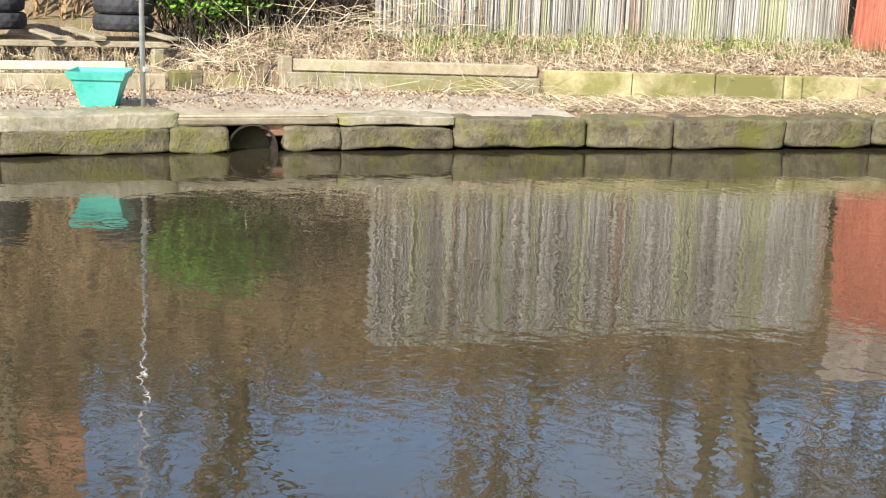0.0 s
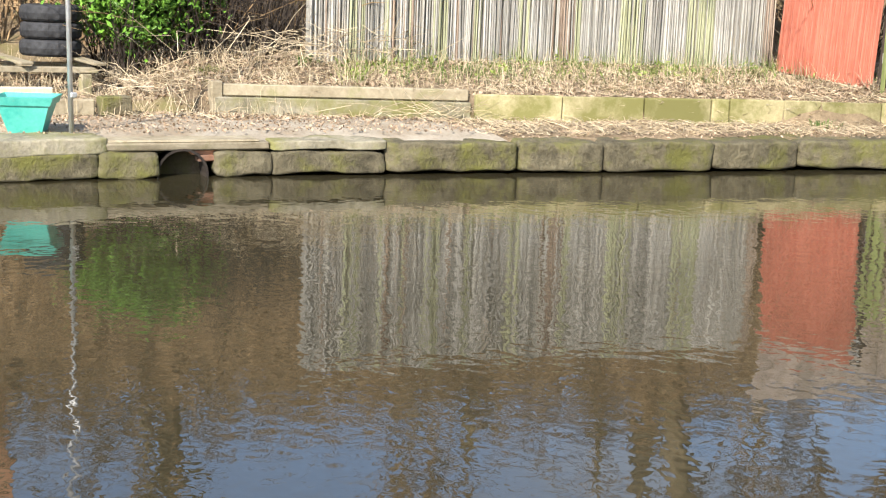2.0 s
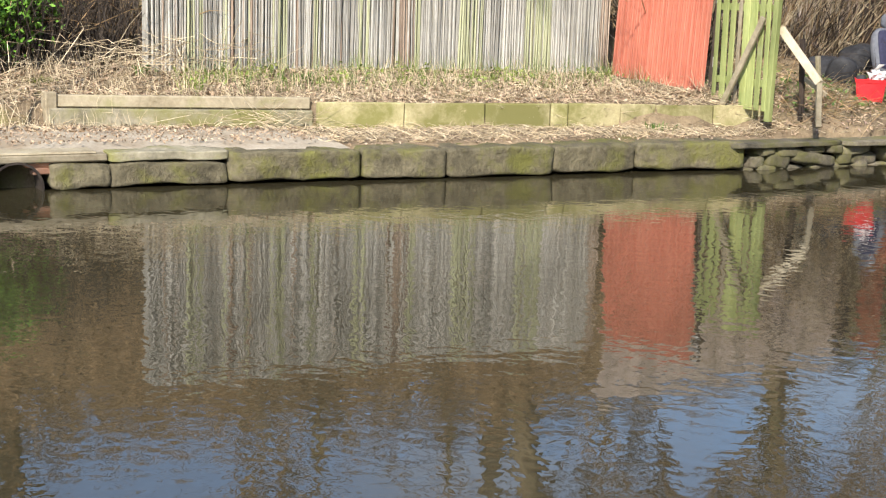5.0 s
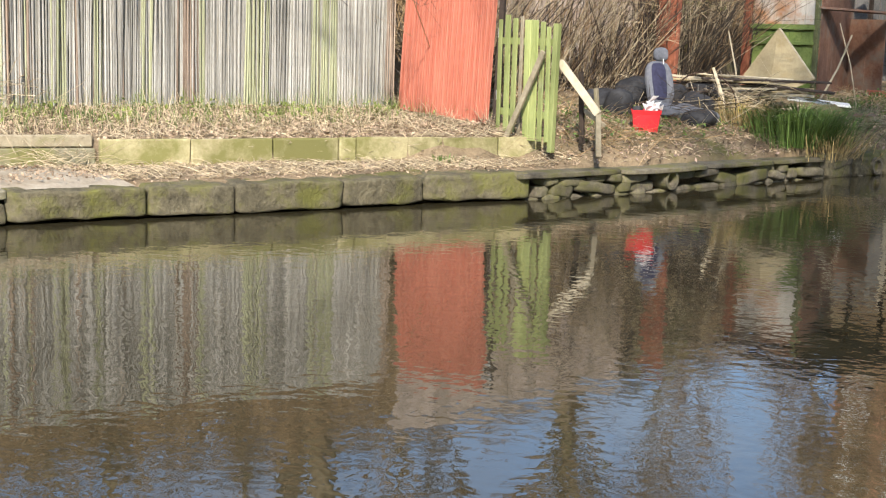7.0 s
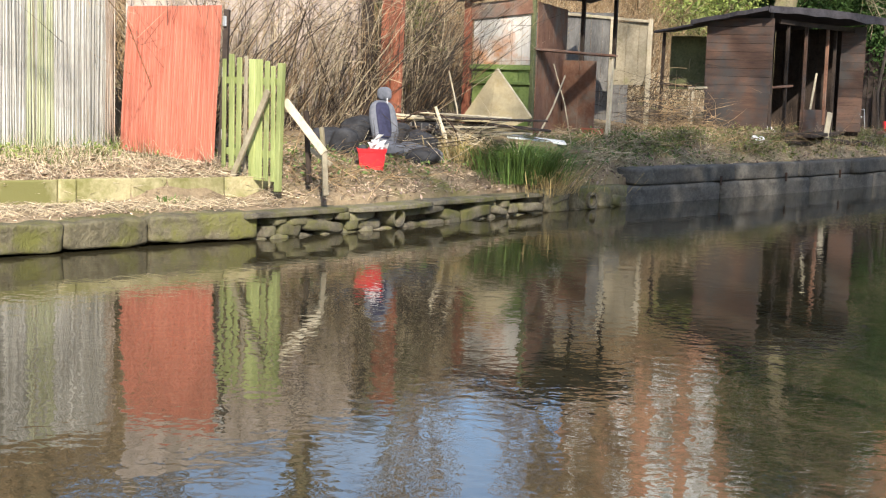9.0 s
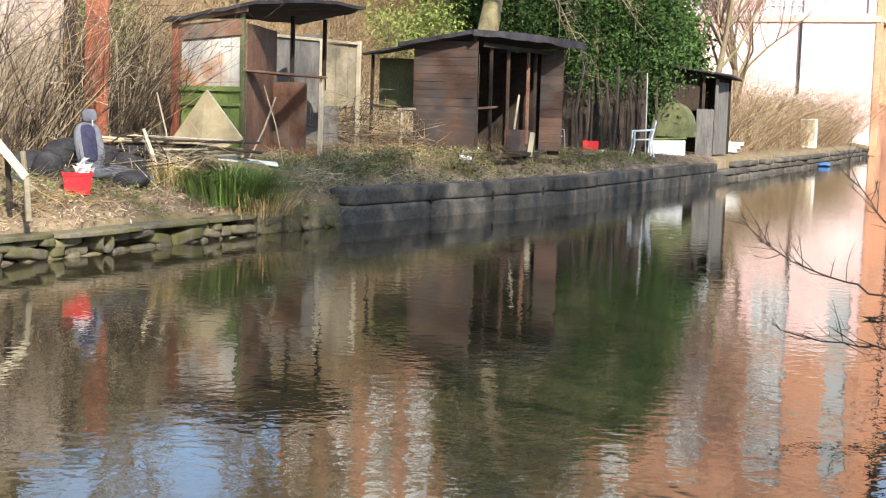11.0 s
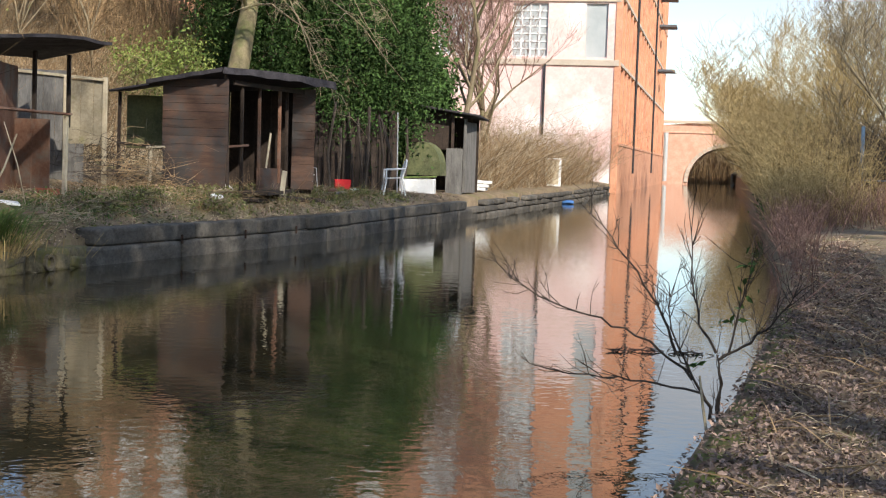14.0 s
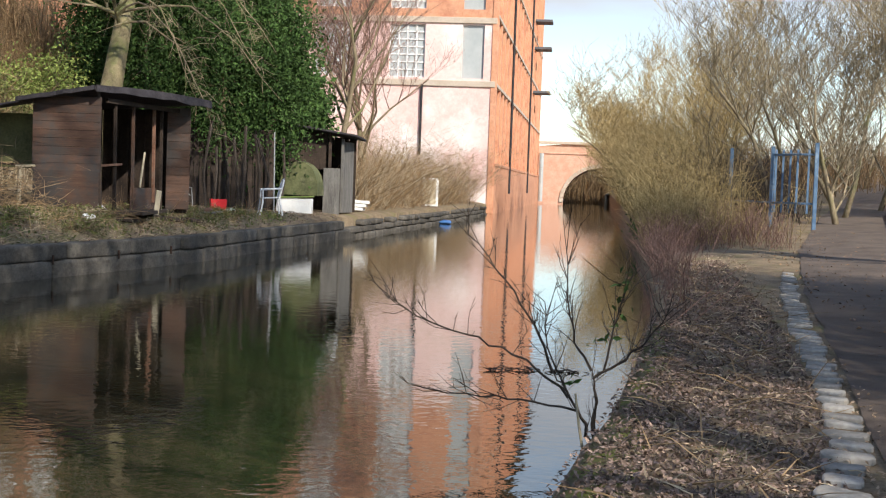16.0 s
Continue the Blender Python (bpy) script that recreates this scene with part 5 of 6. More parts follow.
for i, (x, y, sx, sz, n_) in enumerate(((-12.9, 45.2, 1.9, 4.4, 42000), (-11.0, 46.6, 1.6, 3.7, 32000), (-15.2, 44.6, 1.7, 4.6, 30000), (-10.0, 45.0, 1.4, 3.2, 16000), (-13.9, 43.5, 1.2, 3.2, 12000), (-11.4, 43.9, 1.3, 2.9, 14000))):
    leafy("conifer", "dark green dense evergreen tree behind the sheds", (x, y, on_left(x, y) + 1.5), (sx, sx * 0.9, sz), int(n_ * 1.2), 0.07, M["ivy"], 21 + i, droop=0.3)
    # trunk takes a dark colour in place of the canopy's shade
    tagged(Mesh().tube([(x, y, on_left(x, y) - 0.1), (x, y, on_left(x, y) + 2.4)], [0.16, 0.13], 7).obj("tree_stump_trunk", M["twig_dark"]), "straight conifer trunk coloured dark for the shade", "trunk", "conifer trunks")
for i, (x, y, sx, sz) in enumerate(((-12.4, 48.6, 1.9, 3.2), (-10.3, 49.6, 1.5, 2.6), (-14.6, 47.6, 1.9, 3.6))):
    leafy("conifer", "dark green dense evergreen tree behind the sheds", (x, y, on_left(x, y)), (sx, sx * 0.8, sz), 16000, 0.13, M["ivy"], 51 + i)
for i, (x, y, sx, sz, n_) in enumerate(((-16.5, 38.5, 1.2, 1.4, 6000), (-18.5, 31.5, 1.0, 0.8, 2500), (-15.6, 36.6, 0.9, 1.2, 4000), (-15.4, 39.6, 1.0, 1.9, 6000))):
    leafy("scrub_bush", "yellow-green leafy scrub high on the slope", (x, y, on_left(x, y) - 0.3), (sx, sx * 1.1, sz), n_, 0.06, M["scrub_leaf" if i % 3 else "slope_leaf"], 31 + i, category="bush")
thicket("brush", "pale dead bracken and canes on the slope", lambda r: (r.uniform(-21, -14.3), r.uniform(21, 38)), 5200, 1.3, M["straw"], 0.008, 57, ground=on_left, lean=0.6)
leafy("ivy_mass", "dark evergreen shrub beside the path", (20.5, 44, on_right(20.5, 44)), (2.6, 2.6, 2.6), 14000, 0.12, M["ivy"], 32, category="bush")
leafy("laurel_bush", "bright green leafy bush beside the fence", (-15.55, 5.1, 1.04), (0.45, 0.85, 0.6), 7000, 0.045, M["laurel"], 24, category="bush")

# ---- loose things on the far bank ----
R3 = random.Random(8)


def frustum(m, at, a, b, h, turn, z0=0.0, wall_t=0.02):
    """An open square tub, a wide at the foot and b wide at the rim, with wall thickness."""
    vs = []
    for w, z in ((a, z0), (b, z0 + h), (b - 2 * wall_t, z0 + h), (a - 2 * wall_t, z0 + 0.04)):
        for sx, sy in ((-1, -1), (1, -1), (1, 1), (-1, 1)):
            p = Matrix.Rotation(radians(turn), 3, "Z") @ Vector((sx * w / 2, sy * w / 2, z))
            vs.append(Vector(at) + p)
    fs = [(0, 3, 2, 1)]
    for r in range(3):
        for k in range(4):
            q = (k + 1) % 4
            fs.append((4 * r + k, 4 * r + q, 4 * r + 4 + q, 4 * r + 4 + k))
    fs.append((12, 13, 14, 15))
    return m.add(vs, fs)


pl = thing("planter", (-12.84, 3.08, 0.36), "square teal plastic planter on the concrete edge", "planter")
frustum(Mesh(), (-12.84, 3.08, 0.362), 0.29, 0.46, 0.28, 66).obj("tub", M["teal"], pl)
frustum(Mesh(), (-12.84, 3.08, 0.362), 0.49, 0.55, 0.075, 66, 0.275).obj("rim", M["teal"], pl)
Mesh().box(pose(-12.84, 3.08, 0.575, 0, 0, 70), 0.38, 0.38, 0.02, 0.004).obj("compost", M["soil"], pl, "dark compost")
po = thing("scaffold_pole", (-12.64, 3.43, 0.36), "thin galvanised steel pole upright on the bank", "pole")
Mesh().tube([(-12.64, 3.43, 0.34), (-12.67, 3.40, 3.7)], [0.024, 0.024], 10).obj("tube", M["steel"], po, smooth=True)
Mesh().box(pose(-12.63, 3.45, 0.73), 0.06, 0.06, 0.05, 0.01).obj("clamp", M["steel"], po)

pal = thing("pallet_bench", (-15.1, 3.2, 0.6), "grey weathered timber pallet carrying old tyres", "pallet")
Mesh().beam((-15.45, 1.2, 0.79), (-14.9, 4.34, 0.79), 0.06, 0.14).obj("beam", M["timber"], pal)
Mesh().beam((-16.2, 1.3, 0.79), (-15.65, 4.45, 0.79), 0.06, 0.14).obj("beam", M["timber"], pal)
for yy in (1.6, 2.35, 3.05, 3.5, 4.25):
    xx = -15.4 + 0.175 * (yy - 1.2)
    Mesh().box(pose(xx - 0.36, yy, 0.885, 0, 3, 10), 0.95, 0.14, 0.03, 0.005).obj("slat", M["timber"], pal)
for yy in (1.5, 3.0, 4.2):
    xx = -15.4 + 0.175 * (yy - 1.2)
    Mesh().box(pose(xx - 0.02, yy, 0.58, 0, 0, 10), 0.1, 0.12, 0.34, 0.01).obj("foot", M["timber"], pal)


def tyre(at, R, r):
    m = Mesh()
    n, k = 36, 12
    for i in range(n):
        a = 2 * pi * i / n
        for j in range(k):
            b = 2 * pi * j / k
            rr = R - r + r * (abs(cos(b)) ** 0.55) * (1 if cos(b) > 0 else -1)
            groove = -0.008 if (cos(b) > 0.55 and j % 2 and i % 2) else 0.0
            m.v.append(((rr + groove) * cos(a), (rr + groove) * sin(a), 0.095 * (abs(sin(b)) ** 0.6) * (1 if sin(b) > 0 else -1)))
    for i in range(n):
        for j in range(k):
            m.f.append((i * k + j, ((i + 1) % n) * k + j, ((i + 1) % n) * k + (j + 1) % k, i * k + (j + 1) % k))
    ob = m.obj("tyre", M["rubber"])
    ob.matrix_basis = Matrix.Translation(at)
    return tagged(ob, "worn black car tyre lying in a stack", "tyre", "stacked tyres")


for (tx, ty), n in (((-15.72, 2.6), 3), ((-15.52, 4.0), 3)):
    for i in range(n):
        tyre((tx + R3.uniform(-0.03, 0.03), ty + R3.uniform(-0.03, 0.03), 1.0 + 0.19 * i), 0.34, 0.11)

# car seat: back, headrest, cushion
cs = thing("car_seat", (-11.75, 16.6, on_left(-11.75, 16.6)), "discarded grey and navy car seat with a headrest", "car seat")
cz = on_left(-11.75, 16.6)
ang = 70
Mesh().rounded(pose(-11.78, 16.66, cz + 0.46, -14, 0, ang), 0.46, 0.17, 0.70, 3.2, 8, 0.01, 1).obj("backrest", M["seat"], cs, smooth=True)
Mesh().rounded(pose(-11.76, 16.60, cz + 0.50, -14, 0, ang), 0.24, 0.14, 0.56, 4, 6, 0.01, 2).obj("back_panel", M["navy"], cs, "navy cloth middle panel", smooth=True)
Mesh().rounded(pose(-11.84, 16.74, cz + 0.90, -8, 0, ang), 0.24, 0.11, 0.20, 3, 6, 0.01, 3).obj("headrest", M["seat"], cs, smooth=True)
for o in (-0.05, 0.05):
    Mesh().tube([(-11.82 + o, 16.72, cz + 0.72), (-11.84 + o, 16.74, cz + 0.84)], [0.008, 0.008], 6).obj("headrest_rod", M["steel"], cs)
Mesh().rounded(pose(-11.55, 16.42, cz + 0.12, 4, 0, ang), 0.46, 0.46, 0.18, 3.5, 8, 0.01, 4).obj("cushion", M["seat"], cs, smooth=True)
cs2 = thing("seat_cushion", (-11.3, 17.0, on_left(-11.3, 17.0)), "dark grey seat cushion lying on the ground", "cushion")
Mesh().rounded(pose(-11.35, 17.0, on_left(-11.35, 17.0) + 0.1, 8, 10, 30), 0.75, 0.4, 0.22, 3, 8, 0.03, 9).obj("pad", M["seat"], cs2, smooth=True)
for i, (x, y, w, h) in enumerate(((-12.2, 15.9, 0.55, 0.36), (-11.85, 15.8, 0.42, 0.42), (-12.45, 16.3, 0.5, 0.3), (-11.5, 17.25, 0.6, 0.4), (-12.0, 17.2, 0.6, 0.5), (-11.15, 16.8, 0.5, 0.25), (-12.5, 17.0, 0.6, 0.5))):
    z = on_left(x, y)
    b = Mesh().rounded(pose(x, y, z + h * 0.42, 5, 10, 40 * i), w, w * 0.8, h, 2.6, 8, 0.06, 30 + i).obj("rubbish_bag", M["black"], smooth=True)
    tagged(b, "full black rubbish bag slumped on the ground", "bag", "rubbish bags")

cr = thing("crate", (-11.1, 15.42, on_left(-11.1, 15.42)), "red plastic storage crate filled with rags", "crate")
cz = on_left(-11.1, 15.42) - 0.01
frustum(Mesh(), (-11.1, 15.42, cz), 0.32, 0.38, 0.27, 38).obj("tub", M["plastic_red"], cr)
frustum(Mesh(), (-11.1, 15.42, cz), 0.39, 0.41, 0.05, 38, 0.245).obj("rim", M["plastic_red"], cr)
rg = Mesh()
for i in range(26):
    rg.leaf((-11.05 + R3.gauss(0, 0.06), 15.45 + R3.gauss(0, 0.06), cz + 0.30 + abs(R3.gauss(0, 0.06))), 0.09, R3)
rg.obj("rags", M["plastic_white"], cr, "crumpled white rags")
Mesh().rounded(pose(-11.2, 15.36, cz + 0.27, 10, 5, 0), 0.16, 0.14, 0.14, 2.5, 5, 0.02, 3).obj("contents", M["black"], cr, smooth=True)

# slatted tub, hoop and planks
bn = thing("ribbed_tub", (-11.85, 17.95, on_left(-11.85, 17.95)), "dark ribbed plastic tub among the junk", "tub")
z = on_left(-11.85, 17.95)
Mesh().tube([(-11.85, 17.95, z), (-11.85, 17.95, z + 0.45)], [0.22, 0.26], 18).obj("body", M["black"], bn)
for i in range(14):
    a = 2 * pi * i / 14
    Mesh().beam((-11.85 + 0.235 * cos(a), 17.95 + 0.235 * sin(a), z + 0.02), (-11.85 + 0.275 * cos(a), 17.95 + 0.275 * sin(a), z + 0.44), 0.025, 0.02).obj("rib", M["grey_board"], bn)
hp = Mesh().tube([(-12.1 + 0.5 * (1 - cos(pi * k / 12)) / 1.0, 17.4 + 0.3 * k / 12, on_left(-12, 17.5) + 0.62 * sin(pi * k / 12) ** 0.7) for k in range(13)], [0.012] * 13, 5).obj("cable_hoop", M["iron"])
tagged(hp, "arched rusty wire hoop in the junk", "hoop")


def pile(name, label, cat, centre, spread, n, length, w, t, mats, zup, turn=0.0, lift=0.0):
    for i in range(n):
        x, y = centre[0] + R3.gauss(0, spread), centre[1] + R3.gauss(0, spread)
        z = on_left(centre[0], centre[1]) + lift + zup * (i + 0.5) / n + t
        ob = Mesh().box(pose(0, 0, 0), length * R3.uniform(0.6, 1.1), w * R3.uniform(0.7, 1.2), t, 0.004).obj(name, M[mats[i % len(mats)]])
        ob.matrix_basis = pose(x, y, z, R3.uniform(-6, 6), R3.uniform(-5, 5), turn + R3.gauss(0, 22))
        tagged(ob, label, cat, name + " pile")


pile("scrap_plank", "loose weathered plank on the scrap heap", "plank", (-11.5, 18.7), 0.25, 14, 2.0, 0.13, 0.025, ("timber", "pale", "ply", "dark"), 0.3, 48, lift=0.28)
pile("scrap_board", "broken board lying on the bank", "board", (-11.0, 20.0), 0.25, 6, 1.1, 0.25, 0.02, ("timber", "rust", "ply"), 0.25, 30)
wsh = Mesh().box(pose(-10.62, 19.25, on_left(-10.6, 19.2) + 0.42, 4, 5, 32), 0.95, 0.42, 0.03, 0.006).obj("white_sheet", M["plastic_white"])
tagged(wsh, "dirty white plastic sheet on the scrap heap", "sheet")
hb = Mesh().rounded(pose(-10.9, 19.2, on_left(-10.9, 19.2) + 0.17, 0, 0, 30), 1.5, 0.9, 0.44, 2.6, 8, 0.09, 5).obj("mound", M["soil"], smooth=True)
tagged(hb, "heap of soil and dead growth under the scrap", "heap")
hb2 = Mesh().rounded(pose(-11.6, 18.8, on_left(-11.6, 18.8) + 0.1, 0, 0, 40), 1.6, 1.0, 0.35, 2.6, 8, 0.09, 15).obj("mound", M["soil"], smooth=True)
tagged(hb2, "heap of soil and dead growth under the scrap", "heap")
ye = Mesh().rounded(pose(-11.35, 18.25, on_left(-11.35, 18.25) + 0.14, 0, 20, 20), 0.28, 0.2, 0.16, 4, 6, 0.01, 5).obj("jerry_can", M["yellow"], smooth=True)
tagged(ye, "small yellow plastic can among planks", "can")
tb = thing("leaning_board", (-11.7, 19.8, 1.1), "tan board leaning on its corner against the shack", "board")
tri = Mesh()
A, B, C, D_ = Vector((-11.82, 19.95, 2.18)), Vector((-12.24, 19.65, 1.40)), Vector((-11.72, 19.6, 1.0)), Vector((-11.18, 20.05, 1.38))
nrm = (D_ - B).cross(A - B).normalized() * 0.03
tri.add([A, B, C, D_, A - nrm, B - nrm, C - nrm, D_ - nrm], [(0, 1, 2, 3), (7, 6, 5, 4), (0, 4, 5, 1), (1, 5, 6, 2), (2, 6, 7, 3), (3, 7, 4, 0)])
tri.obj("board", M["ply"], tb)
Mesh().beam(A + nrm * -2, D_ + nrm * -2, 0.05, 0.04).obj("edge_batten", M["pale"], tb)
for (p, q, w) in (((-11.37, 17.42, 1.55), (-11.17, 17.54, 0.72), 0.06), ((-11.9, 18.6, 2.1), (-11.7, 18.7, 0.9), 0.03), ((-10.75, 20.4, 2.1), (-11.15, 20.2, 1.0), 0.035), ((-11.3, 21.0, 2.3), (-11.0, 21.2, 0.95), 0.02)):
    st = Mesh().tube([p, (Vector(p) + Vector(q)) / 2 + Vector((0.03, 0.02, 0)), q], [w * 0.4, w * 0.5, w * 0.5], 6).obj("stake", M["pale"])
    tagged(st, "thin pale stick stuck in the heap", "stick", "sticks")
tagged(Mesh().beam((-13.45, 18.45, 0.9), (-13.42, 18.45, 3.6), 0.16, 0.14, 0.015).obj("dark_post", M["dark"]), "dark weathered post beside the rust-red board", "post")
rp_ = Mesh().beam((-13.2, 18.8, 0.9), (-13.15, 18.8, 3.6), 0.42, 0.10, 0.015).obj("rust_post", M["rust_red"])
tagged(rp_, "wide rust-red upright board in the hedge", "post")
dw = thing("hedge_wall", (-13.9, 16.2, 0.9), "pale twig-covered boundary wall behind the gate", "wall")
planks(dw, (-13.9, 13.5), (-13.78, 18.75), 0.8, 3.9, 19, "twigwall", name="panel")


def clump(name, label, at, n, h, w, material, spread, seed, category="plant", droop=0.5):
    rnd = random.Random(seed)
    m = Mesh()
    for i in range(n):
        a, r = rnd.uniform(0, 6.28), abs(rnd.gauss(0, spread))
        b = Vector(at) + Vector((cos(a) * r, sin(a) * r, -0.03))
        hh = h * rnd.uniform(0.6, 1.1)
        o = Vector((cos(a), sin(a), 0)) * hh * droop * rnd.uniform(0.1, 1.0)
        p1, p2 = b + o * 0.35 + Vector((0, 0, hh * 0.7)), b + o + Vector((0, 0, hh * rnd.uniform(0.55, 1.0)))
        sd = Vector((-sin(a + 0.6), cos(a + 0.6), 0)) * w
        m.add([b - sd, b + sd, p1 + sd, p1 - sd, p2], [(0, 1, 2, 3), (3, 2, 4)])
    return tagged(m.obj(name, material), label, category, kind="stuff" if name == "weed" else "")


clump("sedge_clump", "lush green sedge clump arching over the bank", (-10.35, 18.2, on_left(-10.35, 18.2)), 1500, 0.72, 0.006, M["grass"], 0.34, 3, droop=1.7)
clump("sedge_clump", "dead straw-coloured sedge hanging to the water", (-9.95, 18.5, on_left(-9.95, 18.5)), 220, 0.5, 0.005, M["twig_gold"], 0.4, 4, droop=2.2)
clump("fern_clump", "dead brown fern stems beside the sedge", (-11.0, 17.6, on_left(-11.0, 17.6)), 200, 0.6, 0.005, M["twig_gold"], 0.3, 5, droop=1.6)
for i, (x, y) in enumerate(((-14.2, 8.6), (-13.6, 11.0), (-11.55, 11.95), (-14.9, 5.6), (-15.0, 6.9), (-13.2, 12.3))):
    clump("weed", "small green weed growing in the litter", (x, y, on_left(x, y)), 60, 0.17, 0.005, M["scrub_leaf"] if i % 2 else M["grass"], 0.13, 60 + i, droop=0.9)

# ---- things by the sheds ----


def plastic_chair(at, turn, material, label, sc=1.0):
    e = thing("garden_chair", (0, 0, 0), label, "chair")
    s = Mesh()
    s.box(pose(0, 0, 0.42, 3, 0, 0), 0.44, 0.42, 0.025, 0.01)
    s.obj("seat", material, e)
    b = Mesh()
    for i in range(6):
        x = -0.17 + 0.068 * i
        b.box(pose(x, 0.25, 0.62, -14, 0, 0), 0.056, 0.018, 0.40 + 0.03 * (2.5 - abs(i - 2.5)), 0.006)
    b.tube([(-0.22, 0.20, 0.42), (-0.22, 0.28, 0.72), (-0.13, 0.31, 0.85), (0, 0.32, 0.88), (0.13, 0.31, 0.85), (0.22, 0.28, 0.72), (0.22, 0.20, 0.42)], [0.02] * 7, 6)
    b.obj("backrest", material, e)
    for sx in (-1, 1):
        Mesh().tube([(sx * 0.25, -0.2, 0.62), (sx * 0.27, 0.05, 0.64), (sx * 0.23, 0.27, 0.66)], [0.022] * 3, 6).obj("armrest", material, e)
        Mesh().tube([(sx * 0.23, -0.2, 0.63), (sx * 0.24, -0.2, 0.3), (sx * 0.27, -0.26, 0.0)], [0.02, 0.024, 0.022], 6).obj("leg", material, e)
        Mesh().tube([(sx * 0.22, 0.2, 0.44), (sx * 0.26, 0.28, 0.0)], [0.024, 0.022], 6).obj("leg", material, e)
    e.matrix_basis = Matrix.Translation(at) @ Matrix.Rotation(radians(turn), 4, "Z") @ Matrix.Scale(sc, 4)
    return e


plastic_chair((-8.9, 40.0, on_left(-8.9, 40.0)), -70, M["plastic_white"], "white plastic garden chair on the bank", 1.22)
fc = thing("folding_chair", (-11.1, 38.2, on_left(-11.1, 38.2)), "pale folding garden chair with thin arms", "chair")
z = on_left(-11.1, 38.2)
Mesh().box(pose(-11.3, 38.3, z + 0.75, 0, -12, 20), 0.04, 0.46, 0.62, 0.01).obj("backrest", M["blank"], fc)
Mesh().box(pose(-11.08, 38.25, z + 0.42, 0, 6, 20), 0.44, 0.46, 0.04, 0.01).obj("seat", M["blank"], fc)
for a, b in (((-11.3, 38.05), (-10.85, 37.95)), ((-11.3, 38.5), (-10.85, 38.45))):
    Mesh().tube([(a[0], a[1], z + 0.6), (b[0], b[1], z + 0.6), (b[0] + 0.05, b[1], z)], [0.013] * 3, 6).obj("arm", M["steel"], fc)
    Mesh().tube([(a[0] + 0.3, a[1], z + 0.5), (a[0] - 0.1, a[1], z)], [0.013] * 2, 6).obj("leg", M["steel"], fc)
rb = thing("tool_box", (-10.1, 38.6, on_left(-10.1, 38.6)), "small red plastic box on the ground", "box")
frustum(Mesh(), (-10.1, 38.6, on_left(-10.1, 38.6)), 0.42, 0.46, 0.34, 20).obj("tub", M["plastic_red"], rb)
wp = Mesh().beam((-9.28, 30.0, on_left(-9.28, 30.0) - 0.02), (-9.24, 30.1, 1.55), 0.17, 0.025).obj("short_plank", M["pale"])
tagged(wp, "short pale plank leaning outside the shed", "plank")
for i, (x, y, w) in enumerate(((-9.2, 30.6, 1.6), (-9.0, 31.9, 0.8), (-9.4, 28.6, 1.3))):
    z = on_left(x, y)
    tagged(Mesh().box(pose(x, y, z + 0.05, 0, 4, 78 + 6 * i), w, 0.2, 0.10, 0.015).obj("sleeper", M["dark"]), "dark rotting timber sleeper before the shed", "sleeper", "sleepers")
pl2 = thing("stacked_panels", (-7.9, 51.4, on_left(-7.9, 51.4)), "stack of pale white boards beside the hut", "boards")
for i in range(3):
    Mesh().box(pose(-8.6 + 0.1 * i, 51.4, on_left(-8.3, 51.4) + 0.1 + 0.13 * i, 0, 2, 3 * i), 1.6, 0.6, 0.11, 0.01).obj("panel", M["plastic_white"], pl2)
tagged(Mesh().beam((-8.35, 50.4, 0.7), (-8.35, 50.4, 1.7), 0.12, 0.1).obj("white_post", M["plastic_white"]), "short white post beside the boards", "post")
bi = thing("water_butt", (-8.6, 49.4, on_left(-8.6, 49.4)), "black plastic bin beside the hut", "bin")
Mesh().tube([(-8.6, 49.4, 0.7), (-8.6, 49.4, 1.35)], [0.24, 0.28], 14).obj("body", M["black"], bi)
Mesh().tube([(-9.45, 43.1, 0.8), (-9.5, 43.1, 3.4)], [0.025, 0.02], 6).obj("thin_post", M["steel"])
tagged(bpy.data.objects["thin_post"], "thin grey metal post before the conifers", "post")
cb = thing("white_cabinet", (-7.3, 70.6, on_left(-7.3, 70.6)), "discarded white cabinet at the water's edge", "cabinet")
z = on_left(-7.3, 70.6)
Mesh().box(pose(-7.25, 70.6, z + 0.72, 0, 0, 8), 0.8, 0.6, 1.45, 0.02).obj("body", M["plastic_white"], cb)
Mesh().box(pose(-7.28, 70.28, z + 0.75, 0, 0, 8), 0.7, 0.03, 1.3, 0.01).obj("door", M["pale"], cb)
pile("junk_board", "old boards dumped by the water", "board", (-8.6, 70.5), 0.4, 6, 1.2, 0.5, 0.05, ("dark", "grey_board", "pale", "blank"), 0.9, 40)
tagged(Mesh().rounded(pose(-6.1, 67.0, 0.08), 0.6, 0.4, 0.22, 2.6, 6, 0.06, 3).obj("plastic_bag", M["blue_bag"], smooth=True), "blue plastic bag caught at the wall", "bag")
for i, (x, y) in enumerate(((-9.75, 27.0), (-9.6, 33.2), (-10.2, 29.0), (-9.3, 34.6), (-9.2, 36.4))):
    z = on_left(x, y)
    tagged(Mesh().rounded(pose(x, y, z + 0.07, 20, 10, 50 * i), 0.32, 0.24, 0.2, 2.6, 6, 0.05, i).obj("litter_scrap", M["plastic_white"] if i % 2 == 0 else M["rust"], smooth=True), "scrap of pale rubbish in the weeds", "litter", "litter scraps")
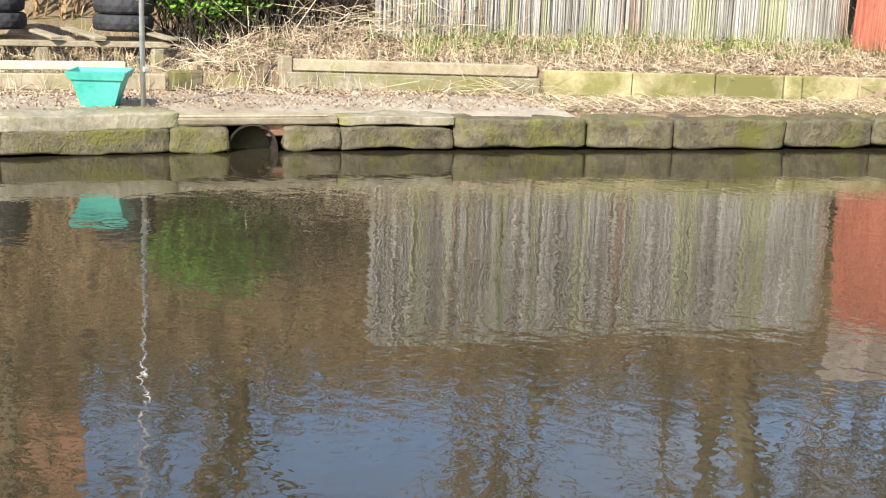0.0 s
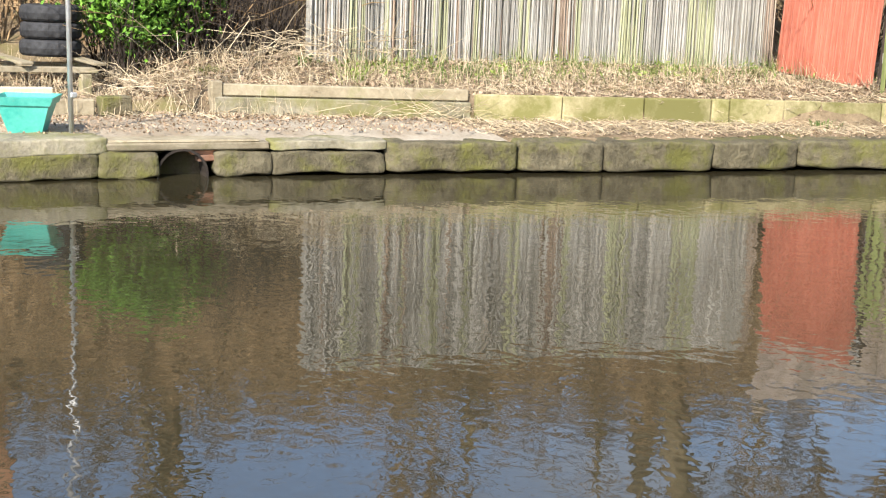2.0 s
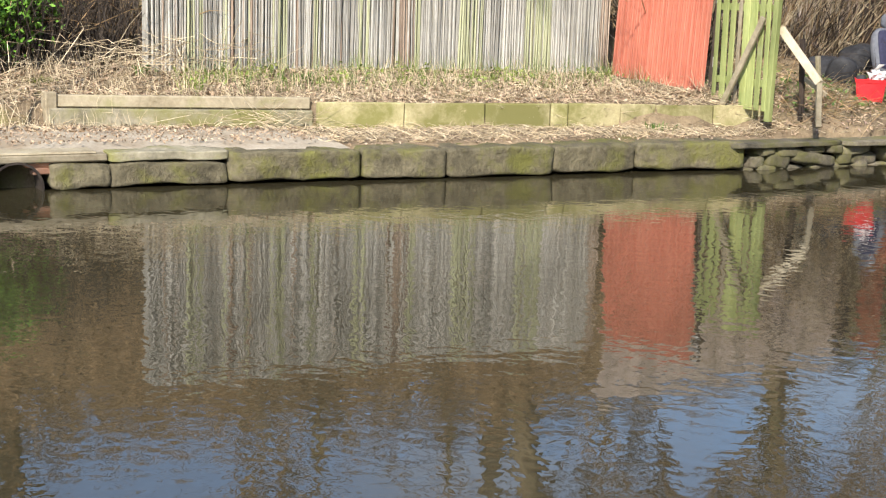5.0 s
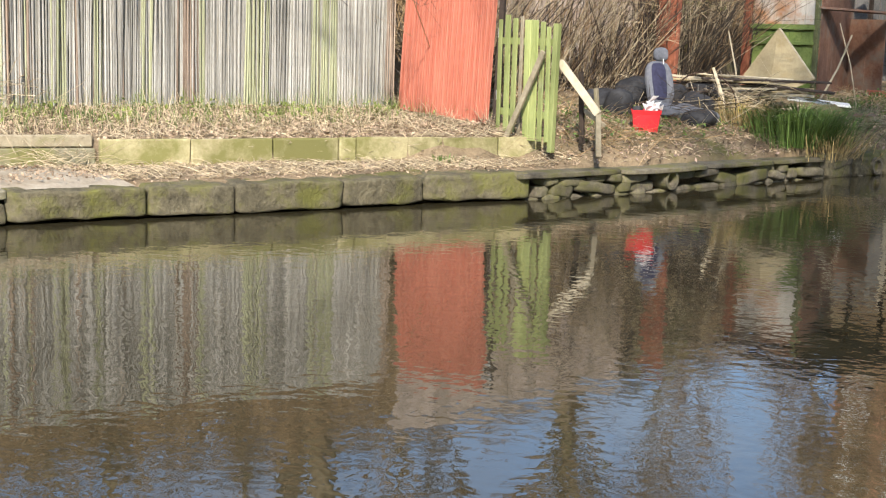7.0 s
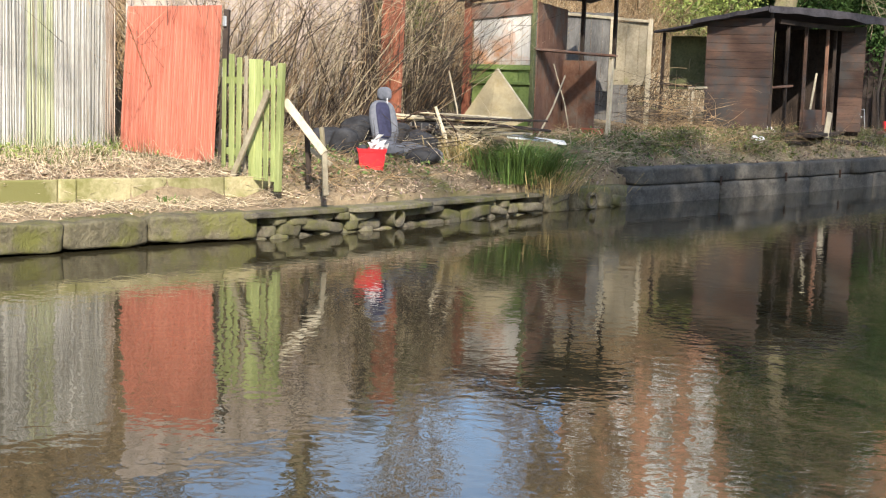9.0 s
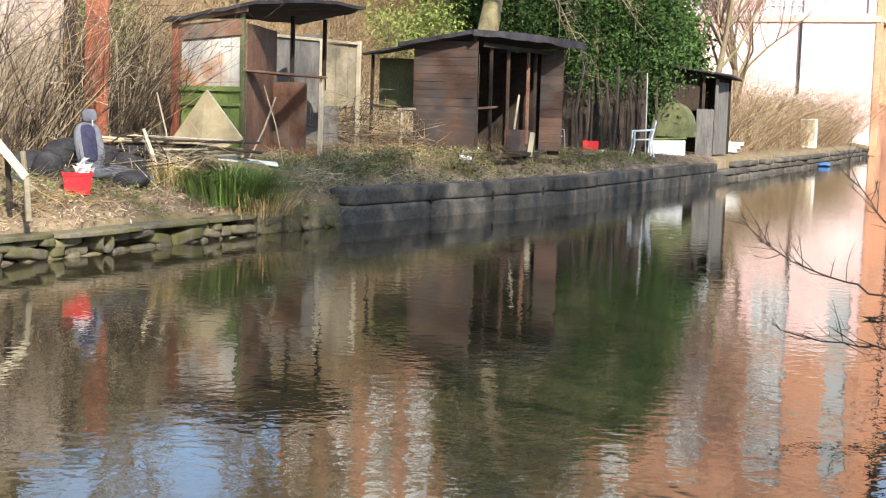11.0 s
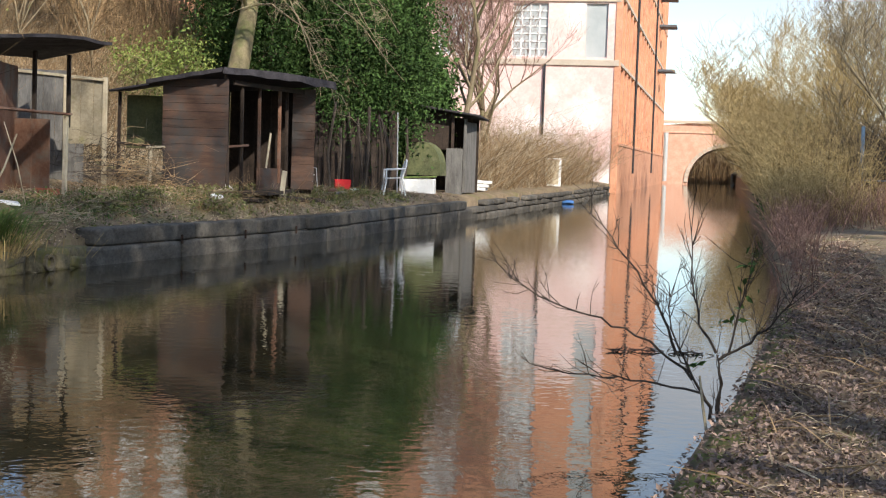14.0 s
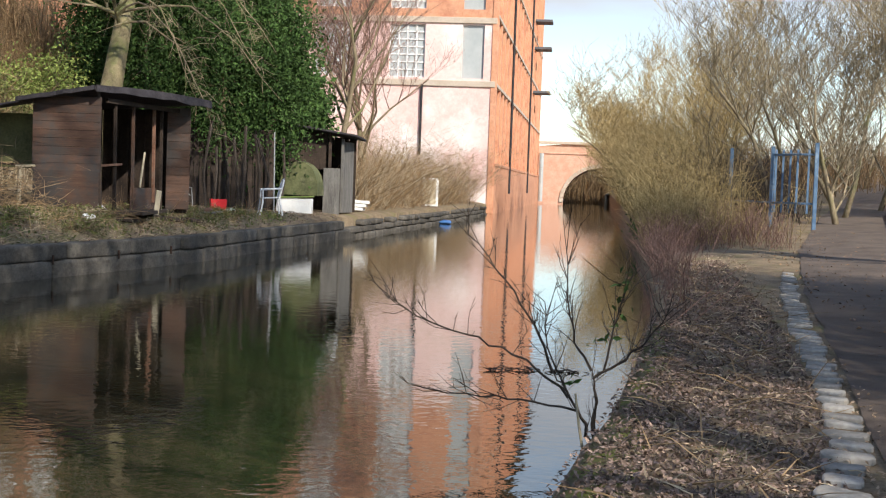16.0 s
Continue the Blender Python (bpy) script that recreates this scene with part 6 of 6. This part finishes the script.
# trunks and poles under the conifers, the canopy's shade put into their dark colour
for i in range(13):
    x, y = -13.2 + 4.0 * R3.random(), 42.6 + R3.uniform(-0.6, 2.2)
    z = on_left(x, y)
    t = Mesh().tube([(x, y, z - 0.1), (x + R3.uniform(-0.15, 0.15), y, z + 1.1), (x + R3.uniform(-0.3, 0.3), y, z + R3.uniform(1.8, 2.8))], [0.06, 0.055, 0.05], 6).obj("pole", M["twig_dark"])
    tagged(t, "upright pole coloured dark for the shade under the conifers", "pole", "shaded poles")

# near-black boards added before the lit leaves, painted shade below the canopy
dfn = thing("shade_fence", (-11.8, 43.6, 0.9), "weathered board fence blackened for the shade under the conifers", "fence")
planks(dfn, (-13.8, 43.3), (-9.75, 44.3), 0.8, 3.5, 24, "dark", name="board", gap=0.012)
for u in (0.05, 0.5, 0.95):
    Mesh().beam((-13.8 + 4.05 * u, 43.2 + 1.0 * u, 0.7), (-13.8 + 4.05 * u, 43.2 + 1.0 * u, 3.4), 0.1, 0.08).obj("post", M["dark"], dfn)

# ---- near bank ----
nb_ = thing("sapling", (0.2, 9.9, 0.1), "bare dark sapling with a few leaves at the edge", "sapling", "")
rs_ = random.Random(77)
stem, tw, lf = Mesh(), Mesh(), Mesh()


def limb(pts, r, n=5, kids=10, length=0.36):
    kids = int(kids * 1.7)
    pts = [Vector(p) for p in pts]
    fine = []
    for a, b in zip(pts, pts[1:]):
        for k in range(4):
            fine.append(a.lerp(b, k / 4) + Vector((rs_.gauss(0, 0.008), rs_.gauss(0, 0.008), rs_.gauss(0, 0.008))))
    fine.append(pts[-1])
    m = len(fine)
    stem.tube(fine, [r * (1 - 0.82 * i / (m - 1)) + 0.0018 for i in range(m)], n)
    for k in range(kids):
        i = rs_.randrange(m // 4, m)
        d = (fine[min(i + 1, m - 1)] - fine[max(i - 1, 0)]).normalized()
        e = (d * 0.7 + Vector((rs_.gauss(0, 0.5), rs_.gauss(0, 0.5), rs_.gauss(0.25, 0.4)))).normalized()
        l = length * rs_.uniform(0.3, 1.0)
        q = fine[i] + e * l * 0.5 + Vector((rs_.gauss(0, 0.015), 0, rs_.gauss(0, 0.015)))
        tip = q + (e + Vector((0, 0, rs_.uniform(0, 0.4)))).normalized() * l * 0.5
        tw.tube([fine[i], q, tip], [0.004, 0.003, 0.0015], 3, caps=False)
        for j in range(2):
            b = q.lerp(tip, rs_.random())
            tw.tube([b, b + (e + Vector((rs_.gauss(0, 0.7), rs_.gauss(0, 0.7), rs_.gauss(0.2, 0.5)))) * l * 0.3], [0.0025, 0.0012], 3, caps=False)


limb([(0.22, 9.92, 0.02), (0.16, 9.9, 0.20), (0.05, 9.88, 0.40), (-0.07, 9.85, 0.58)], 0.017, 6, 4)
limb([(0.05, 9.88, 0.40), (-0.28, 9.9, 0.66), (-0.62, 9.85, 0.80), (-1.0, 9.8, 0.92), (-1.28, 9.8, 1.07)], 0.009, 5, 12)
limb([(0.10, 9.88, 0.30), (-0.3, 9.95, 0.36), (-0.7, 9.95, 0.37), (-1.0, 9.95, 0.40)], 0.008, 5, 12)
limb([(-0.07, 9.85, 0.58), (-0.22, 9.8, 0.92), (-0.45, 9.8, 1.25), (-0.72, 9.8, 1.55)], 0.010, 5, 14)
limb([(0.24, 9.95, 0.05), (0.25, 9.95, 0.35), (0.21, 9.93, 0.58)], 0.020, 6, 3)
limb([(0.21, 9.93, 0.58), (0.08, 9.93, 0.80), (0.02, 9.93, 1.05), (-0.01, 9.95, 1.45)], 0.010, 5, 12)
limb([(0.22, 9.93, 0.55), (0.45, 9.98, 0.68), (0.62, 10.0, 0.85), (0.78, 10.05, 1.06)], 0.010, 5, 12)
limb([(0.30, 9.95, 0.60), (0.36, 9.9, 0.95), (0.42, 9.9, 1.22)], 0.008, 5, 10)
limb([(0.02, 9.88, 0.46), (-0.12, 9.8, 0.75), (-0.15, 9.7, 1.1)], 0.007, 5, 10)
for c in ((0.36, 9.88, 1.22), (0.40, 9.9, 1.08), (0.36, 9.9, 0.98), (0.30, 9.9, 0.86), (0.20, 9.9, 0.80), (0.06, 9.86, 0.52), (0.46, 9.9, 1.3)):
    for k in range(4):
        lf.leaf(Vector(c) + Vector((rs_.gauss(0, 0.04), rs_.gauss(0, 0.03), rs_.gauss(0, 0.03))), 0.042, rs_)
stem.obj("stem", M["twig_dark"], nb_)
tw.obj("crown", M["twig_dark"], nb_)
lf.obj("leaves", M["ivy"], nb_, "dark green bramble leaves")
tagged(Mesh().tube([(0.16, 9.2, 0.1), (0.12, 9.35, 0.3), (0.09, 9.4, 0.5)], [0.011, 0.010, 0.008], 5).obj("stake", M["timber"]), "thin grey stick standing at the water's edge", "stick", "sticks")
fl = Mesh()
for i in range(40):
    u = rs_.random()
    x, y = -0.78 + 1.15 * u, 14.12 + 0.12 * u + rs_.gauss(0, 0.05)
    fl.blade((x, y, 0.005), (x + rs_.uniform(-0.25, 0.25), y + rs_.gauss(0, 0.08), 0.02 + abs(rs_.gauss(0, 0.02))), 0.014)
tagged(fl.obj("floating_branch", M["twig_dark"]), "dark twiggy branch afloat on the water", "branch", kind="stuff")

# chevron of pale setts along the towpath
setts = thing("sett_edging", (2.2, 12, 0.4), "slanting pale stone setts edging the towpath", "edging")
tagged(setts, kind="structure")
SP = [(5.6, 1.22), (7.0, 1.43), (8.3, 1.72), (10.65, 2.06), (13.27, 2.38), (17.6, 2.92), (23.2, 3.68), (27, 4.3)]
y = 5.8
i = 0
sm = None
while y < 26:
    x = loft(SP, y) + R3.uniform(-0.03, 0.03)
    if sm is None:
        ob = Mesh().rounded(Matrix.Identity(4), 0.27, 0.17, 0.06, 6, 5, 0.012, 2).obj("sett", M["pathstone"], setts)
        sm = ob.data
    else:
        ob = new("sett", sm)
        ob.parent = setts
        ob.matrix_parent_inverse = setts.matrix_basis.inverted()
    ob.matrix_basis = pose(x, y, on_right(x, y) + 0.014, R3.uniform(-3, 3), R3.uniform(-3, 3), -14 + R3.uniform(-9, 9)) @ Matrix.Diagonal((R3.uniform(0.75, 1.15), R3.uniform(0.65, 1.1), 1, 1))
    y += R3.uniform(0.30, 0.44) + (0.3 if R3.random() < 0.1 else 0)
    i += 1
moss = Mesh()
for i in range(70):
    y = 5.5 + 0.16 * i
    for k in range(4):
        s = (0.0, 0.06, 0.22, 0.42)[k] + 0.05 * noise.noise(Vector((y * 2, k, 7)))
        x = rx_(y) + s - 0.02
        moss.v.append((x, y, (0.08, 0.34, 0.385, 0.365)[k] + 0.07 * noise.noise(Vector((y * 3, k * 2, 1)))))
    if i:
        for k in range(3):
            a = (i - 1) * 4 + k
            moss.f.append((a, a + 1, a + 5, a + 4))
tagged(moss.obj("mossy_edge", M["moss"], smooth=True), "mossy soft edge of the near bank", "moss", kind="structure")
kb = thing("path_kerb", (9.6, 46, 1.1), "curved pale concrete kerb beside the path", "kerb")
for i in range(9):
    y = 34 + 2.0 * i
    x = loft([(34, 8.4), (40, 9.2), (46, 10.4), (54, 13)], y)
    x2 = loft([(34, 8.4), (40, 9.2), (46, 10.4), (54, 13)], y + 2)
    Mesh().beam((x, y, on_right(x, y) + 0.06), (x2, y + 1.97, on_right(x2, y + 2) + 0.06), 0.16, 0.12).obj("kerb_stone", M["slab"], kb)

# blue palisade railings
bl = thing("blue_railings", (6, 46, 1.4), "weathered blue steel palisade railings in the scrub", "railings")
BP = [(5.15, 45.0), (6.1, 42.5), (6.75, 41.2), (7.15, 41.0)]
for i, (x, y) in enumerate(BP):
    if i == 2:
        continue
    Mesh().beam((x, y, 0.8), (x, y, 3.45 + 0.1 * (i == 3)), 0.11, 0.11).obj("post", M["blue"], bl)
for (xa, ya), (xb, yb) in zip(BP, BP[1:]):
    for z in ((1.75, 3.2) if xa > 6.0 else (1.75,)):
        Mesh().beam((xa, ya, z), (xb, yb, z), 0.06, 0.04).obj("rail", M["blue"], bl)
    n = max(1, int(hypot(xb - xa, yb - ya) / 0.3)) if xa > 6.0 else 0
    for k in range(n):
        u = (k + 0.5) / n
        x, y = xa + (xb - xa) * u, ya + (yb - ya) * u
        Mesh().beam((x, y, 1.45), (x, y, 3.35), 0.065, 0.012).obj("pale", M["blue"], bl)

# ---- litter and dead growth, past counting ----


def strew(name, label, n, area, ground, make, material, seed):
    rnd = random.Random(seed)
    m = Mesh()
    for i in range(n):
        x, y = area(rnd)
        make(m, rnd, Vector((x, y, ground(x, y))))
    return tagged(m.obj(name, material), label, "litter", kind="stuff")


def straw(m, r, p):
    a, l = r.uniform(0, 6.28), r.uniform(0.08, 0.34)
    m.blade(p + Vector((0, 0, 0.015)), p + Vector((cos(a) * l, sin(a) * l, r.uniform(0.01, 0.10))), r.uniform(0.005, 0.011), (0, 0, r.uniform(0, 0.03)))


def dead_leaf(m, r, p):
    m.leaf(p + Vector((0, 0, r.uniform(0.01, 0.035))), r.uniform(0.015, 0.045), r, 1.5)


def small_leaf(m, r, p):
    m.leaf(p + Vector((0, 0, r.uniform(0.005, 0.025))), r.uniform(0.011, 0.03), r, 1.8)


def low_leaf(m, r, p):
    m.leaf(p + Vector((0, 0, r.uniform(0.01, 0.2) ** 1.3)), r.uniform(0.025, 0.05), r, 0.8)


def upright(m, r, p):
    h = r.uniform(0.08, 0.35)
    m.blade(p, p + Vector((r.gauss(0, 0.3) * h, r.gauss(0, 0.3) * h, h)), 0.006, (r.gauss(0, 0.02), r.gauss(0, 0.02), 0))


def tw_lit(m, r, p):
    a, l = r.uniform(0, 6.28), r.uniform(0.15, 0.7)
    m.blade(p + Vector((0, 0, 0.02)), p + Vector((cos(a) * l, sin(a) * l, r.uniform(0.02, 0.25))), r.uniform(0.006, 0.014), (0, 0, r.uniform(0, 0.05)))


def band(y0, y1, s0, s1):
    def f(r):
        y = r.uniform(y0, y1)
        return lx(y) - r.uniform(s0, s1), y
    return f


def patchy(f):
    def g(r):
        for k in range(6):
            x, y = f(r)
            if noise.noise(Vector((x * 1.9, y * 1.9, 21))) > 0.12:
                break
        return x, y
    return g


def rband(y0, y1, s0, s1):
    def f(r):
        y = y0 + (y1 - y0) * r.random() ** 1.4
        return rx_(y) + r.uniform(s0, s1), y
    return f


strew("straw_litter", "pale dead grass strewn over the terrace", 4200, band(1, 13.4, 1.55, 4.0), on_left, straw, M["straw"], 1)
strew("straw_litter", "pale dead grass on the footway", 1500, band(7.4, 13.4, 0.45, 1.5), on_left, straw, M["straw"], 2)
strew("leaf_litter", "dead brown leaves on the terrace", 13000, band(1, 13.4, 1.5, 4.0), on_left, dead_leaf, M["pale_litter"], 3)
strew("leaf_litter", "dead leaves on the footway", 5500, band(0.5, 13.4, 0.3, 1.7), lambda x, y: 0.385 if y < 7.6 else on_left(x, y), small_leaf, M["pale_litter"], 4)
strew("dead_grass", "upright dead grass stems along the terrace", 2500, band(2, 13.4, 1.7, 4.1), on_left, upright, M["straw"], 5)
strew("green_grass", "short green grass in the litter", 700, band(7.5, 13.4, 2.2, 4.0), on_left, upright, M["grass"], 6)
strew("straw_litter", "dead grass and stalks over the garden bank", 3600, band(13.2, 34, 0.25, 3.6), on_left, straw, M["straw"], 7)
strew("leaf_litter", "dead brown leaves over the garden bank", 8000, band(13.2, 46, 0.2, 4.0), on_left, dead_leaf, M["damp_leaf"], 8)
strew("dead_twigs", "fallen twigs over the garden bank", 1600, band(13.5, 36, 0.6, 3.6), on_left, tw_lit, M["twig"], 9)
strew("green_grass", "patchy green growth before the sheds", 800, band(21, 40, 0.5, 2.2), on_left, upright, M["grass"], 10)
strew("dead_grass", "dead stems before the sheds", 600, band(19, 34, 0.5, 2.4), on_left, upright, M["straw"], 11)
strew("leaf_litter", "dead brown leaves over the towpath verge", 30000, rband(5, 30, 0.15, 1.5), on_right, small_leaf, M["damp_leaf"], 12)
strew("leaf_litter", "paler dead leaves along the verge", 5000, rband(5, 32, 0.3, 1.9), on_right, small_leaf, M["pale_litter"], 22)
strew("straw_litter", "dry stalks over the towpath verge", 450, rband(5, 30, 0.3, 1.5), on_right, straw, M["straw"], 13)
strew("dead_twigs", "fallen twigs over the towpath verge", 220, rband(5, 28, 0.2, 1.6), on_right, tw_lit, M["twig"], 14)
strew("leaf_litter", "scattered leaves on the path", 2500, rband(6, 40, 2.4, 6), on_right, dead_leaf, M["leaf_litter"], 15)


def heap(name, label, at, n, size, material, seed, r=0.006):
    rnd = random.Random(seed)
    m = Mesh()
    for i in range(n):
        p = Vector(at) + Vector((rnd.gauss(0, size[0]), rnd.gauss(0, size[1]), abs(rnd.gauss(0, size[2]))))
        d = Vector((rnd.gauss(0, 1), rnd.gauss(0, 1), rnd.gauss(0, 0.4))).normalized() * rnd.uniform(0.3, 1.0)
        m.blade(p, p + d, r * rnd.uniform(1, 2.4), (rnd.gauss(0, 0.06), rnd.gauss(0, 0.06), rnd.gauss(0.03, 0.05)))
    return tagged(m.obj(name, material), label, "brushwood", kind="stuff")


heap("brushwood_heap", "heap of cut brushwood beside the plank shed", (-11.2, 26.6, 1.15), 240, (0.45, 0.5, 0.4), M["twig"], 1)
heap("brushwood_heap", "fallen canes at the fence foot", (-14.7, 7.2, 0.98), 170, (0.25, 0.9, 0.14), M["straw"], 2, 0.005)
heap("brushwood_heap", "tangled stems beside the pallet", (-14.5, 4.85, 0.6), 60, (0.2, 0.3, 0.10), M["straw"], 3, 0.005)
heap("brushwood_heap", "tangle of stems at the foot of the gate", (-10.9, 14.1, 0.62), 120, (0.5, 0.5, 0.08), M["twig"], 4, 0.005)
heap("brushwood_heap", "dark stems behind the bright bush", (-15.9, 5.4, 1.2), 260, (0.3, 0.9, 0.6), M["twig"], 5, 0.008)
heap("brushwood_heap", "pale dry stalks growing out of the edging", (-12.95, 7.4, 0.45), 60, (0.12, 0.35, 0.06), M["straw"], 6, 0.004)
heap("brushwood_heap", "dry stems and cut canes over the scrap", (-11.3, 17.8, 0.95), 170, (0.5, 0.5, 0.12), M["straw"], 7, 0.005)
heap("brushwood_heap", "dark dead stems round the scrap", (-11.7, 17.0, 0.95), 150, (0.5, 0.6, 0.15), M["twig_dark"], 8, 0.006)
heap("brushwood_heap", "fallen canes along the bank below the shack", (-10.3, 20.8, 0.72), 150, (0.35, 1.1, 0.07), M["straw"], 9, 0.005)
heap("brushwood_heap", "mixed debris before the plank shed", (-9.7, 27.2, 0.95), 170, (0.35, 1.6, 0.08), M["twig"], 10, 0.006)
heap("brushwood_heap", "mixed debris before the conifers", (-9.6, 36.0, 0.82), 200, (0.5, 2.4, 0.08), M["twig"], 11, 0.007)
pile("scrap_plank", "loose weathered plank on the scrap heap", "plank", (-11.9, 17.9), 0.3, 10, 1.4, 0.12, 0.025, ("timber", "dark", "dark"), 0.4, 35, lift=0.1)
pile("junk_board", "old boards dumped by the water", "board", (-9.2, 34.0), 0.5, 7, 0.9, 0.16, 0.03, ("dark", "grey_board", "timber", "rust"), 0.08, 80)
strew("bramble_leaves", "dark green bramble and ivy leaves before the sheds", 3600, patchy(band(20.5, 40, 0.35, 2.6)), on_left, low_leaf, M["scrub_leaf"], 16)
strew("bramble_leaves", "ivy leaves creeping over the garden bank", 2200, band(13.4, 24, 0.7, 2.6), on_left, low_leaf, M["grass"], 17)
for i, (y, s_, h_) in enumerate(((26.3, 1.0, 0.3), (27.4, 1.5, 0.35), (24.6, 1.5, 0.32), (33.4, 1.1, 0.25), (22.9, 1.2, 0.3), (35.6, 1.3, 0.25))):
    x = lx(y) - s_
    leafy("bramble", "low bramble mound on the garden bank", (x, y, on_left(x, y) - 0.1), (0.6, 1.0, h_ * 0.6), 550, 0.035, M["scrub_leaf"], 400 + i, category="bramble")
for i, (x, y, sx, sz) in enumerate(((4.6, 62, 1.6, 1.5), (5.0, 74, 1.8, 1.7), (4.4, 53, 1.3, 1.0), (5.6, 88, 2.2, 2.2), (2.9, 45, 0.8, 0.5))):
    leafy("ivy_scrub", "ivy and bramble scrub at the water's edge", (x, y, on_right(x, y) - 0.5), (sx, sx * 1.6, sz), 4500, 0.09, M["scrub_leaf" if i % 2 else "ivy"], 420 + i, category="bush")
thicket("brush", "dark tangled bramble stems between the board and the shack", lambda r: (r.uniform(-14.6, -13.2), r.uniform(18.9, 21.3)), 420, 2.3, M["twig_dark"], 0.007, 67, ground=on_left, lean=0.5)
leafy("ivy_mass", "ivy climbing through the brambles beside the shack", (-14.0, 20.1, on_left(-14.0, 20.1)), (0.6, 1.1, 1.3), 3500, 0.045, M["scrub_leaf"], 440, category="ivy")
strew("green_weeds", "green weeds along the foot of the fence", 700, patchy(band(6.8, 13.2, 2.5, 3.6)), on_left, low_leaf, M["slope_leaf"], 18)
strew("green_grass", "tufts of grass along the foot of the fence", 420, patchy(band(6.8, 13.2, 2.3, 3.6)), on_left, upright, M["slope_leaf"], 19)
for i, (x, y) in enumerate(((4.6, 98, ), (5.0, 112), (5.2, 130), (5.6, 148), (4.2, 84))):
    branch_tree("willow", (x, y, on_right(x, y) - 0.2), 9.5, 0.8, 0.12, M["bark_tree"], "golden willow leaning over the water by the bridge", 4, (13, 7, 5, 3), 0.014, (-0.5, -0.1), 500 + i, M["twig_gold"], up=0.3, u0=0.05)
# dark stems put the shade beneath these trees into the scrub's colour
thicket("brush", "scrub coloured dark for the shade under the trees beside the railings", lambda r: (lambda y: (rx_(y) + r.uniform(0.8, 5.5), y))(r.uniform(43, 64)), 1300, 2.4, M["twig_dark"], 0.009, 87, ground=on_right, lean=0.5)

# drooping limbs of the thick-trunked tree, hanging before the conifers
rd = random.Random(91)
droop_ = Mesh()
for k in range(13):
    z0 = rd.uniform(6.2, 11.5)
    p0 = Vector((-13.75, 39.9, z0))
    reach, fall, dy = rd.uniform(2.2, 5.2), rd.uniform(1.2, 3.6), rd.uniform(-1.6, 1.2)
    pts = [p0 + Vector((reach * u, dy * u, 0.9 * sin(pi * u * 0.8) - fall * u * u)) + Vector((rd.gauss(0, 0.05), 0, rd.gauss(0, 0.06))) for u in (0, 0.15, 0.3, 0.45, 0.6, 0.75, 0.9, 1.0)]
    droop_.tube(pts, [0.05, 0.04, 0.034, 0.028, 0.022, 0.017, 0.013, 0.008], 5, caps=False)
    for j in range(16):
        i = rd.randrange(2, 7)
        b_ = pts[i].lerp(pts[i + 1], rd.random())
        e_ = b_ + Vector((rd.uniform(-0.2, 0.9), rd.gauss(0, 0.4), rd.uniform(-0.8, 0.25))) * rd.uniform(0.6, 1.3)
        c_ = (b_ + e_) / 2 + Vector((0.05, 0, 0.12))
        droop_.tube([b_, c_, e_], [0.014, 0.010, 0.005], 3, caps=False)
        for q in range(3):
            f_ = c_.lerp(e_, rd.random())
            droop_.spike(f_, f_ + Vector((rd.gauss(0.1, 0.25), rd.gauss(0, 0.25), rd.uniform(-0.5, 0.15))), 0.014)
droop_.obj("drooping_limb", M["bark_tree"], droop_tree, "pale drooping limb with hanging twigs")
heap("brushwood_heap", "dark tangle of cut branches behind the shed", (-12.3, 27.4, 1.25), 320, (0.6, 0.6, 0.45), M["twig_dark"], 12, 0.007)
strew("leaf_litter", "dead leaves on the slope before the scrap", 3800, band(13.2, 21, 0.3, 2.6), on_left, dead_leaf, M["pale_litter"], 23)
strew("dead_twigs", "broken twigs before the scrap", 500, band(13.2, 21, 0.4, 2.4), on_left, tw_lit, M["twig_grey"], 24)
strew("leaf_litter", "damp leaves caught on the mossy edge", 2600, rband(5.2, 17, -0.02, 0.45), lambda x, y: on_right(x, y) + 0.035, small_leaf, M["damp_leaf"], 25)
thicket("brush", "tall bare scrub on the slope before the brick houses", lambda r: (r.uniform(-24, -14.5), r.uniform(45, 53)), 520, 5.6, M["twig"], 0.02, 97, ground=on_left, lean=0.25)
